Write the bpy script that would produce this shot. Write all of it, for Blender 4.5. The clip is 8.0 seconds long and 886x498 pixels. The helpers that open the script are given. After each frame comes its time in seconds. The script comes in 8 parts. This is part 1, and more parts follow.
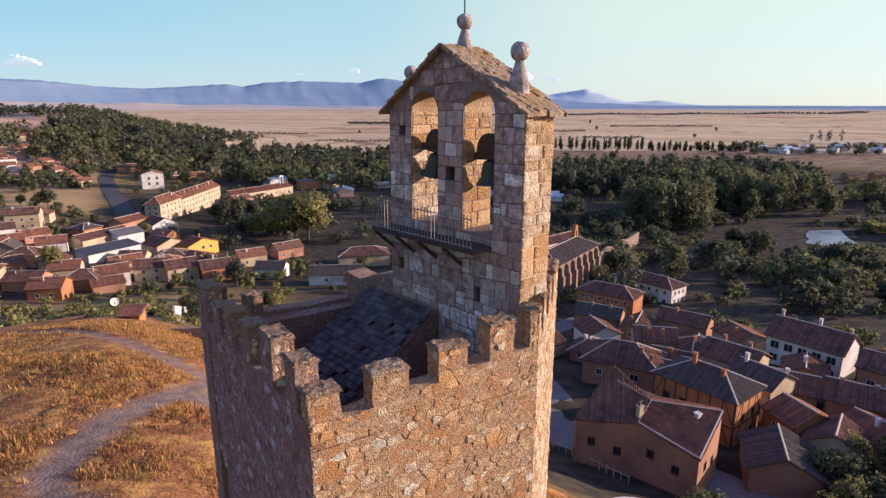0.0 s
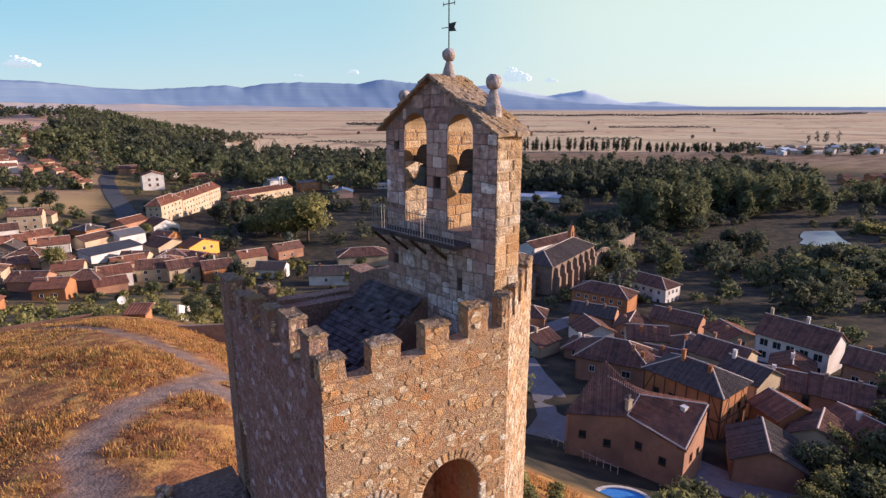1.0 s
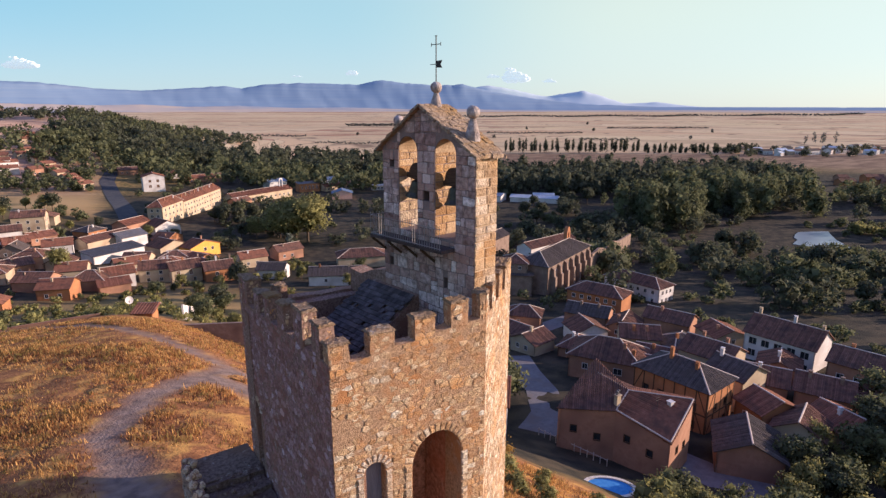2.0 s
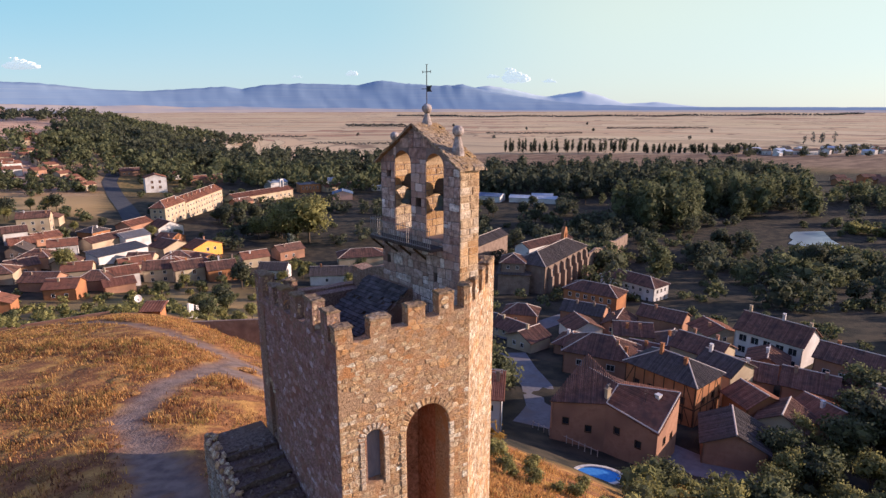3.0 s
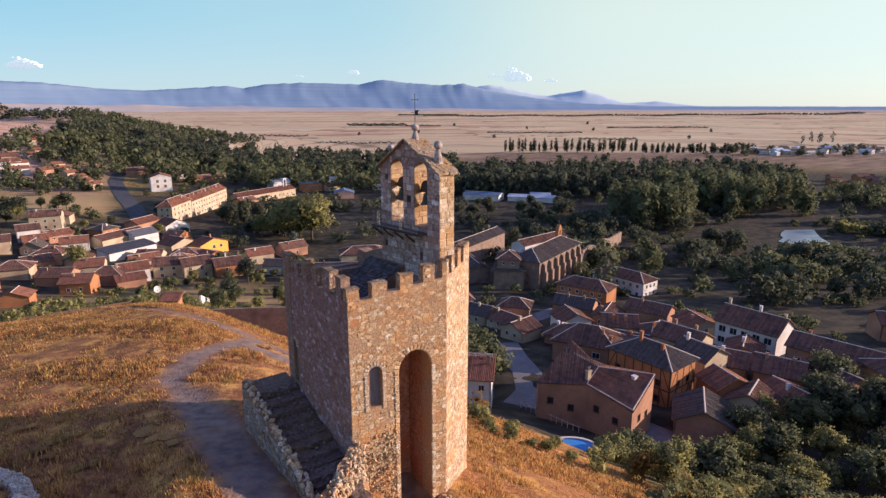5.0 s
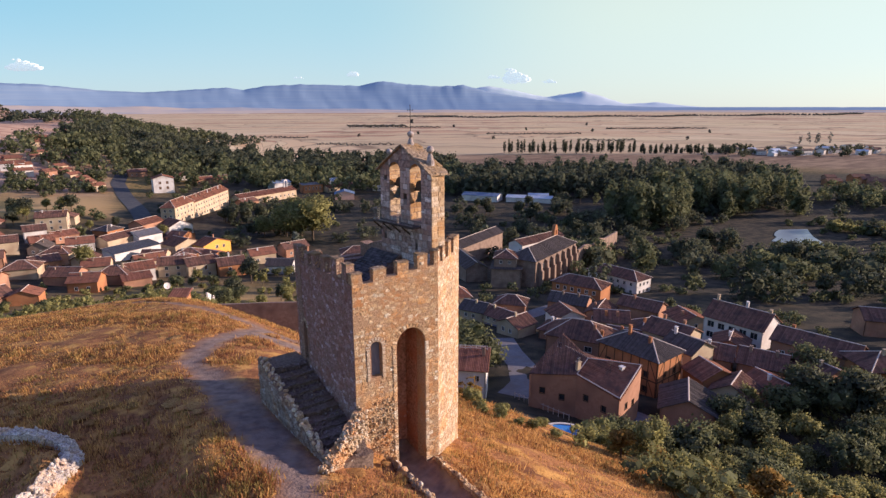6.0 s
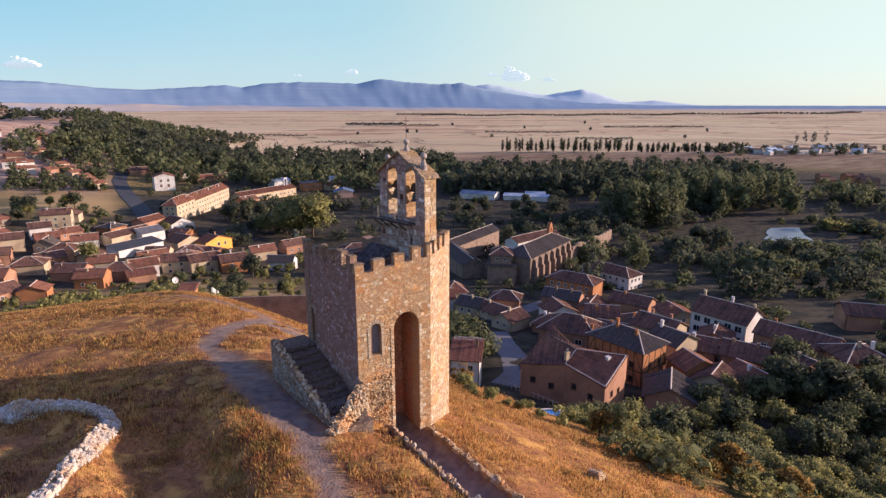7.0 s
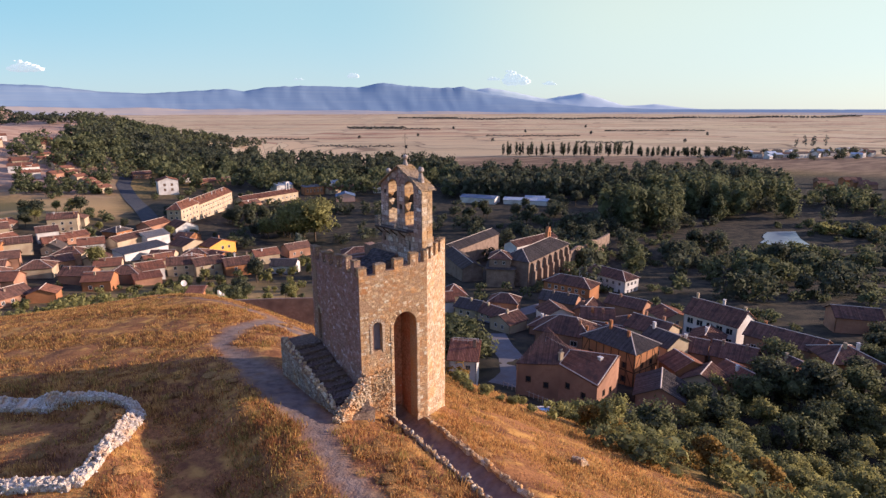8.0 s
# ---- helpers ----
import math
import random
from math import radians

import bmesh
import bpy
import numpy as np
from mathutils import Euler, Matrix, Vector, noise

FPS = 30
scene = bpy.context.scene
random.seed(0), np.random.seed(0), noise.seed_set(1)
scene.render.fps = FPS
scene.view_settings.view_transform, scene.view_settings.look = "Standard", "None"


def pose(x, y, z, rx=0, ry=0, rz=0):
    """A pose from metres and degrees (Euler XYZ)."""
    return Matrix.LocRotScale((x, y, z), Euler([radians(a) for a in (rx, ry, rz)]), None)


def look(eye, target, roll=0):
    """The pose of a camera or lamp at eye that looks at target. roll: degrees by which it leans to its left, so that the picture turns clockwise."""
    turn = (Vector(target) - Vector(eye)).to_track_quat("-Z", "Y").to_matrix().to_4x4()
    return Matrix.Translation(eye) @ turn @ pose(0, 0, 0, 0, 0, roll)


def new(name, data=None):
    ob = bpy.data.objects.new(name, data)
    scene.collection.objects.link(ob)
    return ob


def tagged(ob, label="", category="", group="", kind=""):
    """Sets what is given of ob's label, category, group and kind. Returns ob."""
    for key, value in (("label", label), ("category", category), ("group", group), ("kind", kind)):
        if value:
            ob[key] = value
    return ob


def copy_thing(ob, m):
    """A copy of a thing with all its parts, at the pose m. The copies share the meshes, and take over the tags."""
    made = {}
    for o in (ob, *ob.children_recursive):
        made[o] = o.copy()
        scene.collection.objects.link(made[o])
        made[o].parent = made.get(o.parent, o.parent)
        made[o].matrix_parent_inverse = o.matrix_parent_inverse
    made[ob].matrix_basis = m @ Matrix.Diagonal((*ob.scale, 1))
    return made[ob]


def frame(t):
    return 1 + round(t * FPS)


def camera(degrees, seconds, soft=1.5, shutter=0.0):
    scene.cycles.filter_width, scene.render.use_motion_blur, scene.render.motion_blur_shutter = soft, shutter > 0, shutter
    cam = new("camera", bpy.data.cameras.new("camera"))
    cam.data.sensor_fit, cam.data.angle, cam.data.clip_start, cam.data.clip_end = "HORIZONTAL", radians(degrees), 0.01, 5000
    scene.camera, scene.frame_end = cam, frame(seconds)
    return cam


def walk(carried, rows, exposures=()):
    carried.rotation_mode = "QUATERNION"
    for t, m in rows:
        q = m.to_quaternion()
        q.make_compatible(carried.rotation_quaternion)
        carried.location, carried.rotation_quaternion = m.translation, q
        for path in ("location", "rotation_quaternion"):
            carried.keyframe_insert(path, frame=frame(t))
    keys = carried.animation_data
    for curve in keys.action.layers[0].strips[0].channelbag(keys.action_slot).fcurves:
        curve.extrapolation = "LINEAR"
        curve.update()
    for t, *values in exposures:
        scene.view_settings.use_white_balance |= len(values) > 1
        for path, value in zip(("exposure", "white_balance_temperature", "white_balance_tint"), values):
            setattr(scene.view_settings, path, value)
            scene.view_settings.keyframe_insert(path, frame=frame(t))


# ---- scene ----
cam = camera(75.0, 8.0, soft=1.4)
PATH = [
    (0, (-3.262, -11.224, 18.779), (-2.272, -9.554, 18.298), 0.1),
    (0.5, (-3.873, -12.635, 19.065), (-2.88, -10.967, 18.587), 0.1),
    (1, (-4.523, -14.138, 19.423), (-3.53, -12.469, 18.945), 0.1),
    (1.5, (-5.189, -15.682, 19.889), (-4.194, -14.014, 19.412), 0.1),
    (3, (-7.315, -20.667, 21.245), (-6.32, -18.998, 20.769), -0.0),
    (3.5, (-8.112, -22.491, 21.502), (-7.119, -20.822, 21.024), -0.1),
    (4, (-8.93, -24.391, 21.747), (-7.938, -22.721, 21.27), -0.2),
    (4.5, (-9.834, -26.412, 22.064), (-8.841, -24.742, 21.587), -0.1),
    (5.8, (-12.569, -32.44, 22.957), (-11.58, -30.77, 22.476), 0.1),
    (6, (-13.016, -33.414, 23.026), (-12.024, -31.743, 22.551), -0.1),
    (6.5, (-14.188, -35.935, 23.506), (-13.196, -34.264, 23.033), -0.1),
    (7, (-15.387, -38.504, 24.075), (-14.392, -36.837, 23.593), -0.0),
    (7.5, (-16.398, -40.693, 24.716), (-15.404, -39.024, 24.241), 0.0),
    (8, (-17.184, -42.482, 25.351), (-16.191, -40.81, 24.88), 0.0),
]
walk(cam, [(t, look(eye, target, roll)) for t, eye, target, roll in PATH],
     exposures=[(0, 0.93, 5550, 17), (8, 0.93, 5550, 17)])

# ---- world, sun ----
SUN_AZ, SUN_EL = math.atan2(-0.39, 0.92), radians(12.5)
sun_dir = Vector((math.cos(SUN_AZ) * math.cos(SUN_EL), math.sin(SUN_AZ) * math.cos(SUN_EL), math.sin(SUN_EL)))
HAZE_FAR, HAZE_MID, HAZE_SUN, ZENITH = (2.15, 4.25, 4.45), (3.4, 5.05, 4.6), (6.1, 6.4, 4.3), (1.9, 2.15, 5.2)
world = bpy.data.worlds.new("sky")
scene.world = world
world.use_nodes = True
wn = world.node_tree.nodes
sky = wn.new("ShaderNodeTexSky")
sky.sky_type = "NISHITA"
sky.sun_disc = False
sky.sun_elevation = SUN_EL
sky.sun_rotation = math.pi / 2 - SUN_AZ
sky.altitude = 1000
sky.air_density = 1.0
sky.dust_density = 0.9
sky.ozone_density = 0.7
wl = world.node_tree.links
# evening haze over the clear sky: cyan away from the sun, cream towards it, deeper blue overhead
aim = wn.new("ShaderNodeTexCoord").outputs["Generated"]
toward = wn.new("ShaderNodeVectorMath")
toward.operation = "DOT_PRODUCT"
toward.inputs[1].default_value = (math.cos(SUN_AZ), math.sin(SUN_AZ), 0)
wl.new(aim, toward.inputs[0])
span = wn.new("ShaderNodeMapRange")
span.inputs[1].default_value, span.inputs[2].default_value = -1.0, 1.0
wl.new(toward.outputs["Value"], span.inputs[0])
side = wn.new("ShaderNodeValToRGB")
side.color_ramp.interpolation = "EASE"
side.color_ramp.elements[0].position, side.color_ramp.elements[0].color = 0.20, (*HAZE_FAR, 1)
side.color_ramp.elements[1].position, side.color_ramp.elements[1].color = 0.72, (*HAZE_SUN, 1)
mid = side.color_ramp.elements.new(0.47)
mid.color = (*HAZE_MID, 1)
wl.new(span.outputs[0], side.inputs[0])
upward = wn.new("ShaderNodeSeparateXYZ")
wl.new(aim, upward.inputs[0])
dome = wn.new("ShaderNodeMapRange")
dome.interpolation_type = "SMOOTHSTEP"
dome.inputs[1].default_value, dome.inputs[2].default_value = 0.20, 0.85
wl.new(upward.outputs["Z"], dome.inputs[0])
over = wn.new("ShaderNodeMix")
over.data_type = "RGBA"
over.inputs[7].default_value = (*ZENITH, 1)
wl.new(dome.outputs[0], over.inputs[0])
wl.new(side.outputs[0], over.inputs[6])
# paler veil low over the land
veil = wn.new("ShaderNodeMapRange")
veil.interpolation_type = "SMOOTHSTEP"
veil.inputs[1].default_value, veil.inputs[2].default_value = 0.0, 0.16
veil.inputs[3].default_value, veil.inputs[4].default_value = 0.55, 0.0
wl.new(upward.outputs["Z"], veil.inputs[0])
low_air = wn.new("ShaderNodeMix")
low_air.data_type = "RGBA"
low_air.inputs[7].default_value = (4.4, 4.9, 4.9, 1)
wl.new(veil.outputs[0], low_air.inputs[0])
wl.new(over.outputs[2], low_air.inputs[6])
haze = wn.new("ShaderNodeMix")
haze.data_type = "RGBA"
haze.inputs[0].default_value = 0.72
wl.new(sky.outputs[0], haze.inputs[6])
wl.new(low_air.outputs[2], haze.inputs[7])
wl.new(haze.outputs[2], wn["Background"].inputs[0])
wn["Background"].inputs[1].default_value = 0.080
sun = new("sun", bpy.data.lights.new("sun", "SUN"))
sun.data.energy = 5.0
sun.data.angle = radians(0.6)
sun.data.color = (1.0, 0.735, 0.49)
sun.matrix_world = look(sun_dir * 100, (0, 0, 0))

# ---- materials ----
def mute(c, k=0.07):
    """Takes some of the colour out and leans it slightly towards blue."""
    g = 0.3 * c[0] + 0.6 * c[1] + 0.1 * c[2]
    return tuple(v + (g * w - v) * k for v, w in zip(c, (1.0, 0.98, 1.12)))


def material(name, c1, c2, scale=3.0, rough=0.9, fine=None, bump=0.3, c3=None, big=0.25, per="none", metal=0.0, stretch=(1, 1, 1), vary=0.25, bump_dist=0.05):
    """A two-scale noise material: c1 and c2 mixed by grain, c3 by large stains; per: 'object' or 'island' brightness."""
    c1, c2, c3 = mute(c1), mute(c2), mute(c3) if c3 else None
    m = bpy.data.materials.new(name)
    m.use_nodes = True
    n, l = m.node_tree.nodes, m.node_tree.links
    bsdf = n["Principled BSDF"]
    tc = n.new("ShaderNodeTexCoord")
    mp = n.new("ShaderNodeMapping")
    mp.inputs["Scale"].default_value = stretch
    l.new(tc.outputs["Object"], mp.inputs[0])
    t1 = n.new("ShaderNodeTexNoise")
    t1.inputs["Scale"].default_value = scale
    t1.inputs["Detail"].default_value = 6
    t1.inputs["Roughness"].default_value = 0.65
    l.new(mp.outputs[0], t1.inputs["Vector"])
    r1 = n.new("ShaderNodeValToRGB")
    r1.color_ramp.elements[0].position, r1.color_ramp.elements[1].position = 0.33, 0.67
    r1.color_ramp.elements[0].color = (*c1, 1)
    r1.color_ramp.elements[1].color = (*c2, 1)
    l.new(t1.outputs["Fac"], r1.inputs[0])
    col = r1.outputs[0]
    if c3:
        t2 = n.new("ShaderNodeTexNoise")
        t2.inputs["Scale"].default_value = scale * big
        t2.inputs["Detail"].default_value = 4
        l.new(mp.outputs[0], t2.inputs["Vector"])
        r2 = n.new("ShaderNodeMapRange")
        r2.inputs[1].default_value, r2.inputs[2].default_value = 0.48, 0.68
        l.new(t2.outputs["Fac"], r2.inputs[0])
        mx = n.new("ShaderNodeMix")
        mx.data_type = "RGBA"
        l.new(r2.outputs[0], mx.inputs[0])
        l.new(col, mx.inputs[6])
        mx.inputs[7].default_value = (*c3, 1)
        col = mx.outputs[2]
    if per != "none":
        if per == "object":
            src = n.new("ShaderNodeObjectInfo").outputs["Random"]
        else:
            src = n.new("ShaderNodeNewGeometry").outputs["Random Per Island"]
        mr = n.new("ShaderNodeMapRange")
        mr.inputs[3].default_value, mr.inputs[4].default_value = 1 - vary, 1 + vary
        l.new(src, mr.inputs[0])
        mul = n.new("ShaderNodeMix")
        mul.data_type, mul.blend_type = "RGBA", "MULTIPLY"
        mul.inputs[0].default_value = 1.0
        l.new(col, mul.inputs[6])
        l.new(mr.outputs[0], mul.inputs[7])
        col = mul.outputs[2]
    l.new(col, bsdf.inputs["Base Color"])
    bsdf.inputs["Roughness"].default_value = rough
    bsdf.inputs["Metallic"].default_value = metal
    bsdf.inputs["Specular IOR Level"].default_value = 0.25 if rough < 0.8 else 0.06
    if bump:
        t3 = n.new("ShaderNodeTexNoise")
        t3.inputs["Scale"].default_value = fine or scale * 4
        t3.inputs["Detail"].default_value = 5
        l.new(mp.outputs[0], t3.inputs["Vector"])
        b = n.new("ShaderNodeBump")
        b.inputs["Strength"].default_value = bump
        b.inputs["Distance"].default_value = bump_dist
        l.new(t3.outputs["Fac"], b.inputs["Height"])
        l.new(b.outputs[0], bsdf.inputs["Normal"])
    return m


def tile_material(name, c1, c2, c3, course=0.4):
    """Clay tiles: courses down the slope, each rib of its own tone, patchy ageing."""
    m = material(name, c1, c2, scale=1.6, c3=c3, big=0.3, bump=0, rough=0.92, per="island", vary=0.3)
    n, l = m.node_tree.nodes, m.node_tree.links
    bsdf = n["Principled BSDF"]
    uv = n.new("ShaderNodeUVMap")
    sep = n.new("ShaderNodeSeparateXYZ")
    l.new(uv.outputs[0], sep.inputs[0])
    v = n.new("ShaderNodeMath")
    v.operation = "DIVIDE"
    v.inputs[1].default_value = course
    l.new(sep.outputs[1], v.inputs[0])
    f = n.new("ShaderNodeMath")
    f.operation = "FRACT"
    l.new(v.outputs[0], f.inputs[0])
    b = n.new("ShaderNodeBump")
    b.inputs["Strength"].default_value = 0.8
    b.inputs["Distance"].default_value = 0.05
    l.new(f.outputs[0], b.inputs["Height"])
    l.new(b.outputs[0], bsdf.inputs["Normal"])
    return m


def stone_material(name, palette, per, grain=8.0, fine=30, bump=1.0, stain=(1.02, 0.76, 0.52)):
    """Masonry whose pieces take one of several stone colours each, with grain, dark spots and lichen over them."""
    m = material(name, (0.42, 0.385, 0.36), (1.25, 1.22, 1.18), grain, c3=stain, big=0.09, bump=bump, fine=fine, bump_dist=0.09)
    n, l = m.node_tree.nodes, m.node_tree.links
    bsdf = n["Principled BSDF"]
    place = n.new("ShaderNodeNewGeometry").outputs["Position"]
    for node in n:
        if node.bl_idname == "ShaderNodeTexNoise":
            l.new(place, node.inputs["Vector"])
    old = bsdf.inputs["Base Color"].links[0].from_socket
    src = n.new("ShaderNodeObjectInfo").outputs["Random"] if per == "object" else n.new("ShaderNodeNewGeometry").outputs["Random Per Island"]
    ramp = n.new("ShaderNodeValToRGB")
    ramp.color_ramp.interpolation = "LINEAR"
    el = ramp.color_ramp.elements
    while len(el) < len(palette):
        el.new(0.5)
    for i, c in enumerate(palette):
        el[i].position = i / (len(palette) - 1)
        el[i].color = (*mute(c), 1)
    l.new(src, ramp.inputs[0])
    mul = n.new("ShaderNodeMix")
    mul.data_type, mul.blend_type = "RGBA", "MULTIPLY"
    mul.inputs[0].default_value = 1.0
    l.new(ramp.outputs[0], mul.inputs[6])
    l.new(old, mul.inputs[7])
    # pale lime and lichen patches, then fine dark pitting
    for scale, lo, hi, colour, most in ((2.2, 0.60, 0.70, (0.62, 0.56, 0.49), 0.5), (26.0, 0.56, 0.70, (0.10, 0.07, 0.05), 0.45)):
        t = n.new("ShaderNodeTexNoise")
        t.inputs["Scale"].default_value = scale
        t.inputs["Detail"].default_value = 6
        t.inputs["Roughness"].default_value = 0.7
        l.new(place, t.inputs["Vector"])
        r = n.new("ShaderNodeMapRange")
        r.inputs[1].default_value, r.inputs[2].default_value, r.inputs[4].default_value = lo, hi, most
        l.new(t.outputs["Fac"], r.inputs[0])
        mx = n.new("ShaderNodeMix")
        mx.data_type = "RGBA"
        l.new(r.outputs[0], mx.inputs[0])
        l.new(mul.outputs[2], mx.inputs[6])
        mx.inputs[7].default_value = (*colour, 1)
        mul = mx
    l.new(mul.outputs[2], bsdf.inputs["Base Color"])
    return m


WARM = ((0.33, 0.205, 0.115), (0.62, 0.43, 0.235), (0.50, 0.30, 0.145), (0.66, 0.50, 0.30), (0.42, 0.265, 0.145), (0.58, 0.385, 0.195), (0.72, 0.60, 0.42), (0.46, 0.29, 0.155), (0.64, 0.46, 0.26), (0.56, 0.40, 0.23), (0.80, 0.76, 0.64))
# the left wall's shade is put into these darker, mauve-brown stone tones
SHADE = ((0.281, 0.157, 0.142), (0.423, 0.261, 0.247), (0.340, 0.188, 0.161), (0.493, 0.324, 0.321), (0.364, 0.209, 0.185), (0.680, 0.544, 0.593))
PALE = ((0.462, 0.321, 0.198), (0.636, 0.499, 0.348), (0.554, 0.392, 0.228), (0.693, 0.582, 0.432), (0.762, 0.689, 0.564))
# the gable's face: shade is put into these mauve greys
SHADED_GREY = ((0.307, 0.182, 0.155), (0.574, 0.447, 0.417), (0.404, 0.259, 0.220), (0.685, 0.577, 0.547), (0.465, 0.312, 0.256), (0.611, 0.494, 0.464), (0.880, 0.801, 0.785))
def leaf_material(name, c1, c2):
    """Foliage: diffuse leaves that also let some light through."""
    m = material(name, c1, c2, 0.5, per="island", vary=0.35, bump=0, rough=0.8)
    n, l = m.node_tree.nodes, m.node_tree.links
    bsdf = n["Principled BSDF"]
    bsdf.inputs["Specular IOR Level"].default_value = 0.1
    tr = n.new("ShaderNodeBsdfTranslucent")
    l.new(bsdf.inputs["Base Color"].links[0].from_socket, tr.inputs[0])
    mix = n.new("ShaderNodeMixShader")
    mix.inputs[0].default_value = 0.45
    l.new(bsdf.outputs[0], mix.inputs[1])
    l.new(tr.outputs[0], mix.inputs[2])
    l.new(mix.outputs[0], n["Material Output"].inputs[0])
    return m


rubble_core = stone_material("rubble_mortar", ((0.42, 0.275, 0.165), (0.48, 0.325, 0.20)), "island", 9.0, 26, stain=(1.0, 0.70, 0.44))
# mortar darkened and browned to carry the shade of unlit walls
rubble_shade = stone_material("rubble_mortar_shaded", ((0.31, 0.20, 0.155), (0.35, 0.235, 0.185)), "island", 9.0, 26, stain=(0.85, 0.68, 0.56))
rubble_stone = stone_material("rubble_stone", WARM, "island")
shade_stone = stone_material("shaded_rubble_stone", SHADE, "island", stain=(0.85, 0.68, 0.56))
rubble_piece = stone_material("rubble_piece", WARM, "object")
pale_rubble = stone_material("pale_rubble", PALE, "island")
side_rubble = stone_material("side_rubble", ((0.28, 0.20, 0.16), (0.46, 0.38, 0.33), (0.36, 0.27, 0.22), (0.60, 0.54, 0.50)), "island")
pale_stone = material("pale_stone", (0.52, 0.44, 0.36), (0.70, 0.62, 0.52), 3.0, per="object", vary=0.2, bump=0.6, fine=12)
ashlar_core = material("ashlar_joint", (0.180, 0.126, 0.113), (0.279, 0.211, 0.189), 3.0, c3=(0.144, 0.099, 0.090), bump=0.8, fine=12)
ashlar_piece = stone_material("ashlar_block", SHADED_GREY, "object", 4.0, 16, stain=(0.80, 0.66, 0.58))
# gold copy of the ashlar: the low sun's warmth is put into the colour
sunlit_gold_piece = stone_material("sunlit_gold_block", ((0.36, 0.25, 0.15), (0.52, 0.39, 0.25), (0.43, 0.30, 0.18), (0.64, 0.54, 0.42), (0.40, 0.27, 0.15), (0.56, 0.43, 0.28)), "object", 4.0, 16, stain=(0.95, 0.72, 0.45))
ashlar_rest = material("ashlar_rest", (0.290, 0.189, 0.144), (0.440, 0.317, 0.251), 1.2, per="island", vary=0.36, bump=0.6, fine=7)
jamb_stone = material("jamb_stone", (0.36, 0.25, 0.15), (0.54, 0.40, 0.26), 1.8, c3=(0.30, 0.20, 0.11), bump=0.8, fine=8)
lichen_slab = stone_material("lichen_slab", ((0.27, 0.195, 0.13), (0.42, 0.32, 0.22), (0.36, 0.275, 0.15)), "island", 7.0, 20, stain=(0.95, 0.78, 0.48))
lime_plaster = stone_material("lime_plaster", ((0.50, 0.40, 0.30), (0.62, 0.53, 0.43), (0.56, 0.46, 0.36)), "object", 6.0, 20, stain=(0.95, 0.8, 0.62))
iron = material("dark_iron", (0.035, 0.033, 0.035), (0.07, 0.06, 0.055), 6.0, rough=0.6, bump=0.1, metal=0.6)
rail_iron = material("weathered_rail", (0.20, 0.18, 0.17), (0.33, 0.30, 0.28), 6.0, rough=0.6, bump=0.1, metal=0.3)
timber = material("old_timber", (0.055, 0.035, 0.025), (0.11, 0.07, 0.045), 3.0, stretch=(1, 1, 6), bump=0.4)
bronze = material("bell_bronze", (0.05, 0.045, 0.035), (0.09, 0.08, 0.06), 5.0, rough=0.5, metal=0.7, bump=0.1)
# bounced sunlight is put into the reddish colour of the passage plaster
bounce_red_plaster = stone_material("bounce_red_plaster", ((0.46, 0.215, 0.135), (0.52, 0.255, 0.165)), "island", 5.0, 16, stain=(0.95, 0.62, 0.45))
stair_stone = stone_material("stair_stone", ((0.13, 0.092, 0.078), (0.20, 0.15, 0.125), (0.16, 0.112, 0.092)), "object", 6.0, 18, stain=(0.85, 0.7, 0.55))
stair_rubble = stone_material("stair_rubble", ((0.14, 0.10, 0.085), (0.24, 0.18, 0.155), (0.18, 0.13, 0.105)), "island", 6.0, 18, stain=(0.85, 0.7, 0.55))
deck_slate = material("deck_slate", (0.051, 0.044, 0.047), (0.113, 0.091, 0.092), 3.0, c3=(0.085, 0.064, 0.058), bump=0.6, per="island", vary=0.35)
finial_stone = material("finial_stone", (0.17, 0.13, 0.115), (0.50, 0.43, 0.40), 5.0, c3=(0.25, 0.18, 0.12), bump=0.9, fine=14)
board_grey = material("weathered_board", (0.138, 0.129, 0.162), (0.198, 0.187, 0.228), 4.0, c3=(0.121, 0.105, 0.114), bump=0.4, stretch=(1, 1, 0.3))
slate_grey = material("slate_grey", (0.10, 0.10, 0.11), (0.19, 0.18, 0.19), 2.0, c3=(0.15, 0.13, 0.12), bump=0.4, per="object", vary=0.3)
old_tiles = tile_material("old_roof_tiles", (0.125, 0.062, 0.046), (0.215, 0.112, 0.080), (0.090, 0.056, 0.048))
red_tiles = tile_material("red_roof_tiles", (0.18, 0.070, 0.044), (0.28, 0.122, 0.074), (0.13, 0.066, 0.048))
grey_tiles = tile_material("grey_roof_tiles", (0.065, 0.054, 0.052), (0.125, 0.10, 0.092), (0.09, 0.070, 0.060))
ridge_tile = material("ridge_tile", (0.42, 0.33, 0.27), (0.58, 0.48, 0.40), 4.0, bump=0.4)
plaster_cream = material("plaster_cream", (0.386, 0.294, 0.193), (0.478, 0.377, 0.258), 0.8, c3=(0.322, 0.230, 0.152), bump=0.2, fine=8)
plaster_white = material("plaster_white", (0.52, 0.48, 0.47), (0.66, 0.62, 0.60), 0.8, c3=(0.44, 0.39, 0.37), bump=0.15, fine=8)
plaster_ochre = material("plaster_ochre", (0.62, 0.30, 0.035), (0.74, 0.38, 0.06), 0.8, bump=0.15, fine=8)
plaster_orange = material("plaster_orange", (0.318, 0.130, 0.052), (0.413, 0.181, 0.076), 0.8, c3=(0.258, 0.113, 0.055), bump=0.2, fine=8)
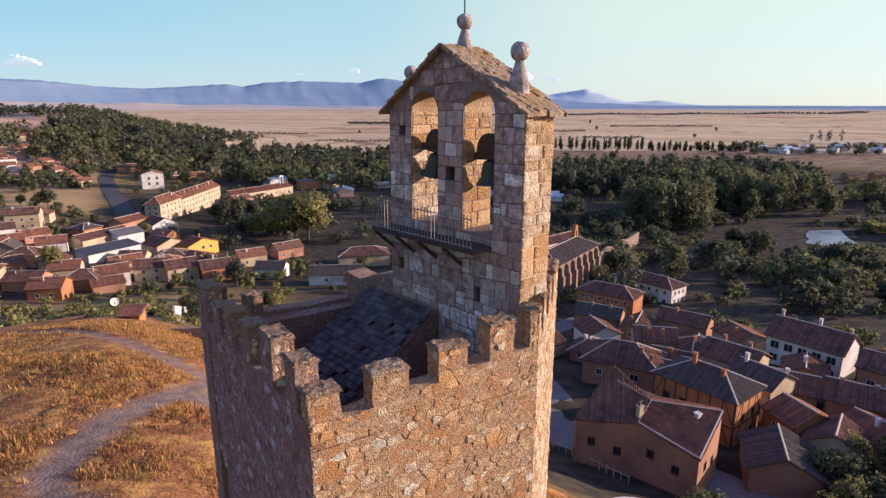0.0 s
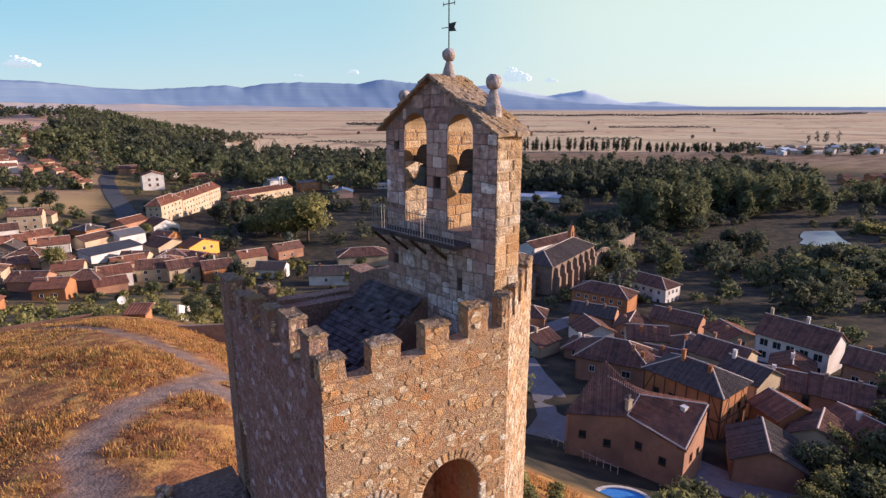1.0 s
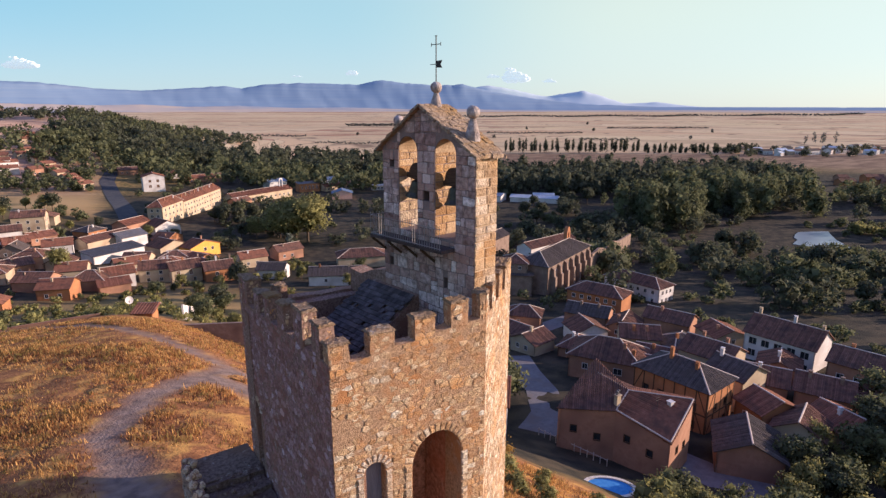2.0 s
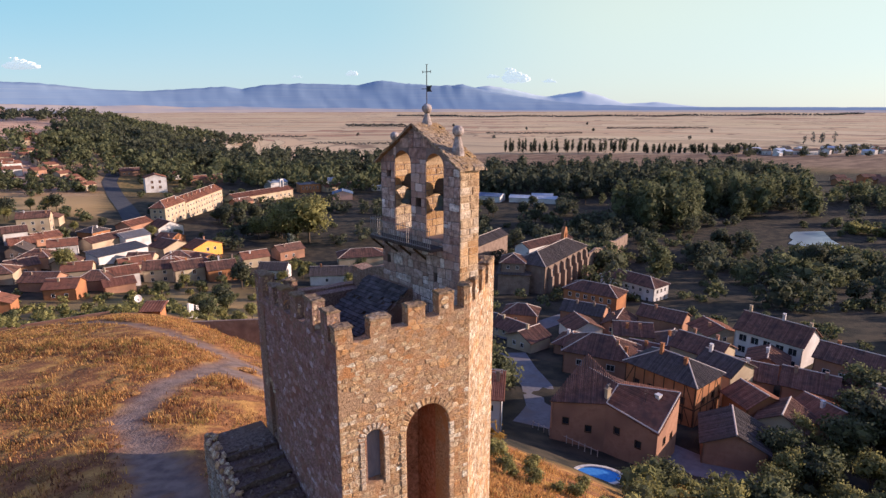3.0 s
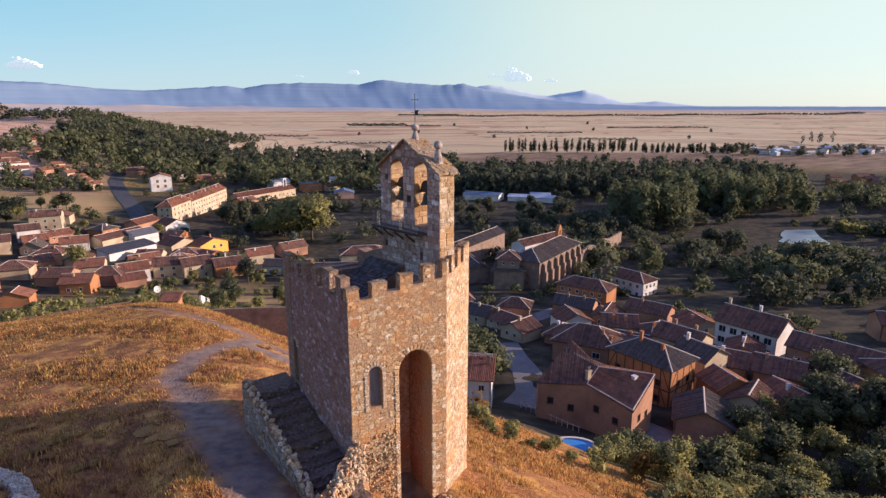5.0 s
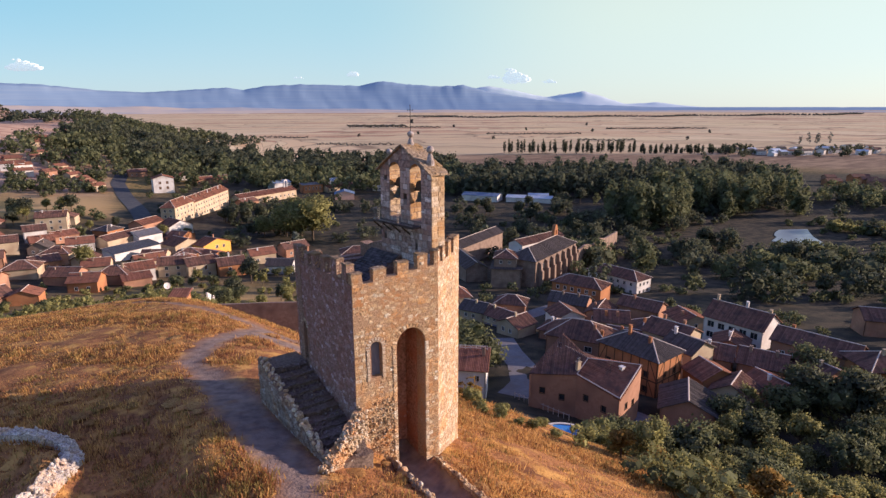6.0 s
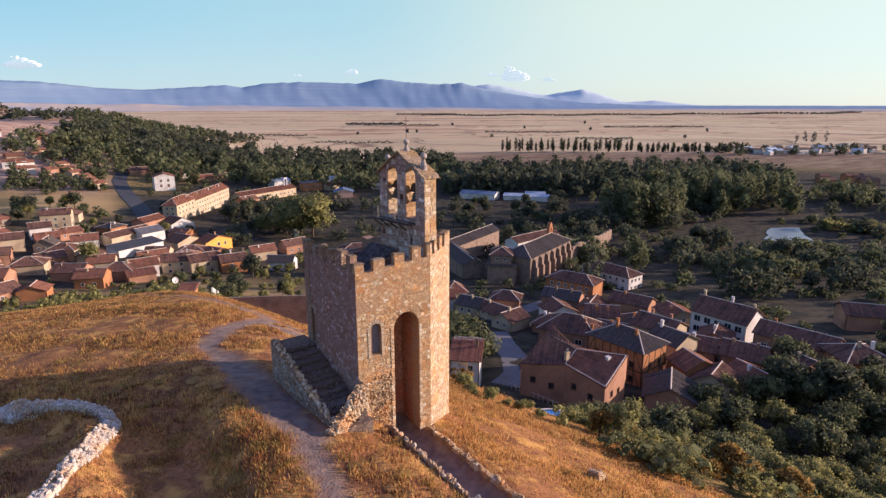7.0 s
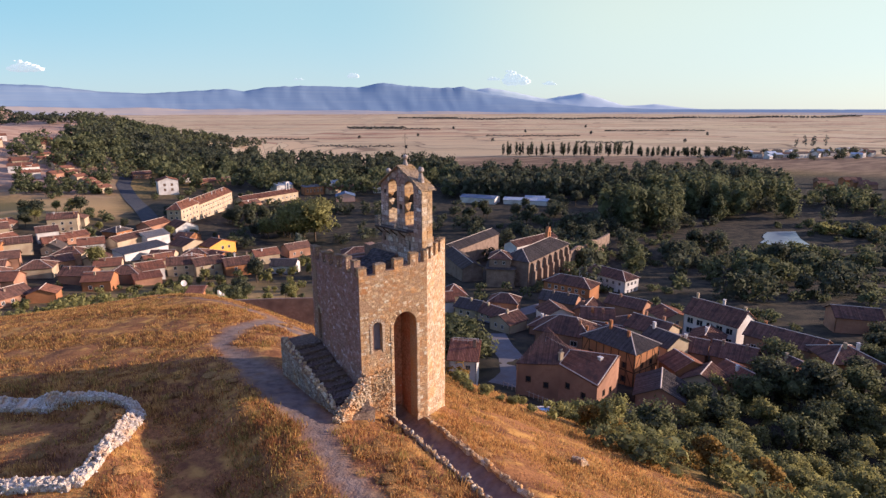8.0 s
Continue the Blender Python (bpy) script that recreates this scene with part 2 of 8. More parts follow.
plaster_brown = material("plaster_brown", (0.296, 0.149, 0.092), (0.418, 0.221, 0.137), 0.8, c3=(0.235, 0.126, 0.085), bump=0.3, fine=8)
plaster_pink = material("plaster_pink", (0.60, 0.33, 0.25), (0.70, 0.41, 0.31), 0.8, bump=0.15, fine=8)
house_stone = material("house_stone", (0.19, 0.128, 0.098), (0.29, 0.21, 0.165), 1.6, c3=(0.16, 0.11, 0.088), bump=0.6, fine=6)
sheet_white = material("white_sheet", (0.34, 0.38, 0.46), (0.44, 0.48, 0.56), 0.6, rough=0.5, bump=0.05)
sheet_blue = material("blue_sheet", (0.09, 0.14, 0.24), (0.14, 0.19, 0.30), 0.6, rough=0.5, bump=0.05)
window_dark = material("window_glass", (0.02, 0.022, 0.028), (0.04, 0.045, 0.05), 1.0, rough=0.12, bump=0)
door_wood = material("door_wood", (0.11, 0.055, 0.03), (0.18, 0.09, 0.05), 2.0, stretch=(1, 1, 5), bump=0.3)
bark = material("bark", (0.07, 0.05, 0.035), (0.14, 0.10, 0.07), 4.0, stretch=(1, 1, 0.3), bump=0.7)
leaf_dark = leaf_material("leaf_dark", (0.068, 0.076, 0.053), (0.120, 0.125, 0.074))
# foliage out on the plain, greyed by haze put into its colour
hazed_leaf = leaf_material("hazed_leaf", (0.085, 0.09, 0.085), (0.13, 0.135, 0.12))
leaf_shrub = leaf_material("leaf_shrub", (0.115, 0.122, 0.055), (0.185, 0.186, 0.077))
leaf_mid = leaf_material("leaf_mid", (0.108, 0.116, 0.060), (0.160, 0.168, 0.078))
leaf_olive = leaf_material("leaf_olive", (0.207, 0.198, 0.070), (0.302, 0.276, 0.090))
leaf_autumn = leaf_material("leaf_autumn", (0.22, 0.13, 0.03), (0.32, 0.20, 0.045))
leaf_silver = leaf_material("leaf_silver", (0.14, 0.16, 0.13), (0.22, 0.24, 0.19))
straw = leaf_material("dry_grass_blades", (0.444, 0.232, 0.060), (0.627, 0.357, 0.104))
asphalt = material("asphalt", (0.05, 0.052, 0.06), (0.075, 0.075, 0.085), 1.0, c3=(0.09, 0.085, 0.085), bump=0.1)
paving = material("paving", (0.145, 0.135, 0.14), (0.21, 0.195, 0.20), 1.0, c3=(0.17, 0.14, 0.13), bump=0.2)
water_mat = material("pond_water", (0.17, 0.21, 0.25), (0.21, 0.25, 0.29), 0.2, rough=0.3, bump=0)
water_mat.node_tree.nodes["Principled BSDF"].inputs["Specular IOR Level"].default_value = 0.3
blue_paint = material("blue_paint", (0.04, 0.20, 0.50), (0.08, 0.28, 0.60), 2.0, bump=0)

# ---- helpers for building ----
def part(name, bm, mat, parent=None, label=""):
    me = bpy.data.meshes.new(name)
    bm.to_mesh(me)
    bm.free()
    me.materials.append(mat)
    ob = new(name, me)
    ob.parent = parent
    if label:
        ob["label"] = label
    return ob


def share(name, me, parent, m):
    ob = new(name, me)
    ob.parent = parent
    ob.matrix_local = m
    return ob


def base(name, m, label, category, group="", kind=""):
    ob = new(name)
    ob.empty_display_size = 0.3
    ob.matrix_world = m
    return tagged(ob, label, category, group, kind)


def box(bm, x0, x1, y0, y1, z0, z1):
    v = [bm.verts.new((x, y, z)) for z in (z0, z1) for x, y in ((x0, y0), (x1, y0), (x1, y1), (x0, y1))]
    for f in ((3, 2, 1, 0), (4, 5, 6, 7), (0, 1, 5, 4), (1, 2, 6, 5), (2, 3, 7, 6), (3, 0, 4, 7)):
        bm.faces.new([v[i] for i in f])
    return v


def prism(bm, low, high):
    """A solid between two rings of as many points."""
    a = [bm.verts.new(p) for p in low]
    b = [bm.verts.new(p) for p in high]
    k = len(a)
    bm.faces.new(a[::-1])
    bm.faces.new(b)
    for i in range(k):
        bm.faces.new((a[i], a[(i + 1) % k], b[(i + 1) % k], b[i]))
    return a, b


def lathe(bm, profile, seg=12, cx=0, cy=0):
    """A turned body: profile of (radius, z), closed at both ends."""
    rings = [[bm.verts.new((cx + r * math.cos(2 * math.pi * i / seg), cy + r * math.sin(2 * math.pi * i / seg), z)) for i in range(seg)] for r, z in profile]
    for a, b in zip(rings, rings[1:]):
        for i in range(seg):
            bm.faces.new((a[i], a[(i + 1) % seg], b[(i + 1) % seg], b[i]))
    bm.faces.new(rings[0][::-1])
    bm.faces.new(rings[-1])


def rod(bm, p, q, r, seg=6, r2=None):
    p, q = Vector(p), Vector(q)
    z = (q - p).normalized()
    x = z.orthogonal().normalized()
    y = z.cross(x)
    r2 = r if r2 is None else r2
    ring = lambda c, rr: [c + (x * math.cos(2 * math.pi * i / seg) + y * math.sin(2 * math.pi * i / seg)) * rr for i in range(seg)]
    prism(bm, ring(p, r), ring(q, r2))


def arch_hole(u0, u1, z0, ztop, seg=10, point=1.0):
    """Outline of an opening with a round head; point over 1 lifts the crown."""
    r = (u1 - u0) / 2
    zs = ztop - r * point
    return [(u0, z0), (u1, z0)] + [((u0 + u1) / 2 + r * math.cos(math.pi * i / seg), zs + r * point * math.sin(math.pi * i / seg)) for i in range(seg + 1)]


def rect_hole(u0, u1, z0, z1):
    return [(u0, z0), (u1, z0), (u1, z1), (u0, z1)]


def wall_mesh(bm, outline, holes, thick, rough=0.0, seed=1):
    """A wall in local u (x) and z, its face at y = 0 and its back at y = thick, with openings right through it."""
    rnd = random.Random(seed)
    edges, verts = [], []
    for loop in [outline] + holes:
        ring = [bm.verts.new((u, 0, z)) for u, z in loop]
        verts += ring
        edges += [bm.edges.new((ring[i], ring[(i + 1) % len(ring)])) for i in range(len(ring))]
    res = bmesh.ops.triangle_fill(bm, use_beauty=True, edges=edges)
    faces = [f for f in res["geom"] if isinstance(f, bmesh.types.BMFace)]
    for f in faces:
        f.normal_update()
    ext = bmesh.ops.extrude_face_region(bm, geom=faces)
    for v in ext["geom"]:
        if isinstance(v, bmesh.types.BMVert):
            v.co.y += thick
    bmesh.ops.recalc_face_normals(bm, faces=bm.faces[:])


def along(p, q, z=0.0):
    """Pose whose x runs from p to q on the ground; a wall's face looks to the right of that way."""
    return pose(p[0], p[1], z, 0, 0, math.degrees(math.atan2(q[1] - p[1], q[0] - p[0])))

# ---- ground ----
def smin(a, b, k):
    h = np.maximum(k - np.abs(a - b), 0) / k
    return np.minimum(a, b) - h * h * k / 4


def smax(a, b, k):
    return -smin(-a, -b, k)


def height(x, y):
    """Height of the land: the castle hill, the valley with the town, the hill across and the plain that rises to the horizon."""
    x, y = np.asarray(x, float), np.asarray(y, float)
    r, a = 0.859 * x - 0.511 * y, 0.511 * x + 0.859 * y
    top = 2.2 - 0.12 * np.maximum(y, 0)
    side = 0.3 - 0.43 * x - 0.1 * y
    steep = 8 - 0.62 * x - 0.25 * y
    back = -6.8 - 0.33 * (y - 70)
    hill = smin(smin(smin(top, side, 3.0), steep, 3.0), back, 6.0)
    low = np.clip(-33 - 0.104 * (a - 67), -50, -33)
    low = low + 58 * np.exp(-((r + 560) / 230) ** 2 - ((a - 620) / 260) ** 2) + 16 * np.exp(-((r + 230) / 80) ** 2 - ((a - 260) / 110) ** 2)
    low = low + 50 * np.exp(-((r + 680) / 210) ** 2 - ((a - 1010) / 190) ** 2)
    low = low + 92 * np.exp(-((r + 1480) / 360) ** 2 - ((a - 1560) / 300) ** 2)
    far = np.sqrt(r * r + a * a)
    low = low + np.clip((far - 900) / 3700, 0, 1) ** 1.3 * 58
    z = smax(hill, low, 8.0)
    # hollow between the path and the ruined footing
    dip = np.interp(x + 0.35 * np.sin(y * 0.7), [-18.8, -17.6, -16.4, -13.4, -11.9, -10.6, -9.3], [0.0, 0.9, 1.7, 2.1, 1.9, 0.8, 0.0])
    z = z - dip * np.clip((y + 26) / 8, 0, 1) * np.clip((15 - y) / 9, 0, 1)
    # sunk floor inside the ruined footing
    z = z - 1.1 * np.clip((-18.4 - 0.32 * (4 - y) * (y < 4) - 0.62 * (y - 8) * (y > 8) - x) / 0.8, 0, 1) * np.clip((y - (-2.2 - 0.36 * (x + 20))) / 0.8, 0, 1) * np.clip((x + 44) / 8, 0, 1) * np.clip((16.0 - y - 0.65 * (x + 22)) / 1.5, 0, 1)
    # sunken ramp up to the gate
    ramp = np.clip((1.9 - np.abs(x - 3.75)) / 0.5, 0, 1) * np.clip((3.0 - y) / 1.0, 0, 1) * np.clip((y + 22) / 6, 0, 1)
    return z + (np.minimum(z, -2.7 - 0.105 * np.minimum(y, 0)) - z) * ramp


def ground_z(x, y):
    return float(height(x, y))


def wobble(x, y, s, seed=0.0):
    """A cheap smooth noise of about unit size at wavelength s."""
    return (np.sin(x / s * 2.1 + seed) * np.cos(y / s * 1.7 - 1.3 * seed) + 0.6 * np.sin((x * 0.8 + y * 1.1) / s * 3.3 + 2 * seed) + 0.4 * np.cos((x * 1.3 - y * 0.7) / s * 5.9 + seed)) / 2.0


def track_mask(x, y):
    """Bare earth: the footpath past the tower and its branches, and the ramp to the gate."""
    d = np.full(np.shape(x), 99.0)

    def run(d, pts, w):
        for (x0, y0), (x1, y1) in zip(pts, pts[1:]):
            lx, ly = x1 - x0, y1 - y0
            s = np.clip(((x - x0) * lx + (y - y0) * ly) / (lx * lx + ly * ly), 0, 1)
            d = np.minimum(d, np.hypot(x - x0 - s * lx, y - y0 - s * ly) / w)
        return d
    d = run(d, [(-9, -75), (-6, -30), (-5.4, -13.5), (-5.8, -9.7), (-5.3, -4.5), (-6.0, 0), (-6.6, 8), (-7.2, 17), (-7.6, 24)], 0.95)
    d = run(d, [(-5.3, -4.0), (-4.8, 3), (-5.4, 11), (-6.8, 19)], 1.25)
    d = run(d, [(-7.6, 24), (-4.8, 30.5), (0.5, 36.5), (3.0, 40)], 1.2)
    d = run(d, [(6, 36), (2.2, 43), (-4.2, 56.6), (-10.2, 70), (-22, 84)], 1.0)
    d = run(d, [(1, 36), (4, 32), (6, 28)], 1.8)
    d = run(d, [(3.75, 3), (3.75, -24)], 1.6)
    return d + 0.35 * wobble(x, y, 1.7, 3.0)


N = 400
u = np.linspace(-1, 1, N)
line = 24.0 * np.sinh(6.0 * u)
GR, GA = np.meshgrid(line, line)
GX, GY = 0.859 * GR + 0.511 * GA + 2, -0.511 * GR + 0.859 * GA + 8
near = np.exp(-(np.hypot(GX, GY - 10) / 120) ** 2)
TR = track_mask(GX, GY)
GZ = height(GX, GY) + near * (0.16 * wobble(GX, GY, 3.1, 1.0) + 0.35 * wobble(GX, GY, 11.0, 2.0)) * np.clip((TR - 0.6) * 1.2, 0, 1)
GZ = GZ - 0.10 * np.clip(1.3 - TR, 0, 1)
GZ = GZ + np.clip(np.hypot(GX, GY) / 1500 - 0.4, 0, 1) * 1.5 * wobble(GX, GY, 160.0, 4.0)
# the tower's own footing is level with its gate
me = bpy.data.meshes.new("ground")
idx = np.arange(N * N).reshape(N, N)
quads = np.stack([idx[:-1, :-1], idx[:-1, 1:], idx[1:, 1:], idx[1:, :-1]], -1).reshape(-1, 4)
me.from_pydata(np.stack([GX, GY, GZ], -1).reshape(-1, 3).tolist(), [], quads.tolist())
for key, val in (("track", np.clip(1.5 - TR, 0, 1)),
                 ("fields", np.clip((0.511 * GX + 0.859 * GY - 620 - 120 * wobble(GX, GY, 300.0)) / 120, 0, 1)),
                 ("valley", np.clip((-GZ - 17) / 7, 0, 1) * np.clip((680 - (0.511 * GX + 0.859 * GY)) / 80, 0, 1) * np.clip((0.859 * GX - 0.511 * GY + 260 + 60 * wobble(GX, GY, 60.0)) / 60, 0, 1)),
                 ("fallow", np.clip((0.859 * GX - 0.511 * GY + 20 + 40 * wobble(GX, GY, 90.0)) / 60, 0, 1) * np.clip((905 - (0.511 * GX + 0.859 * GY) + 16 * wobble(GX, GY, 120.0)) / 30, 0, 1)),
                 ("slope", np.clip((-0.58 * (0.511 * GX + 0.859 * GY) - (0.859 * GX - 0.511 * GY)) / 40, 0, 1) * np.clip((0.511 * GX + 0.859 * GY - 380) / 60, 0, 1)),
                 ("meadow", np.maximum(np.clip(1.6 - np.hypot((GX + 52) / 44, (GY - 420) / 62), 0, 1) ** 0.5 * np.clip((-4.0 - GX) / 4, 0, 1), np.clip(1.7 - np.hypot((GX - 2) / 34, (GY - 165) / 36), 0, 1))),
                 ("scrub", np.maximum(np.clip((GX - 0.15 * GY - 27 + 4 * wobble(GX, GY, 9.0)) / 8, 0, 1), np.clip((0.511 * GX + 0.859 * GY - 90) / 30, 0, 1)))):
    at = me.attributes.new(key, "FLOAT", "POINT")
    at.data.foreach_set("value", val.reshape(-1).astype(np.float32))
me.polygons.foreach_set("use_smooth", np.ones(len(me.polygons), bool))

gm = material("ground_earth", (0.177, 0.072, 0.028), (0.395, 0.177, 0.059), 3.4, c3=(0.151, 0.063, 0.028), big=0.14, bump=0.8, fine=5, bump_dist=0.12)
gn, gl = gm.node_tree.nodes, gm.node_tree.links
gbsdf = gn["Principled BSDF"]
grass_col = gbsdf.inputs["Base Color"].links[0].from_socket


def attribute(key):
    a = gn.new("ShaderNodeAttribute")
    a.attribute_name = key
    return a.outputs["Fac"]


def blend(fac, a, b):
    m = gn.new("ShaderNodeMix")
    m.data_type = "RGBA"
    for sock, val in ((m.inputs[0], fac), (m.inputs[6], a), (m.inputs[7], b)):
        if isinstance(val, tuple):
            sock.default_value = (*val, 1)
        else:
            gl.new(val, sock)
    return m.outputs[2]


def gnoise(scale, lo, hi, detail=5, stretch=None):
    t = gn.new("ShaderNodeTexNoise")
    t.inputs["Scale"].default_value = scale
    t.inputs["Detail"].default_value = detail
    tc = gn.new("ShaderNodeTexCoord")
    if stretch:
        mp = gn.new("ShaderNodeMapping")
        mp.inputs["Scale"].default_value = stretch
        mp.inputs["Rotation"].default_value = (0, 0, radians(30))
        gl.new(tc.outputs["Object"], mp.inputs[0])
        gl.new(mp.outputs[0], t.inputs["Vector"])
    else:
        gl.new(tc.outputs["Object"], t.inputs["Vector"])
    r = gn.new("ShaderNodeMapRange")
    r.inputs[1].default_value, r.inputs[2].default_value = lo, hi
    gl.new(t.outputs["Fac"], r.inputs[0])
    return r.outputs[0]


dirt = blend(gnoise(1.2, 0.35, 0.65), (0.130, 0.096, 0.086), (0.225, 0.165, 0.142))
scrub_col = blend(gnoise(0.35, 0.4, 0.6), (0.10, 0.085, 0.035), (0.26, 0.17, 0.065))
# stubble fields of different age
vor = gn.new("ShaderNodeTexVoronoi")
vtc = gn.new("ShaderNodeTexCoord")
vmp = gn.new("ShaderNodeMapping")
vmp.inputs["Rotation"].default_value = (0, 0, radians(33))
vmp.inputs["Scale"].default_value = (0.0013, 0.0046, 1)
gl.new(vtc.outputs["Object"], vmp.inputs[0])
gl.new(vmp.outputs[0], vor.inputs["Vector"])
vor.inputs["Scale"].default_value = 1.0
vsep = gn.new("ShaderNodeSeparateColor")
gl.new(vor.outputs["Color"], vsep.inputs[0])
vr = gn.new("ShaderNodeValToRGB")
ramp = vr.color_ramp
ramp.elements[0].position, ramp.elements[0].color = 0.0, (0.360, 0.202, 0.126, 1)
ramp.elements[1].position, ramp.elements[1].color = 1.0, (0.554, 0.434, 0.249, 1)
for pos, c in ((0.09, (0.270, 0.131, 0.086, 1)), (0.12, (0.504, 0.365, 0.219, 1)), (0.34, (0.588, 0.461, 0.287, 1)), (0.46, (0.380, 0.282, 0.171, 1)), (0.53, (0.554, 0.416, 0.249, 1)), (0.76, (0.480, 0.303, 0.180, 1)), (0.85, (0.588, 0.468, 0.295, 1))):
    e = ramp.elements.new(pos)
    e.color = c
gl.new(vsep.outputs[0], vr.inputs[0])
field_col = blend(gnoise(0.02, 0.45, 0.7, stretch=(1, 5, 1)), vr.outputs[0], (0.540, 0.383, 0.225))
# field tracks and ditches between them
edge = gn.new("ShaderNodeTexVoronoi")
edge.feature = "DISTANCE_TO_EDGE"
edge.inputs["Scale"].default_value = 1.0
gl.new(vmp.outputs[0], edge.inputs["Vector"])
er = gn.new("ShaderNodeMapRange")
er.inputs[1].default_value, er.inputs[2].default_value = 0.012, 0.03
er.inputs[3].default_value, er.inputs[4].default_value = 0.75, 0.0
gl.new(edge.outputs["Distance"], er.inputs[0])
field_col = blend(er.outputs[0], field_col, (0.17, 0.115, 0.075))
# fallow brown land at the edge of the plain
field_col = blend(attribute("fallow"), field_col, blend(gnoise(0.03, 0.4, 0.62, stretch=(1, 4, 1)), (0.15, 0.095, 0.065), (0.27, 0.18, 0.115)))
# meadow by the town, part dry and part green
grass_col = blend(gnoise(0.42, 0.50, 0.62, 7), grass_col, blend(gnoise(0.950, 0.294, 0.494), (0.279, 0.139, 0.040), (0.465, 0.252, 0.076)))
c = blend(attribute("scrub"), grass_col, scrub_col)
# shade under the trees is put into the valley floor's dark colour
shaded_valley_col = blend(gnoise(0.22, 0.40, 0.62), (0.036, 0.033, 0.026), (0.078, 0.062, 0.042))
c = blend(attribute("valley"), c, shaded_valley_col)
c = blend(attribute("meadow"), c, blend(gnoise(0.012, 0.42, 0.56), (0.42, 0.275, 0.125), (0.17, 0.135, 0.06)))
c = blend(attribute("fields"), c, field_col)
c = blend(attribute("slope"), c, blend(gnoise(0.03, 0.42, 0.58, stretch=(1, 3, 1)), (0.33, 0.20, 0.14), (0.46, 0.31, 0.22)))
c = blend(attribute("track"), c, dirt)
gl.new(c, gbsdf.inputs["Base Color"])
me.materials.append(gm)
ground = tagged(new("ground", me), "dry grassy hill, valley floor and tan stubble fields running to the horizon", "ground", kind="structure")

# ---- the tower ----
FL, FR, CR = (0.0, 0.0), (6.4, 0.0), (10.7, 4.1)
BR, BL = (9.6, 10.0), (-0.85, 9.6)
tower = base("tower", pose(0, 0, 0), "ruined medieval stone gate tower with battlements on a hilltop", "tower")
WALK = 11.3          # height of the wall walk
FOOT = -5.0


def gaps(length, low):
    """Outline of a parapet's base: its sills run from low[0] to low[1]; merlons stand on it."""
    pts = []
    k = max(3, int(length / 0.6))
    rnd = random.Random(int(length * 100))
    for i in range(k + 1):
        s = length * i / k
        pts.append((s, low[0] + (low[1] - low[0]) * s / length + rnd.uniform(-0.05, 0.05)))
    return [(0, WALK), (length, WALK)] + pts[::-1]


def face_outline(length, merlons, low):
    """The whole stepped outline of a wall with its merlons."""
    sill = lambda s: low[0] + (low[1] - low[0]) * s / length
    up, at = [], 0.0
    for a, b, z in merlons:
        if a > at:
            up += [(at, sill(at)), (a, sill(a))]
        up += [(a, z), (b, z)]
        at = b
    if at < length - 0.01:
        up += [(at, sill(at)), (length, sill(length))]
    return [(0, FOOT), (length, FOOT)] + up[::-1]


def rough(bm, amount, cuts, seed):
    """Breaks long straight edges up and roughens them, as in worn masonry."""
    rnd = random.Random(seed)
    long = [e for e in bm.edges if e.calc_length() > 0.8]
    bmesh.ops.subdivide_edges(bm, edges=long, cuts=cuts, use_grid_fill=False)
    for v in bm.verts:
        v.co += Vector((rnd.uniform(-1, 1), rnd.uniform(-1, 1), rnd.uniform(-1, 1))) * amount


def tower_wall(p, q, merlons, low, holes, mat, thick, label, seed):
    length = math.dist(p, q)
    bm = bmesh.new()
    wall_mesh(bm, rect_hole(0, length, FOOT, WALK + 0.02), holes, thick)
    w = part("wall", bm, mat, tower, label)
    w.matrix_local = along(p, q)
    bm = bmesh.new()
    wall_mesh(bm, gaps(length, low), [], 0.55)
    par = part("parapet", bm, mat, tower, "worn rubble parapet")
    par.matrix_local = along(p, q)
    rnd = random.Random(seed)
    for a, b, z in merlons:
        bm = bmesh.new()
        z0 = low[0] + (low[1] - low[0]) * (a + b) / 2 / length - 0.12
        box(bm, a, b, 0.0, 0.56, z0, z - 0.07)
        bmesh.ops.subdivide_edges(bm, edges=bm.edges[:], cuts=3, use_grid_fill=True)
        for v in bm.verts:
            v.co += Vector((rnd.uniform(-1, 1), rnd.uniform(-1, 1), rnd.uniform(-1, 1))) * 0.022
        m = part("merlon", bm, mat, tower)
        m.matrix_local = along(p, q)
        bm = bmesh.new()
        tip = rnd.uniform(-0.03, 0.05)
        c = 0.05
        prism(bm, [(a - c, -c, z - 0.09), (b + c, -c, z - 0.09), (b + c, 0.6, z - 0.09), (a - c, 0.6, z - 0.09)],
              [(a - 0.01, 0.0, z + tip), (b + 0.02, 0.02, z - 0.01), (b - 0.03, 0.52, z + 0.01), (a + 0.02, 0.55, z - tip)])
        bmesh.ops.subdivide_edges(bm, edges=bm.edges[:], cuts=5, use_grid_fill=True)
        for v in bm.verts:
            v.co += noise.noise_vector(v.co * 4.0 + Vector((seed, a, 0))) * 0.035 + Vector((rnd.uniform(-1, 1), rnd.uniform(-1, 1), rnd.uniform(-1, 1))) * 0.018
        part("capstone", bm, lichen_slab, m, "weathered lichen-grey capstone")
    return w


GATE = arch_hole(3.10, 5.32, FOOT + 0.2, 8.25, 14, 1.12)
SLIT = arch_hole(1.12, 1.98, 5.2, 7.78, 8)
front_merlons = [(0, 0.74, 12.72), (1.52, 2.44, 12.85), (3.28, 4.12, 13.08), (4.80, 5.58, 13.40), (6.10, 6.4, 13.52)]
front = tower_wall(FL, FR, front_merlons, (11.85, 12.55), [GATE, SLIT], rubble_core, 1.25, "warm ochre rubble front wall with a tall gate arch and one slit window", 11)
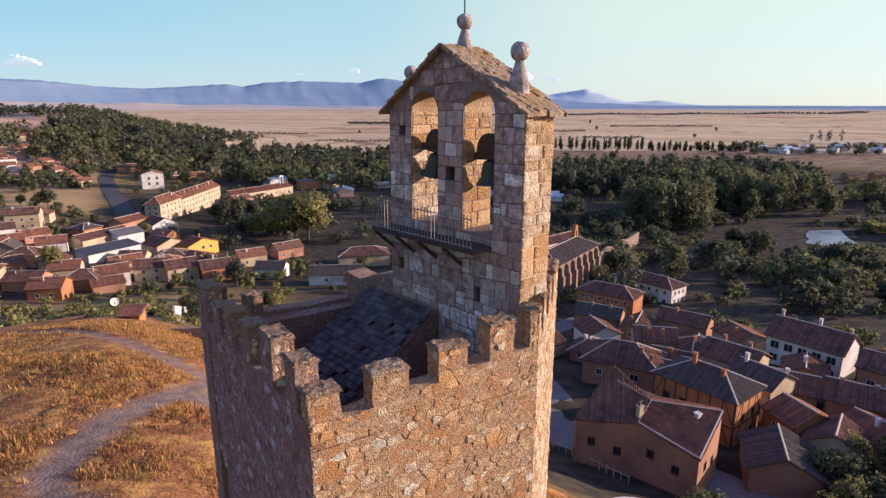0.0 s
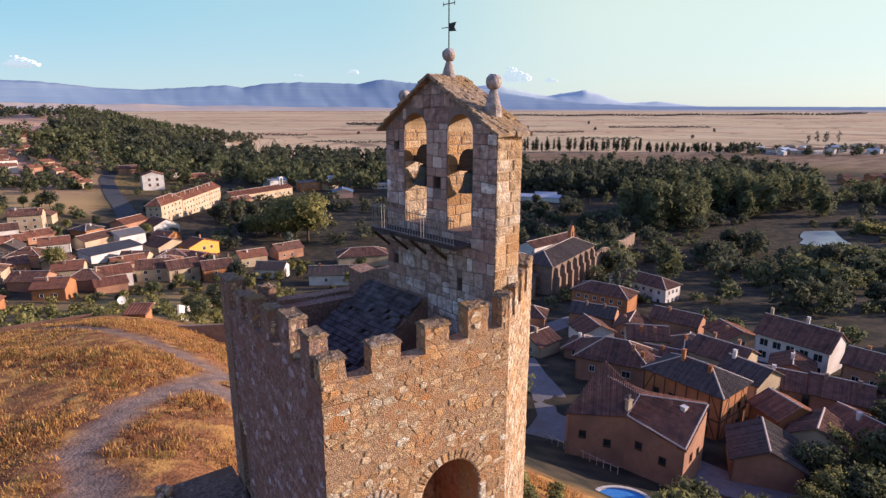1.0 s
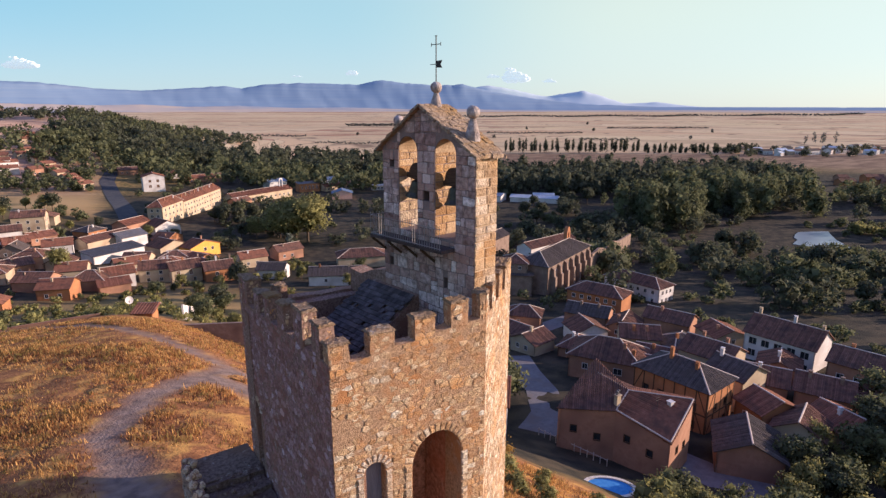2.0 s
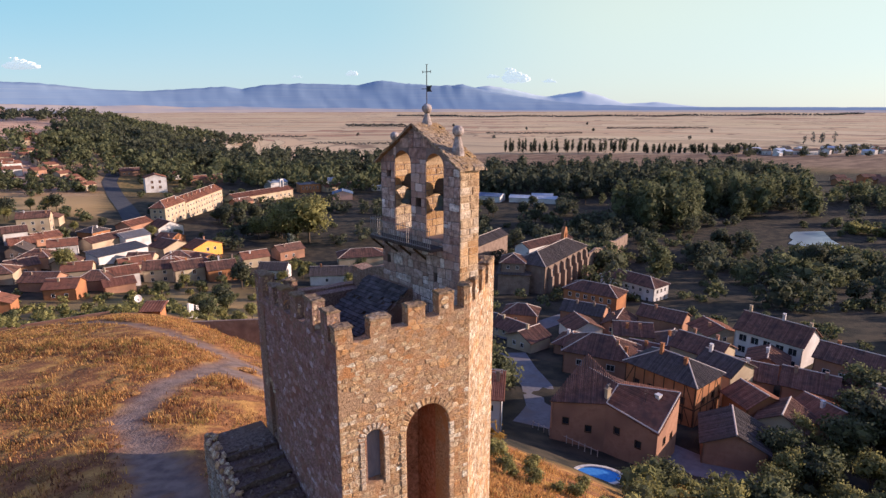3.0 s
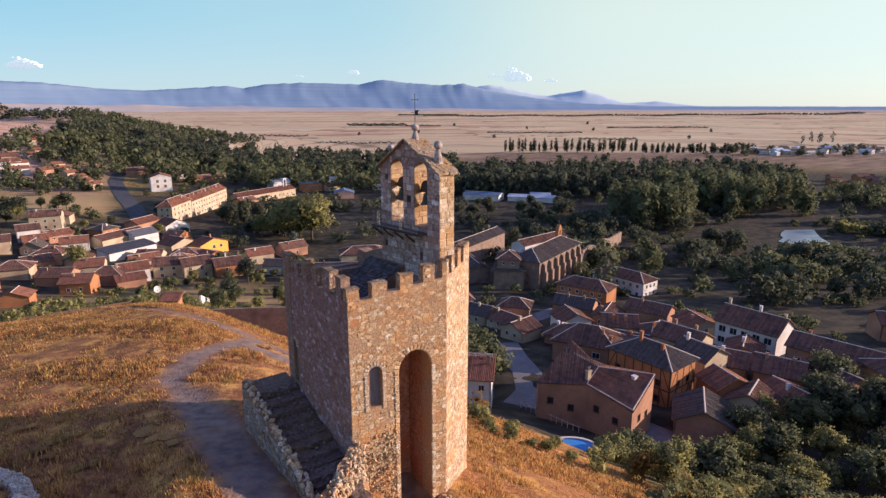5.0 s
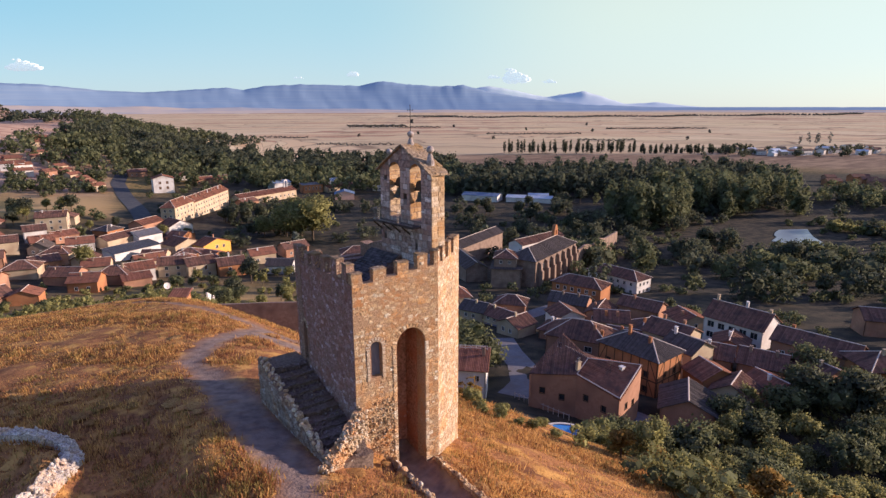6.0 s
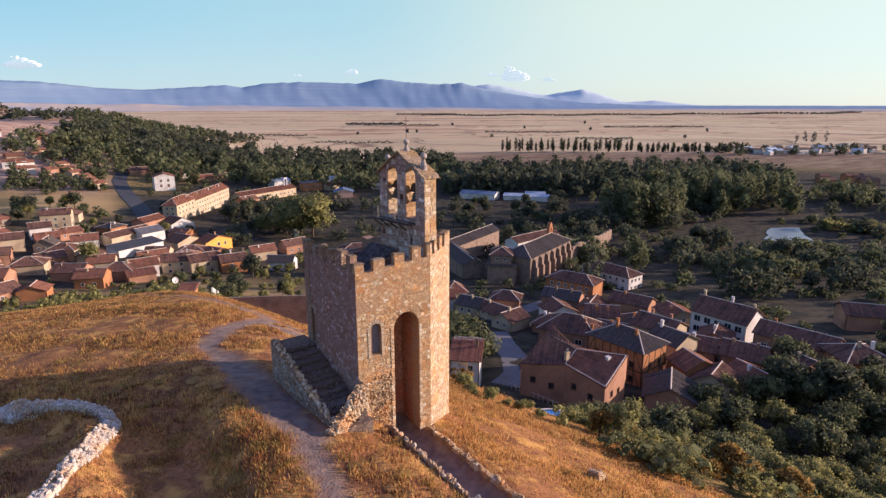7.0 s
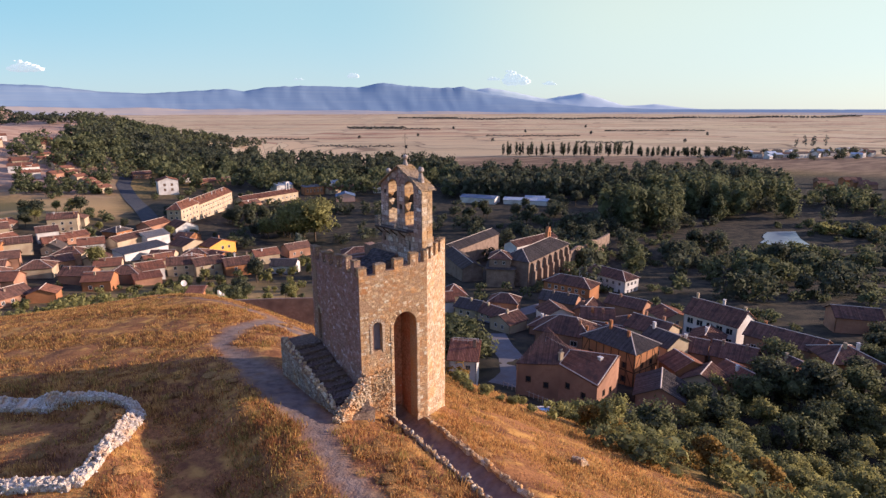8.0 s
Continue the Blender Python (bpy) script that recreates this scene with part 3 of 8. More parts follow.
cant_len = math.dist(FR, CR)
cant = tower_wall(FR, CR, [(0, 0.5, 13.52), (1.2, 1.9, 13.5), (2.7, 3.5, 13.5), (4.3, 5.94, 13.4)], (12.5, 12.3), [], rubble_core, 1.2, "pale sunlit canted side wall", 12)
back_len = math.dist(CR, BR)
tower_wall(CR, BR, [(0, 0.8, 13.3), (1.7, 2.5, 13.2), (3.4, 4.2, 13.1), (5.2, back_len, 13.0)], (12.2, 12.0), [], rubble_core, 1.2, "rubble side wall", 13)
rear_len = math.dist(BR, BL)
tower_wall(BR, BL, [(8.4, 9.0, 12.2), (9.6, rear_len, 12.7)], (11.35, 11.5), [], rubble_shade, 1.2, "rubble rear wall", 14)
left_len = math.dist(BL, FL)
DOOR = arch_hole(left_len - 8.75, left_len - 7.95, 3.9, 7.0, 8)
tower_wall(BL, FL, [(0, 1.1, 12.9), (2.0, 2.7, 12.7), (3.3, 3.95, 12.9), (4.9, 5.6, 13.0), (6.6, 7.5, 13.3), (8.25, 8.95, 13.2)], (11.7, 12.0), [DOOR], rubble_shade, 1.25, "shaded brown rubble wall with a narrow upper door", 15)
# grey boards set back in the slit window and the upper door
for p, q, shape, deep in ((FL, FR, arch_hole(1.08, 2.02, 5.15, 7.82, 8), 0.42), (BL, FL, arch_hole(left_len - 8.80, left_len - 7.90, 3.85, 7.05, 8), 0.34)):
    bm = bmesh.new()
    wall_mesh(bm, shape, [], 0.06)
    part("shutter", bm, board_grey, tower, "weathered grey boarding set back in the opening").matrix_local = along(p, q) @ pose(0, deep, 0)
# deck inside the parapet, and the sunk lean-to roof on it
bm = bmesh.new()
inner = [(0.6, 0.6), (6.2, 0.6), (9.9, 4.2), (9.0, 9.3), (-0.1, 9.0)]
prism(bm, [(x, y, 9.6) for x, y in inner], [(x, y, 9.9) for x, y in inner])
part("deck", bm, rubble_shade, tower, "dark wall walk and roof deck")
bm = bmesh.new()
prism(bm, [(0.7, 1.0, -4.2), (6.0, 1.0, -4.2), (9.5, 4.3, -4.2), (9.0, 9.3, -4.2), (0.5, 9.2, -4.2)], [(0.7, 1.0, -2.9), (6.0, 1.0, -2.9), (9.5, 4.3, -2.9), (9.0, 9.3, -2.9), (0.5, 9.2, -2.9)])
part("passage_floor", bm, rubble_core, tower, "earth floor of the gate passage")

bm = bmesh.new()
box(bm, 1.6, 6.6, 3.1, 3.5, -4.0, 9.5)
part("passage_wall", bm, bounce_red_plaster, tower, "plastered wall inside the gate passage, bounced sunlight in its reddish colour")
bm = bmesh.new()
box(bm, 5.335, 5.7, 1.22, 3.12, -4.0, 9.5)
part("passage_side", bm, bounce_red_plaster, tower, "plastered side of the gate passage, bounced sunlight in its reddish colour")
bm = bmesh.new()
box(bm, 2.7, 3.08, 1.22, 3.12, -4.0, 9.5)
part("passage_side", bm, bounce_red_plaster, tower)

# ---- the bell gable on the far wall ----
RP, LP = Vector((6.45, 0.95)), Vector((5.1, 6.9))
along_b = (LP - RP).normalized()
B_LEN, B_THICK = 5.7, 1.25
# local x runs from the far end to the near end, so that the face looks over the deck
bell_pose = along((RP + along_b * B_LEN)[:], RP[:])
bell_gable = base("bell_gable", bell_pose, "stone bell gable with two arched openings and mossy slab roof", "bell gable")
fl = lambda s: B_LEN - s
openings = [arch_hole(fl(4.60), fl(3.36), 15.15, 19.22, 12), arch_hole(fl(2.28), fl(1.06), 15.15, 19.2, 12)]
body_outline = [(0, 9.5), (B_LEN, 9.5), (B_LEN, 18.68), (fl(3.05), 20.42), (0, 18.68)]
putlogs = [rect_hole(fl(3.02), fl(2.62), 16.58, 17.0), rect_hole(fl(5.2), fl(4.9), 17.85, 18.2), rect_hole(fl(5.3), fl(5.05), 13.3, 13.75), rect_hole(fl(1.75), fl(1.5), 13.0, 13.5)]
bm = bmesh.new()
wall_mesh(bm, body_outline, openings + putlogs, B_THICK)
gable_wall = part("wall", bm, ashlar_core, bell_gable, "grey-brown ashlar wall of uneven blocks")
for k, pts in enumerate(putlogs):
    bm = bmesh.new()
    us, zs = [p[0] for p in pts], [p[1] for p in pts]
    box(bm, min(us) - 0.05, max(us) + 0.05, 0.42, 0.95, min(zs) - 0.05, max(zs) + 0.05)
    part("hole_filling", bm, ashlar_core, bell_gable, "dark back of a square beam hole")
bm = bmesh.new()
wall_mesh(bm, [(-2.9, 9.6), (0.05, 9.6), (0.05, 13.0), (-1.0, 12.8), (-2.0, 12.4), (-2.9, 12.5)], [], 0.9)
part("low_wall", bm, rubble_shade, bell_gable, "dark low wall that continues the gable")
# slab roof: two slopes with a thick broken edge
slab_rnd = random.Random(31)
for s0, z0, s1, z1 in ((-0.28, 18.56, 3.05, 20.5), (5.98, 18.56, 3.05, 20.5)):
    a0, a1 = fl(s0), fl(s1)
    k = 13
    for i in range(k):
        t0, t1 = i / k, min((i + 1) / k + 0.035, 1)
        y, last = -0.22 + slab_rnd.uniform(-0.07, 0.05), B_THICK + 0.22 + slab_rnd.uniform(-0.05, 0.07)
        while y < last - 0.05:
            wide = min(slab_rnd.uniform(0.2, 0.48), last - y)
            ta, tb = t0 + slab_rnd.uniform(-0.018, 0.012), min(1, t1 + slab_rnd.uniform(-0.01, 0.02))
            p0 = (a0 + (a1 - a0) * ta, z0 + (z1 - z0) * ta)
            p1 = (a0 + (a1 - a0) * tb, z0 + (z1 - z0) * tb)
            lift, q = 0.045 + slab_rnd.uniform(0, 0.045), slab_rnd.uniform(-0.012, 0.02)
            bm = bmesh.new()
            e = lambda: slab_rnd.uniform(-0.022, 0.022)
            prism(bm, [(p0[0] + e(), y, p0[1] - 0.06), (p1[0], y, p1[1] - 0.06), (p1[0], y + wide, p1[1] - 0.06), (p0[0] + e(), y + wide, p0[1] - 0.06)],
                  [(p0[0] + e(), y + 0.015 + e(), p0[1] + lift + q), (p1[0], y + 0.015 + e(), p1[1] + 0.03 + q), (p1[0], y + wide - 0.015 + e(), p1[1] + 0.03 + q + e()), (p0[0] + e(), y + wide - 0.015 + e(), p0[1] + lift + q + e())])
            bmesh.ops.recalc_face_normals(bm, faces=bm.faces[:])
            part("roof_slab", bm, lichen_slab, bell_gable)
            y += wide


def finial(s, y, z, scale, label):
    bm = bmesh.new()
    w = 0.30 * scale
    lathe(bm, [(w * 1.30, 0.0), (w * 1.26, 0.22 * scale), (w * 1.02, 0.50 * scale), (w * 0.74, 0.80 * scale), (w * 0.50, 1.02 * scale), (w * 0.44, 1.08 * scale)], 12)
    ball = [(w * 1.02 * math.sin(math.pi * j / 9) + 0.02, (1.36 - 0.32 * math.cos(math.pi * j / 9)) * scale) for j in range(1, 10)]
    lathe(bm, [(w * 0.4, 1.06 * scale)] + ball, 18)
    for v in bm.verts:
        v.co += noise.noise_vector(v.co * 7.0 + Vector((s, y, z))) * 0.022
    for face in bm.faces:
        face.smooth = len(face.verts) == 4 and face.calc_center_median().z > 0.4 * scale
    f = part("finial", bm, finial_stone, bell_gable, label)
    f.matrix_local = pose(fl(s), y, z)
    return f


finial(0.80, 0.66, 19.10, 0.82, "stone ball finial on a square pedestal")
finial(3.05, 0.80, 20.22, 0.72, "stone ball finial on the ridge")
finial(5.30, 0.62, 18.85, 0.72, "small stone ball finial")

# weather vane on the middle finial
vane = base("weather_vane", bell_pose @ pose(fl(3.05), 0.80, 21.36), "black iron cross with a swallow-tailed weather vane on the ridge finial", "weather vane")
bm = bmesh.new()
rod(bm, (0, 0, 0), (0, 0, 1.85), 0.022)
part("pole", bm, iron, vane)
bm = bmesh.new()
rod(bm, (-0.28, 0, 1.52), (0.28, 0, 1.52), 0.016)
for e in (-0.28, 0.28):
    rod(bm, (e, 0, 1.45), (e, 0, 1.59), 0.014)
rod(bm, (-0.07, 0, 1.85), (0.07, 0, 1.85), 0.014)
part("cross", bm, iron, vane)
bm = bmesh.new()
prism(bm, [(0.02, -0.012, 0.62), (0.36, -0.012, 0.60), (0.26, -0.012, 0.74), (0.36, -0.012, 0.90), (0.02, -0.012, 0.88)], [(0.02, 0.012, 0.62), (0.36, 0.012, 0.60), (0.26, 0.012, 0.74), (0.36, 0.012, 0.90), (0.02, 0.012, 0.88)])
rod(bm, (0, 0, 0.75), (-0.36, 0, 0.75), 0.014)
part("flag", bm, iron, vane, "black swallow-tailed vane plate")

# bells on timber yokes in the openings
for s0, s1, tilt, zz in ((4.62, 3.34, 9, 17.42), (2.30, 1.04, -3, 17.36)):
    bell = base("bell", bell_pose @ pose((fl(s0) + fl(s1)) / 2, 0.55, zz, 0, tilt, 0), "dark bronze bell hung from a timber beam in the opening", "bell", "bells in the gable")
    half = (s0 - s1) / 2 + 0.05
    bm = bmesh.new()
    box(bm, -half, half, -0.10, 0.10, -0.10, 0.12)
    bmesh.ops.bevel(bm, geom=bm.edges[:], offset=0.02, segments=1, affect="EDGES")
    part("beam", bm, timber, bell, "old timber beam")
    bm = bmesh.new()
    arc = [(0.46 * math.cos(math.pi * i / 12), 0.10 + 0.56 * math.sin(math.pi * i / 12)) for i in range(13)]
    prism(bm, [(x, -0.13, z) for x, z in arc], [(x, 0.13, z) for x, z in arc])
    bmesh.ops.recalc_face_normals(bm, faces=bm.faces[:])
    part("yoke", bm, timber, bell, "curved timber yoke")
    bm = bmesh.new()
    lathe(bm, [(0.10, -0.10), (0.22, -0.16), (0.28, -0.36), (0.33, -0.62), (0.46, -0.80), (0.47, -0.84), (0.40, -0.84)], 18)
    part("bell_cup", bm, bronze, bell)

# balcony platform with an iron rail
balcony = base("balcony", bell_pose, "dark balcony ledge with an iron bar railing before the bells", "balcony")
bm = bmesh.new()
prism(bm, [(fl(5.7), -0.8, 14.72), (fl(1.05), -0.8, 14.72), (fl(1.05), 0, 14.72), (fl(5.7), 0, 14.72)], [(fl(5.7), -0.85, 14.86), (fl(1.05), -0.85, 14.86), (fl(1.05), 0, 14.86), (fl(5.7), 0, 14.86)])
part("platform", bm, deck_slate, balcony)
for s in (5.6, 4.5, 3.4, 2.3):
    bm = bmesh.new()
    rod(bm, (fl(s), -0.78, 14.70), (fl(s), 0.0, 14.05), 0.06)
    part("bracket", bm, timber, balcony)
bm = bmesh.new()
for z in (14.92, 15.72):
    rod(bm, (fl(5.65), -0.8, z), (fl(1.1), -0.8, z), 0.018)
    rod(bm, (fl(5.65), -0.8, z), (fl(5.65), -0.02, z), 0.018)
part("rail", bm, rail_iron, balcony)
bm = bmesh.new()
rod(bm, (0, 0, 0), (0, 0, 0.98), 0.013, 5)
bar = part("bar", bm, rail_iron, balcony)
bar.matrix_local = pose(fl(5.65), -0.8, 14.86)
for i in range(1, 31):
    share("bar", bar.data, balcony, pose(fl(5.65) + i * 0.15, -0.8, 14.86, random.uniform(-1, 1), random.uniform(-1, 1), 0))
for i in range(1, 5):
    share("bar", bar.data, balcony, pose(fl(5.65), -0.8 + i * 0.16, 14.86))

# tiled lean-to roof sunk between the walls
hut = base("deck_roof", bell_pose, "weathered slate-tiled lean-to roof between the battlements", "roof")
bm = bmesh.new()
slate_rnd = random.Random(17)
for j in range(17):
    x0 = -0.9 - slate_rnd.uniform(0, 0.15)
    while x0 < 2.36:
        wide = slate_rnd.uniform(0.15, 0.29)
        t0 = j / 17
        y1, z1 = -0.30 - 3.5 * t0, 12.42 - 2.0 * t0
        y0, z0 = y1 - 0.235 - slate_rnd.uniform(0, 0.04), z1 - 0.14
        jig, tip = slate_rnd.uniform(-0.02, 0.02), slate_rnd.uniform(0.02, 0.06)
        if slate_rnd.random() > 0.05:
            prism(bm, [(x0, y0, z0 - 0.03), (x0 + wide, y0, z0 - 0.03), (x0 + wide, y1, z1 - 0.06), (x0, y1, z1 - 0.06)],
                  [(x0, y0 - jig, z0 + tip * 0.5), (x0 + wide - 0.012, y0 + jig, z0 + tip * 0.5 + jig * 0.4), (x0 + wide - 0.012, y1, z1 - 0.015), (x0, y1, z1 - 0.02)])
        x0 += wide
tagged(part("roof_tiles", bm, deck_slate, hut, "small dark broken slates"), kind="stuff")
bm = bmesh.new()
prism(bm, [(-0.9, -3.75, 9.85), (2.4, -3.75, 9.85), (2.4, -0.02, 9.85), (-0.9, -0.02, 9.85)], [(-0.9, -3.75, 10.2), (2.4, -3.75, 10.2), (2.4, -0.02, 12.38), (-0.9, -0.02, 12.38)])
part("roof_body", bm, rubble_shade, hut)

# stone stair along the shaded wall, up to the narrow door
stair = base("outer_stair", pose(-0.05, 0, 0, 0, 0, math.degrees(math.atan2(0.85, 9.6))), "broken stone stair with rubble sides climbing the tower's shaded wall", "stair")
steps = 13
rnd = random.Random(5)
y0 = -2.3
for i in range(steps):
    bm = bmesh.new()
    deep = rnd.uniform(0.62, 1.0)
    z1 = 1.15 + (y0 + 2.3) * 0.25 + rnd.uniform(-0.05, 0.05)
    box(bm, -2.7 + rnd.uniform(-0.15, 0.15), -0.02, y0, y0 + deep + 0.05, -2.6, z1)
    bmesh.ops.subdivide_edges(bm, edges=bm.edges[:], cuts=5, use_grid_fill=True)
    for v in bm.verts:
        v.co += noise.noise_vector(v.co * 1.7 + Vector((i, 0, 0))) * 0.13 + noise.noise_vector(v.co * 5.0) * 0.05
    part("step", bm, stair_stone, stair)
    y0 += deep
    if y0 > 8.2:
        break
side = [(-2.6 + i * 0.48, 1.3 + i * 0.105 + rnd.uniform(-0.10, 0.12)) for i in range(28)]
bm = bmesh.new()
wall_mesh(bm, [(0, -2.6), (12.9, -2.6)] + [(y + 2.6, z) for y, z in side[::-1]], [], 0.45)
rough(bm, 0.03, 2, 6)
sw = part("side_wall", bm, rubble_shade, stair, "rubble side wall with pale stones")
sw.matrix_local = pose(-2.72, -2.6, 0, 0, 0, 90)
bm = bmesh.new()
box(bm, -2.75, -0.02, 8.2, 10.4, -2.6, 3.78)
part("landing", bm, stair_stone, stair)

# ---- houses ----
def roof_uv(bm, face, du, dv, origin):
    uv = bm.loops.layers.uv.verify()
    for lp in face.loops:
        d = lp.vert.co - origin
        lp[uv].uv = (d.dot(du), d.dot(dv))


RIB = [0.30, bmesh.new()]     # spacing of the cover tiles, and the mesh that gathers them


def roof_slab(bm, pts, thick=0.14):
    """A roof plane with thickness; pts: eave start, eave end, then the ridge side."""
    p = [Vector(q) for q in pts]
    du = (p[1] - p[0]).normalized()
    n = (p[1] - p[0]).cross(p[2] - p[0]).normalized()
    if n.z < 0:
        n = -n
    dv = n.cross(du)
    a = [bm.verts.new(q) for q in p]
    b = [bm.verts.new(q + n * thick) for q in p]
    k = len(p)
    ribs_bm = RIB[1]
    faces = [bm.faces.new(a[::-1]), bm.faces.new(b)] + [bm.faces.new((a[i], a[(i + 1) % k], b[(i + 1) % k], b[i])) for i in range(k)]
    for f in faces:
        roof_uv(bm, f, du, dv, p[0])
    if not RIB[0]:
        return
    # rounded cover tiles running up the slope, cut off where the plane ends
    flat = [((q - p[0]).dot(du), (q - p[0]).dot(dv)) for q in p]
    u0, u1 = min(q[0] for q in flat), max(q[0] for q in flat)
    count = max(2, int((u1 - u0) / RIB[0]))
    for i in range(count):
        um = u0 + (u1 - u0) * (i + 0.5) / count
        cut = []
        for (a0, b0), (a1, b1) in zip(flat, flat[1:] + flat[:1]):
            if (a0 - um) * (a1 - um) < 0:
                cut.append(b0 + (b1 - b0) * (um - a0) / (a1 - a0))
        if len(cut) < 2 or max(cut) - min(cut) < 0.3:
            continue
        w = RIB[0] * 0.36
        sway = 0.03 * math.sin(i * 2.7) + 0.02 * math.sin(i * 7.1)
        ends = []
        for v, slip in ((min(cut) - 0.04 + sway, 0.0), (max(cut), 0.012 * math.sin(i * 5.3))):
            o = p[0] + dv * v + n * (thick - 0.01)
            ends.append([ribs_bm.verts.new(o + du * (um + k * w + slip) + n * e) for k, e in ((-1, 0), (-0.55, 0.075), (0.55, 0.075), (1, 0))])
        ribs = [ribs_bm.faces.new((ends[0][k], ends[0][k + 1], ends[1][k + 1], ends[1][k])) for k in range(3)] + [ribs_bm.faces.new(ends[0][::-1]), ribs_bm.faces.new(ends[1])]
        for f in ribs:
            roof_uv(ribs_bm, f, du, dv, p[0])


def rib_tiles(mat, roof):
    """Links the cover tiles gathered for one roof as one mass under it."""
    if RIB[0]:
        tagged(part("cover_tiles", RIB[1], mat, roof), kind="stuff")
    else:
        RIB[1].free()
    RIB[1] = bmesh.new()


HOUSE_SPOTS = []


def house(x, y, ang, w, d, h, rise, style, walls, tiles, label, wins=(), chimneys=(), over=0.45, z0=None, category="house", group="houses of the town", ridge=True, name="house", frames=None):
    """A house from its front left corner; local x along the front, y to the back. wins: (side, u, z, width, height), side f/r/b/l."""
    m = pose(x, y, 0, 0, 0, ang)
    corners = [m @ Vector((a, b, 0)) for a in (0, w) for b in (0, d)]
    if z0 is None:
        z0 = sum(ground_z(c.x, c.y) for c in corners) / 4
    mid = m @ Vector((w / 2, d / 2, 0))
    HOUSE_SPOTS.append((mid.x, mid.y, max(w, d) / 2, min(w, d) / 2, radians(ang), w, d))
    hs = base(name, pose(x, y, z0, 0, 0, ang), label, category, group)
    gable_f = style == "cross"
    sides = {"f": ((0, 0), (w, 0)), "r": ((w, 0), (w, d)), "b": ((w, d), (0, d)), "l": ((0, d), (0, 0))}
    for key, (p, q) in sides.items():
        L = math.dist(p, q)
        top = [(L, h), (0, h)]
        if style == "gable" and key in "rl" or gable_f and key in "fb":
            top = [(L, h), (L / 2, h + rise), (0, h)]
        if style == "shed":
            top = [(L, h), (0, h)] if key == "f" else [(L, h + rise), (0, h + rise)] if key == "b" else [(L, h + rise), (0, h)] if key == "r" else [(L, h), (0, h + rise)]
        mine = [v for v in wins if v[0] == key and v[1] + v[3] < L - 0.15]
        bm = bmesh.new()
        wall_mesh(bm, [(0, -3.5), (L, -3.5)] + top, [rect_hole(u, u + ww, z, z + wh) for _, u, z, ww, wh in mine], 0.3)
        wl = part("wall", bm, walls, hs)
        wl.matrix_local = along(p, q)
        for _, u, z, ww, wh in mine:
            bm = bmesh.new()
            box(bm, u, u + ww, 0.16, 0.19, z, z + wh)
            win = part("window" if wh < 1.9 else "door", bm, window_dark if wh < 1.9 else door_wood, hs)
            win.matrix_local = along(p, q)
            bm = bmesh.new()
            fr = 0.11
            box(bm, u - fr, u + ww + fr, -0.035, 0.10, z + wh, z + wh + fr)
            box(bm, u - fr, u + ww + fr, -0.055, 0.10, z - fr, z)
            box(bm, u - fr, u, -0.035, 0.10, z, z + wh)
            box(bm, u + ww, u + ww + fr, -0.035, 0.10, z, z + wh)
            box(bm, u + ww / 2 - 0.03, u + ww / 2 + 0.03, 0.10, 0.155, z, z + wh)
            part("frame", bm, frames or plaster_white, win)
    o = over
    bm = bmesh.new()
    zr = h + rise
    if style == "gable":
        e = h - rise * o / (d / 2)
        roof_slab(bm, [(-o, -o, e), (w + o, -o, e), (w + o, d / 2, zr), (-o, d / 2, zr)])
        roof_slab(bm, [(w + o, d + o, e), (-o, d + o, e), (-o, d / 2, zr), (w + o, d / 2, zr)])
        line = [((-o, d / 2, zr), (w + o, d / 2, zr))]
    elif style == "cross":
        e = h - rise * o / (w / 2)
        roof_slab(bm, [(-o, d + o, e), (-o, -o, e), (w / 2, -o, zr), (w / 2, d + o, zr)])
        roof_slab(bm, [(w + o, -o, e), (w + o, d + o, e), (w / 2, d + o, zr), (w / 2, -o, zr)])
        line = [((w / 2, -o, zr), (w / 2, d + o, zr))]
    elif style == "hip":
        k = min(w, d) / 2
        e = h - rise * o / k
        if w >= d:
            r0, r1 = (k, d / 2, zr), (w - k, d / 2, zr)
        else:
            r0, r1 = (w / 2, k, zr), (w / 2, d - k, zr)
        c = [(-o, -o, e), (w + o, -o, e), (w + o, d + o, e), (-o, d + o, e)]
        if w >= d:
            roof_slab(bm, [c[0], c[1], r1, r0])
            roof_slab(bm, [c[1], c[2], r1])
            roof_slab(bm, [c[2], c[3], r0, r1])
            roof_slab(bm, [c[3], c[0], r0])
            line = [(c[0], r0), (c[3], r0), (c[1], r1), (c[2], r1), (r0, r1)]
        else:
            roof_slab(bm, [c[0], c[1], r0])
            roof_slab(bm, [c[1], c[2], r1, r0])
            roof_slab(bm, [c[2], c[3], r1])
            roof_slab(bm, [c[3], c[0], r0, r1])
            line = [(c[0], r0), (c[1], r0), (c[2], r1), (c[3], r1), (r0, r1)]
    else:
        e = h - rise * o / d
        roof_slab(bm, [(-o, -o, e), (w + o, -o, e), (w + o, d + o, zr + rise * o / d), (-o, d + o, zr + rise * o / d)])
        line = [((-o, d + o, zr), (w + o, d + o, zr))]
    bmesh.ops.recalc_face_normals(bm, faces=bm.faces[:])
    roof = part("roof", bm, tiles, hs)
    rib_tiles(tiles, roof)
    if ridge:
        bm = bmesh.new()
        for p, q in line:
            if (Vector(q) - Vector(p)).length > 0.1:
                rod(bm, Vector(p) + Vector((0, 0, 0.14)), Vector(q) + Vector((0, 0, 0.14)), 0.16, 6)
        part("ridge_tiles", bm, ridge_tile, roof)
    for cu, cv, tall in chimneys:
        bm = bmesh.new()
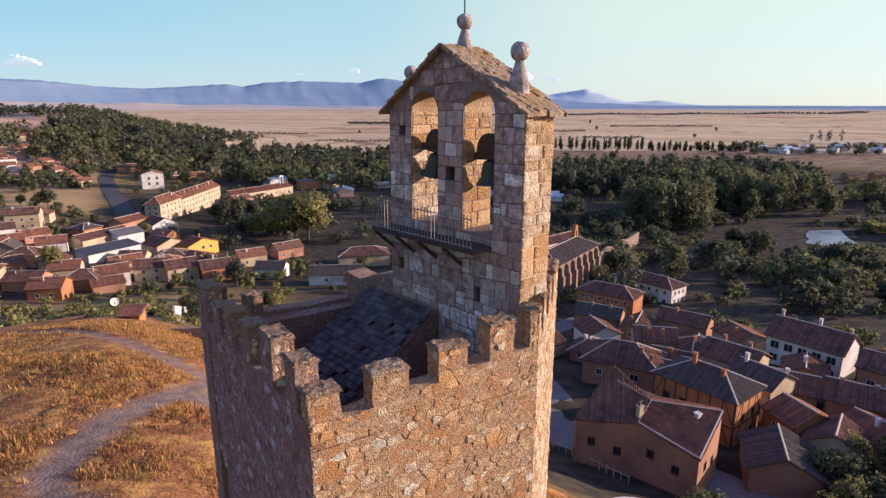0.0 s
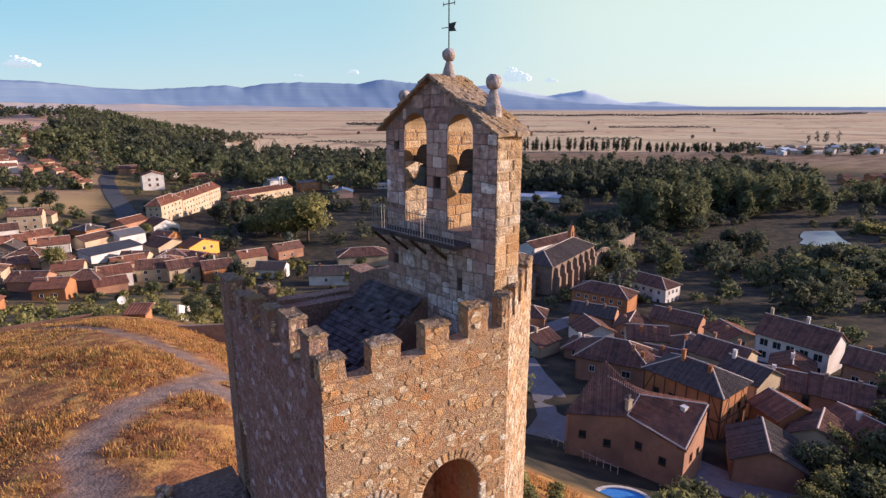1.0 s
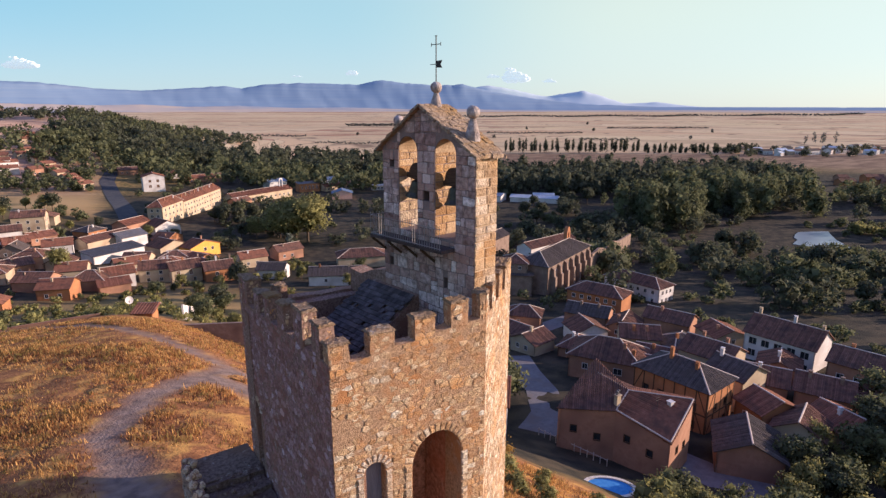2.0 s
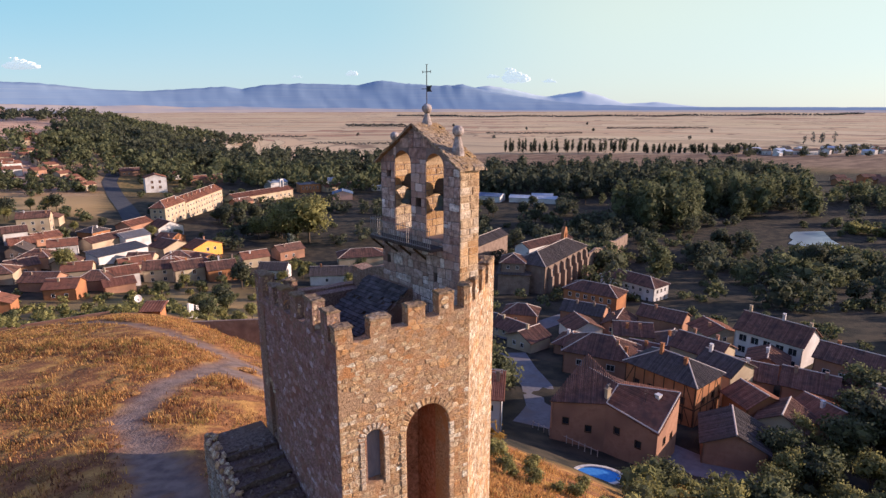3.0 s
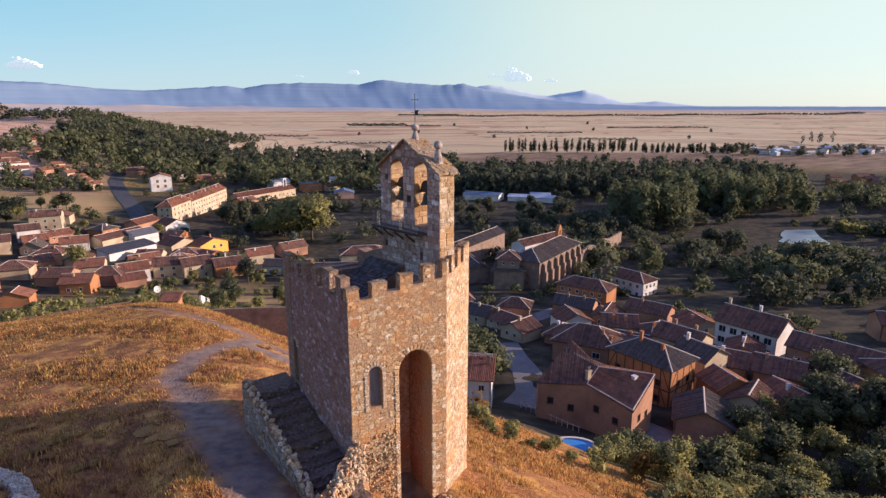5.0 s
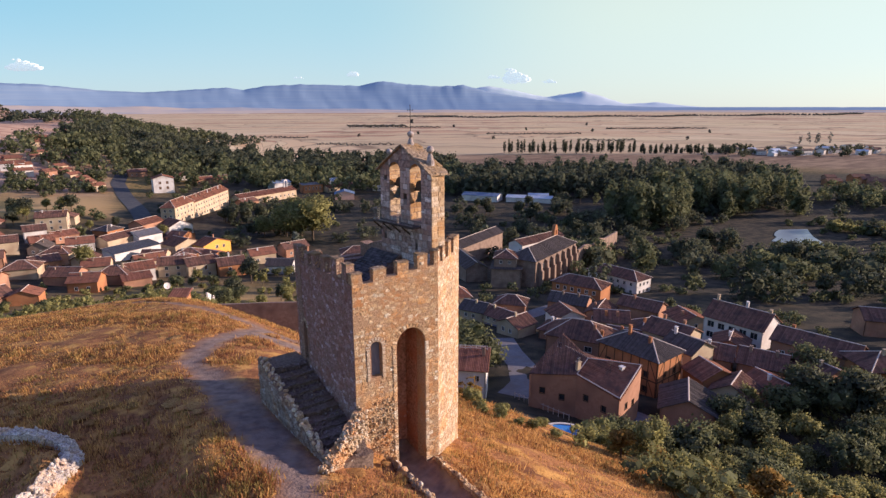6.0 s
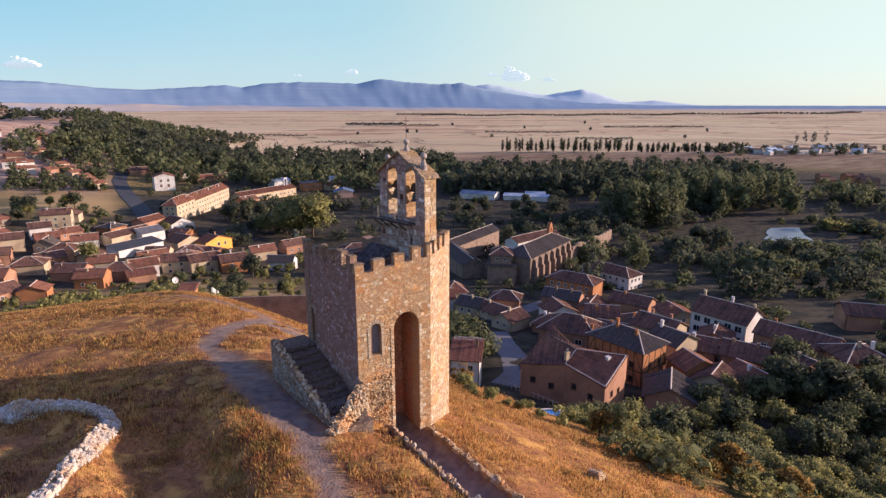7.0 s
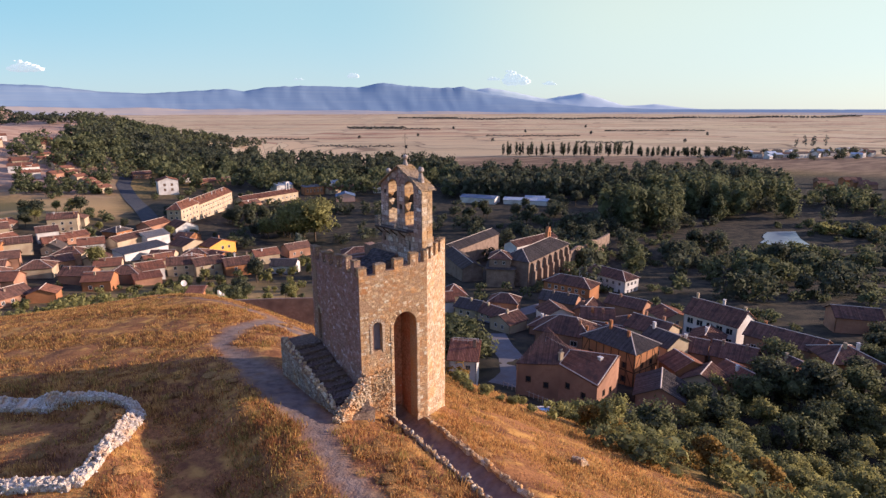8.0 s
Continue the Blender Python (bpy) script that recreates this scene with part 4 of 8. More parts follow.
        if style == "gable" or style == "hip":
            zc = h + rise * (1 - abs(cv - d / 2) / (d / 2))
        elif style == "cross":
            zc = h + rise * (1 - abs(cu - w / 2) / (w / 2))
        else:
            zc = h + rise * cv / d
        box(bm, cu - 0.3, cu + 0.3, cv - 0.25, cv + 0.25, zc - 0.6, zc + tall)
        box(bm, cu - 0.37, cu + 0.37, cv - 0.32, cv + 0.32, zc + tall - 0.22, zc + tall - 0.1)
        for a in (-0.2, 0.2):
            box(bm, cu + a - 0.07, cu + a + 0.07, cv - 0.2, cv + 0.2, zc + tall, zc + tall + 0.22)
        box(bm, cu - 0.37, cu + 0.37, cv - 0.32, cv + 0.32, zc + tall + 0.22, zc + tall + 0.3)
        part("chimney", bm, (plaster_brown, plaster_cream, plaster_white, house_stone, plaster_orange)[int(cu * 37 + abs(x) * 11 + abs(y) * 3) % 5], hs)
    return hs


def grid_wins(side, L, storeys, count, ww=0.9, wh=1.25, z=1.0, gap=2.8, margin=1.0):
    step = (L - 2 * margin) / count
    return [(side, margin + step * (i + 0.5) - ww / 2, z + s * gap, ww, wh) for s in range(storeys) for i in range(count)]


def free(x, y, margin=1.5):
    """Whether no house stands at a place."""
    for mx, my, _, _, a, w, d in HOUSE_SPOTS:
        dx, dy = x - mx, y - my
        if abs(dx * math.cos(a) + dy * math.sin(a)) < w / 2 + margin and abs(-dx * math.sin(a) + dy * math.cos(a)) < d / 2 + margin:
            return False
    return True

# the quarter below the hill
def oblique_house():
    """The crooked brown house at the lane: two roofs at an angle over walls that follow the lane."""
    hs = base("house", pose(0, 0, 0), "large brown crooked house with reddish tiled roofs and a sunlit gable", "house", "houses of the town")
    LOW = -32.5
    wl, vl, er, rr, rl, ap = ((51.3, 43.4, -25.0), (56.9, 36.9, -24.0), (59.0, 28.6, -25.6), (66.7, 31.0, -22.2), (60.6, 38.0, -22.2), (62.6, 46.4, -23.2))
    br, bl, bk = (71.6, 34.8, -24.9), (66.2, 41.4, -24.6), (66.4, 47.8, -25.2)
    for p, q, holes in ((wl, vl, [(2.0, -28.6), (5.6, -29.4)]), (vl, er, [(1.6, -28.4), (5.2, -29.2)]), (er, rr, [(2.4, -28.6), (5.2, -29.0)]), (rr, br, []), (br, bl, []), (bl, bk, []), (bk, ap, []), (ap, wl, [])):
        L = math.dist(p[:2], q[:2])
        bm = bmesh.new()
        wall_mesh(bm, [(0, LOW), (L, LOW), (L, q[2]), (0, p[2])], [rect_hole(u, u + 0.9, z, z + 1.1) for u, z in holes], 0.3)
        part("wall", bm, plaster_brown, hs).matrix_local = along(p, q)
        for u, z in holes:
            bm = bmesh.new()
            box(bm, u, u + 0.9, 0.16, 0.19, z, z + 1.1)
            win = part("window", bm, window_dark, hs)
            win.matrix_local = along(p, q)
            bm = bmesh.new()
            box(bm, u - 0.1, u + 1.0, -0.03, 0.1, z + 1.1, z + 1.22)
            box(bm, u - 0.1, u + 1.0, -0.05, 0.1, z - 0.12, z)
            box(bm, u - 0.1, u, -0.03, 0.1, z, z + 1.1)
            box(bm, u + 0.9, u + 1.0, -0.03, 0.1, z, z + 1.1)
            part("frame", bm, timber, win)
    V = Vector
    out = lambda p, c, k: tuple(V(p) + (V(p) - V(c)) * k)
    for eaves, name in (((er, rr, rl, vl), "old"), ((rr, br, bl, rl), "back"), ((wl, vl, rl, ap), "wing"), ((rl, bl, bk, ap), "far")):
        mid = sum((V(p) for p in eaves), V((0, 0, 0))) / len(eaves)
        pts = [out(p, mid, 0.05) for p in eaves]
        bm = bmesh.new()
        # ribs run up from the lower edge, parallel to the ridge's normal
        roof_slab(bm, [pts[3], pts[2], pts[1], pts[0]] if name == "old" else [pts[1], pts[2], pts[3], pts[0]] if name == "back" else pts, 0.14)
        bmesh.ops.recalc_face_normals(bm, faces=bm.faces[:])
        tl = red_tiles if name in ("old", "back") else old_tiles
        rib_tiles(tl, part("roof", bm, tl, hs))
    bm = bmesh.new()
    for p, q in ((rl, rr), (rl, ap), (vl, rl), (vl, er), (er, rr)):
        rod(bm, V(p) + V((0, 0, 0.17)), V(q) + V((0, 0, 0.17)), 0.13, 6)
    part("ridge_tiles", bm, ridge_tile, hs)
    # chimney stack in the valley with its caps, a roof hatch and an aerial
    bm = bmesh.new()
    box(bm, 57.3, 58.1, 37.2, 37.8, -24.6, -21.9)
    box(bm, 57.2, 58.2, 37.1, 37.9, -21.9, -21.75)
    part("chimney", bm, plaster_cream, hs)
    for k, (x, y) in enumerate(((57.5, 37.5), (58.0, 37.7))):
        bm = bmesh.new()
        lathe(bm, [(0.14, -21.76), (0.14, -21.3), (0.24, -21.3), (0.24, -21.2), (0.06, -21.05)], 10, x, y)
        part("chimney_cap", bm, slate_grey, hs)
    bm = bmesh.new()
    rod(bm, (61.4, 33.2, -24.2), (61.4, 33.2, -21.2), 0.03, 5)
    for z in (-21.3, -21.7):
        rod(bm, (60.9, 33.2, z), (61.9, 33.2, z), 0.02, 5)
    part("aerial", bm, iron, hs)
    bm = bmesh.new()
    box(bm, 63.2, 63.9, 32.2, 32.9, -24.4, -22.3)
    box(bm, 63.1, 64.0, 32.1, 33.0, -22.3, -22.15)
    part("chimney", bm, plaster_white, hs)
    HOUSE_SPOTS.append((60.5, 37.5, 10, 8, radians(-60), 20, 17))


oblique_house()
framed = house(74.4, 48.6, -82.3, 14.0, 9.0, 8.8, 2.4, "hip", plaster_orange, grey_tiles, "orange timber-framed house with a dark hip roof and pale ridges", grid_wins("f", 14, 2, 4, 1.1, 1.2, 1.5, 3.2) + grid_wins("r", 9, 2, 2, 1.0, 1.2, 1.5, 3.2), [(5.0, 3.6, 2.0), (10.0, 3.2, 1.2)], frames=timber, name="timber_framed_house")
house(76.4, 67.7, -57.4, 14.6, 10.0, 5.5, 3.0, "hip", plaster_brown, old_tiles, "brown house with an old tiled hip roof", [("f", 9.5, 2.6, 1.6, 1.3), ("f", 3.0, 2.6, 1.0, 1.2)], [(11.0, 3.0, 1.2), (13.0, 2.0, 1.0)])
house(94.1, 83.5, -17.5, 8.8, 8.0, 3.5, 2.0, "cross", plaster_white, old_tiles, "low white house with an old tiled roof", [("f", 4.0, 2.2, 0.5, 0.5)])
house(97.1, 71.9, -42.0, 9.0, 8.0, 5.0, 2.0, "gable", plaster_cream, old_tiles, "house with a cream sunlit gable and tiled roof", [], [(3, 2, 1.2), (6, 2, 1.2)])
house(97.7, 56.5, -79.0, 10.5, 9.0, 6.0, 2.2, "gable", plaster_cream, old_tiles, "tiled house with a cream sunlit gable", [], [(3, 5, 1.3), (8, 5, 1.2)])
house(89.3, 44.4, -88.0, 7.5, 8.0, 7.0, 2.0, "gable", plaster_cream, grey_tiles, "narrow house with a dark roof and cream gable", [("f", 1.5, 4.4, 1.0, 1.2), ("f", 4.5, 4.4, 1.0, 1.2)], [(1.0, 3.5, 1.5)])
house(121.0, 56.0, -82.2, 15.0, 10.0, 6.5, 3.2, "gable", plaster_white, old_tiles, "long white house with dark windows under a broad tiled roof", grid_wins("f", 15, 2, 5, 1.7, 1.6, 0.9, 2.9, 0.6), [(1.0, 5, 1.5), (8.6, 5, 1.5), (14.4, 5, 0.9)])
house(119.3, 36.9, -78.8, 17.0, 9.0, 5.0, 2.2, "gable", plaster_brown, old_tiles, "long low brown house with a tiled roof", grid_wins("f", 17, 1, 5, 1.2, 1.4, 1.4), [(3, 5, 0.9)])
house(95.7, 42.2, -62.0, 9.0, 8.0, 4.5, 2.0, "gable", plaster_brown, old_tiles, "low house with an old tiled roof", [], [(4, 3, 1.2)])
house(100.8, 33.5, -66.0, 9.0, 8.0, 4.0, 2.2, "gable", plaster_brown, old_tiles, "low house with an old tiled roof", [], [(2, 3, 1.2), (7, 3, 1.2)])
house(84.6, 35.0, -107.0, 6.0, 7.5, 5.0, 1.8, "gable", plaster_orange, red_tiles, "small orange house with a red tiled roof", [("f", 2.0, 2.4, 1.0, 1.2)])
house(82.0, 27.0, -70.0, 7.0, 7.0, 4.0, 2.0, "cross", plaster_cream, old_tiles, "small cream house with a tiled roof", [("f", 3.0, 1.6, 0.9, 1.1)])
house(68.4, 27.4, -52.8, 9.0, 9.0, 3.8, 2.2, "cross", plaster_brown, grey_tiles, "dark-roofed gabled outbuilding among trees", [])
house(147.5, 125.3, -82.7, 22.0, 9.0, 6.0, 2.2, "hip", plaster_white, old_tiles, "long white two-storey house with a hip roof", grid_wins("f", 22, 2, 7, 1.0, 1.2, 0.9, 2.8) + grid_wins("r", 9, 2, 3, 1.0, 1.2, 0.9, 2.8))
house(120.5, 115.7, -67.7, 18.0, 9.0, 6.0, 2.2, "hip", plaster_orange, old_tiles, "brick-red two-storey house with a hip roof", grid_wins("f", 18, 2, 6, 1.0, 1.2, 0.9, 2.8))
house(105.0, 100.0, -60.0, 12.0, 8.0, 4.0, 2.0, "gable", plaster_brown, grey_tiles, "low brown house with dark roof", [], [(4, 3, 1.2), (9, 3, 1.2)])
house(118.0, 83.0, -70.0, 12.0, 8.0, 4.5, 2.0, "gable", plaster_brown, old_tiles, "low house with a dark tiled roof", [], [(4, 3, 1.2)])
house(79.0, 117.2, -18.1, 7.0, 8.0, 5.0, 2.6, "hip", plaster_cream, red_tiles, "house with a red hip roof", [])
house(72.0, 113.0, -18.1, 6.5, 7.0, 4.4, 2.2, "gable", plaster_white, red_tiles, "small white house with a red roof", [])
house(88.7, 106.2, -46.9, 9.5, 7.0, 4.0, 2.0, "hip", plaster_brown, old_tiles, "brown house with a tiled hip roof", [("f", 3, 1.6, 0.9, 1.1)])
house(38.5, 49.0, -39.0, 5.6, 6.0, 3.0, 1.6, "shed", plaster_white, red_tiles, "white cottage with a red tiled lean-to roof", [("f", 3.4, 0.8, 0.9, 1.1)], [(4.8, 4.0, 1.6)], z0=-26.3)
cottage_rail = base("terrace_railing", pose(38.5, 49.0, -26.3, 0, 0, -39.0), "white wooden railing round the cottage roof terrace", "railing")
for i in range(6):
    bm = bmesh.new()
    box(bm, 0.1 + i * 1.05, 0.19 + i * 1.05, 5.5, 5.6, 4.3, 5.5)
    part("post", bm, plaster_white, cottage_rail)
for z in (4.9, 5.4):
    bm = bmesh.new()
    box(bm, 0.1, 5.5, 5.52, 5.58, z, z + 0.09)
    part("rail", bm, plaster_white, cottage_rail)
house(160.6, 34.8, -47.4, 12.0, 9.0, 5.0, 2.2, "gable", plaster_brown, old_tiles, "brown house with a tiled roof", [])
house(118.2, 15.4, -30.7, 11.0, 10.0, 4.5, 2.2, "hip", plaster_orange, old_tiles, "house with a broken tiled roof", [], [(5, 4, 1.2), (8, 4, 1.2)])

# dark timbers on the half-timbered house
def timbering(hs, p, q, h, storeys, bays):
    L = math.dist(p, q)
    m = along(p, q)
    def beam(u0, z0, u1, z1, wide=0.2):
        bm = bmesh.new()
        d = Vector((u1 - u0, 0, z1 - z0))
        n = Vector((-d.z, 0, d.x)).normalized() * wide / 2
        a, b = Vector((u0, 0, z0)), Vector((u1, 0, z1))
        low = [a - n + Vector((0, 0.05, 0)), b - n + Vector((0, 0.05, 0)), b + n + Vector((0, 0.05, 0)), a + n + Vector((0, 0.05, 0))]
        prism(bm, low, [v - Vector((0, 0.09, 0)) for v in low])
        bmesh.ops.recalc_face_normals(bm, faces=bm.faces[:])
        part("timber", bm, timber, hs).matrix_local = m
    for s in range(1, storeys + 1):
        beam(0, h * s / storeys - 0.15, L, h * s / storeys - 0.15, 0.28)
        for i in range(bays + 1):
            u = 0.12 + (L - 0.24) * i / bays
            beam(u, h * (s - 1) / storeys, u, h * s / storeys - 0.2)
        beam(0.15, h * (s - 1) / storeys + 0.1, L / bays - 0.1, h * s / storeys - 0.3, 0.16)
        beam(L - 0.15, h * (s - 1) / storeys + 0.1, L - L / bays + 0.1, h * s / storeys - 0.3, 0.16)


timbering(framed, (0, 0), (14, 0), 8.8, 2, 7)
timbering(framed, (14, 0), (14, 9), 8.8, 2, 4)
# wooden fence along the lane, and a crumpled tarpaulin by the bushes
fence = base("fence", pose(0, 0, 0), "weathered wooden post and rail fence beside the lane", "fence")
posts = [(51.6 + 0.22 * i, 48.0 - 1.15 * i) for i in range(12)]
bm = bmesh.new()
rod(bm, (0, 0, -0.6), (0, 0, 1.35), 0.075, 6)
fp = part("post", bm, ridge_tile, fence)
fp.matrix_local = pose(*posts[0], ground_z(*posts[0]))
for x, y in posts[1:]:
    share("post", fp.data, fence, pose(x, y, ground_z(x, y), 3 * math.sin(x * 9), 3 * math.cos(y * 7), 0))
for (x0, y0), (x1, y1) in zip(posts, posts[1:]):
    bm = bmesh.new()
    rod(bm, (x0, y0, ground_z(x0, y0) + 1.1), (x1, y1, ground_z(x1, y1) + 1.1), 0.05, 6)
    part("rail", bm, ridge_tile, fence)
# small garden pool on a terrace above the lane
pool = base("swimming_pool", pose(44.6, 26.4, -25.9, 0, 0, -42), "small blue garden pool with a pale stone rim", "pool")
rim = [(2.9 * math.cos(2 * math.pi * i / 20), 1.7 * math.sin(2 * math.pi * i / 20)) for i in range(20)]
bm = bmesh.new()
outer = [bm.verts.new((x * 1.16, y * 1.24, 0.12)) for x, y in rim]
inner_ring = [bm.verts.new((x, y, 0.12)) for x, y in rim]
drop = [bm.verts.new((x, y, -0.3)) for x, y in rim]
foot = [bm.verts.new((x * 1.2, y * 1.3, -3.0)) for x, y in rim]
for i in range(20):
    k = (i + 1) % 20
    bm.faces.new((outer[i], outer[k], inner_ring[k], inner_ring[i]))
    bm.faces.new((inner_ring[i], inner_ring[k], drop[k], drop[i]))
    bm.faces.new((foot[i], foot[k], outer[k], outer[i]))
bmesh.ops.recalc_face_normals(bm, faces=bm.faces[:])
part("rim", bm, pale_stone, pool, "pale stone rim")
bm = bmesh.new()
prism(bm, [(x, y, -0.6) for x, y in rim], [(x, y, -0.04) for x, y in rim])
part("water", bm, blue_paint, pool, "bright blue water")

# the convent
CZ = -44.0
house(126.0, 131.5, 24.5, 40.0, 13.0, 10.0, 3.4, "hip", house_stone, grey_tiles, "long convent church of sunlit stone with stepped buttresses", grid_wins("f", 40, 1, 5, 1.2, 3.0, 4.6, 3, 4), z0=CZ, category="church", name="convent_church", group="convent")
cm = pose(126.0, 131.5, CZ, 0, 0, 24.5)
for i in range(7):
    bt = base("buttress", cm @ pose(3.0 + i * 5.7, 0, 0), "stepped stone buttress against the church wall", "buttress", "buttresses of the church")
    bm = bmesh.new()
    prism(bm, [(-0.75, -2.2, -3), (0.75, -2.2, -3), (0.75, 0, -3), (-0.75, 0, -3)], [(-0.75, -2.0, 5.8), (0.75, -2.0, 5.8), (0.75, 0, 6.4), (-0.75, 0, 6.4)])
    prism(bm, [(-0.65, -1.5, 5.8), (0.65, -1.5, 5.8), (0.65, 0, 5.8), (-0.65, 0, 5.8)], [(-0.65, -1.2, 8.6), (0.65, -1.2, 8.6), (0.65, 0, 9.4), (-0.65, 0, 9.4)])
    part("shaft", bm, house_stone, bt)
house(112.0, 141.0, -40.0, 11.5, 12.5, 7.0, 1.2, "hip", house_stone, grey_tiles, "lower tier of the square convent block with a skirt roof", grid_wins("r", 12.5, 1, 2, 1.0, 1.6, 3.0, 4.2), z0=CZ, category="convent wing", name="convent_block", group="convent", ridge=False)
house(113.6, 141.4, -40.0, 8.6, 10.0, 11.0, 2.2, "hip", house_stone, old_tiles, "upper storey of the square convent block with a hip roof", grid_wins("f", 8.6, 1, 2, 0.9, 1.1, 8.8, 3) + grid_wins("r", 10.0, 1, 4, 0.9, 1.2, 8.6, 3), z0=CZ, category="convent wing", name="convent_block", group="convent")
house(123.5, 183.5, 27.0, 46.0, 9.0, 6.0, 2.4, "gable", house_stone, grey_tiles, "long dark-roofed convent wing", [], z0=CZ - 2, category="convent wing", name="convent_wing", group="convent")
house(118.0, 152.0, 75.0, 30.0, 9.0, 6.0, 2.4, "gable", house_stone, grey_tiles, "dark-roofed convent cloister wing", [], z0=CZ - 2, category="convent wing", name="convent_wing", group="convent")
house(150.0, 170.0, 12.0, 32.0, 8.0, 6.5, 2.0, "gable", plaster_white, old_tiles, "convent wing with a pale sunlit wall", grid_wins("f", 32, 1, 7, 1, 1.5, 3.0), z0=CZ - 1, category="convent wing", name="convent_wing", group="convent")
bt = base("convent_belfry", cm @ pose(33.0, 6.5, -1.5), "small brick bell gable with a cross on the church roof", "bell gable")
bm = bmesh.new()
wall_mesh(bm, [(-1.6, 11), (1.6, 11), (1.6, 17.6), (0.9, 19.2), (0.0, 19.9), (-0.9, 19.2), (-1.6, 17.6)], [arch_hole(-0.6, 0.6, 14.6, 17.4, 8)], 1.4)
part("wall", bm, plaster_orange, bt)
bm = bmesh.new()
rod(bm, (0, 0.7, 19.8), (0, 0.7, 21.8), 0.09)
rod(bm, (-0.5, 0.7, 21.2), (0.5, 0.7, 21.2), 0.08)
part("cross", bm, iron, bt)
bm = bmesh.new()
wall_mesh(bm, [(0, -5), (62, -5), (62, 3.4), (40, 4.0), (30, 6.0), (20, 4.6), (10, 7.0), (0, 6.4)], [], 0.9)
gw = part("convent_garden_wall", bm, house_stone)
gw.matrix_world = cm @ pose(41.0, -1.0, 0, 0, 0, 3.0)
tagged(gw, "tall sunlit stone garden wall beside the church", "wall")

# the older quarter across the valley
house(2.9, 223.5, -11.9, 10.9, 8.0, 5.6, 2.6, "gable", plaster_cream, old_tiles, "cream two-storey row house with white-framed windows", grid_wins("f", 10.9, 2, 2, 1.1, 1.3, 0.8, 2.7), [(0.6, 4, 1.2), (10, 4, 1.2)])
house(13.7, 218.5, 8.0, 11.4, 8.0, 5.6, 2.6, "gable", plaster_cream, old_tiles, "cream row house with dark balcony doors", [("f", 2.0, 3.0, 1.2, 2.0), ("f", 6.6, 3.0, 1.2, 2.0), ("f", 3.0, 0.2, 1.2, 1.6), ("f", 8, 0.4, 1.0, 1.4)], [(5.5, 4, 1.0)])
house(25.4, 216.0, 0.4, 11.0, 8.0, 5.2, 2.6, "gable", plaster_orange, old_tiles, "orange row house with a tiled roof", [("f", 4, 2.9, 1.0, 1.3)], [(5, 4, 1.6), (10.3, 4, 1.8)])
house(-19.5, 216.2, -20.0, 11.5, 9.0, 4.2, 2.6, "hip", plaster_brown, old_tiles, "low house with a sagging tiled hip roof", [], [(9, 4, 1.0)])
house(-8.4, 217.0, 8.0, 10.2, 8.0, 5.0, 2.4, "gable", plaster_white, red_tiles, "white house with a reddish tiled roof", [("f", 7, 3.0, 0.9, 1.0)])
house(-10.2, 207.7, 5.9, 9.9, 5.0, 3.0, 1.4, "shed", plaster_brown, red_tiles, "lean-to with a red tiled roof", [])
house(-11.7, 259.4, 31.0, 23.5, 9.0, 4.0, 1.4, "shed", plaster_white, slate_grey, "pale shed with a grey roof", [])
house(-13.7, 280.0, 39.2, 25.0, 9.0, 4.5, 2.0, "gable", plaster_cream, old_tiles, "barn with a brown tiled roof and pale walls", [])
house(3.4, 309.0, 45.0, 16.0, 9.0, 5.0, 2.2, "gable", plaster_brown, red_tiles, "house with a long red tiled roof", [])
house(16.0, 308.0, 19.7, 13.4, 13.0, 4.6, 3.0, "cross", plaster_white, old_tiles, "white gabled house with a tiled roof", [("f", 5.5, 1.2, 1.2, 1.4)])
house(14.3, 267.9, 26.8, 14.7, 12.0, 4.6, 2.6, "cross", plaster_cream, old_tiles, "cream gabled shed with a dark roof", [])
house(0.0, 285.0, 30.0, 13.0, 11.0, 5.0, 2.2, "gable", plaster_white, slate_grey, "shed with a bluish sheet roof", [])
house(26.6, 264.1, 26.3, 15.8, 9.0, 5.0, 2.6, "cross", plaster_ochre, red_tiles, "bright ochre-yellow gabled house", [("f", 7.0, 2.6, 1.4, 1.6), ("f", 11, 2.6, 1.2, 1.4)], [(8, 3, 1.6)])
house(-43.4, 311.5, -6.7, 13.3, 10.0, 7.0, 2.4, "gable", plaster_cream, old_tiles, "cream house with a tiled roof and a sunlit gable", grid_wins("f", 13.3, 2, 3, 1.1, 1.3, 0.9, 3.0) + grid_wins("r", 10, 2, 2, 1.0, 1.4, 0.9, 3.0), [(3, 4, 1.0), (12, 3, 1.2)])
house(-39.6, 256.4, -22.0, 12.0, 10.0, 4.6, 2.4, "hip", plaster_cream, old_tiles, "low cream house with an old tiled roof", [], [(8, 3, 1.3)])
house(-28.0, 248.0, -22.0, 9.0, 8.0, 4.0, 2.2, "cross", plaster_cream, old_tiles, "low cream gabled house with old tiles", [])
house(-36.0, 220.5, -30.0, 12.0, 9.0, 4.0, 2.4, "gable", plaster_brown, old_tiles, "low house with an old patched tiled roof", [], [(3, 3, 1.0)])
house(-50.0, 232.0, -10.0, 12.0, 10.0, 4.0, 2.4, "hip", plaster_cream, old_tiles, "low house with a tiled hip roof", [])
house(-46.7, 291.3, 7.6, 9.1, 9.0, 5.4, 2.2, "gable", plaster_white, old_tiles, "pale house with a tiled roof", [])
house(-58.0, 270.0, 5.0, 11.0, 9.0, 5.0, 2.2, "gable", plaster_cream, old_tiles, "cream house with a tiled roof", [])
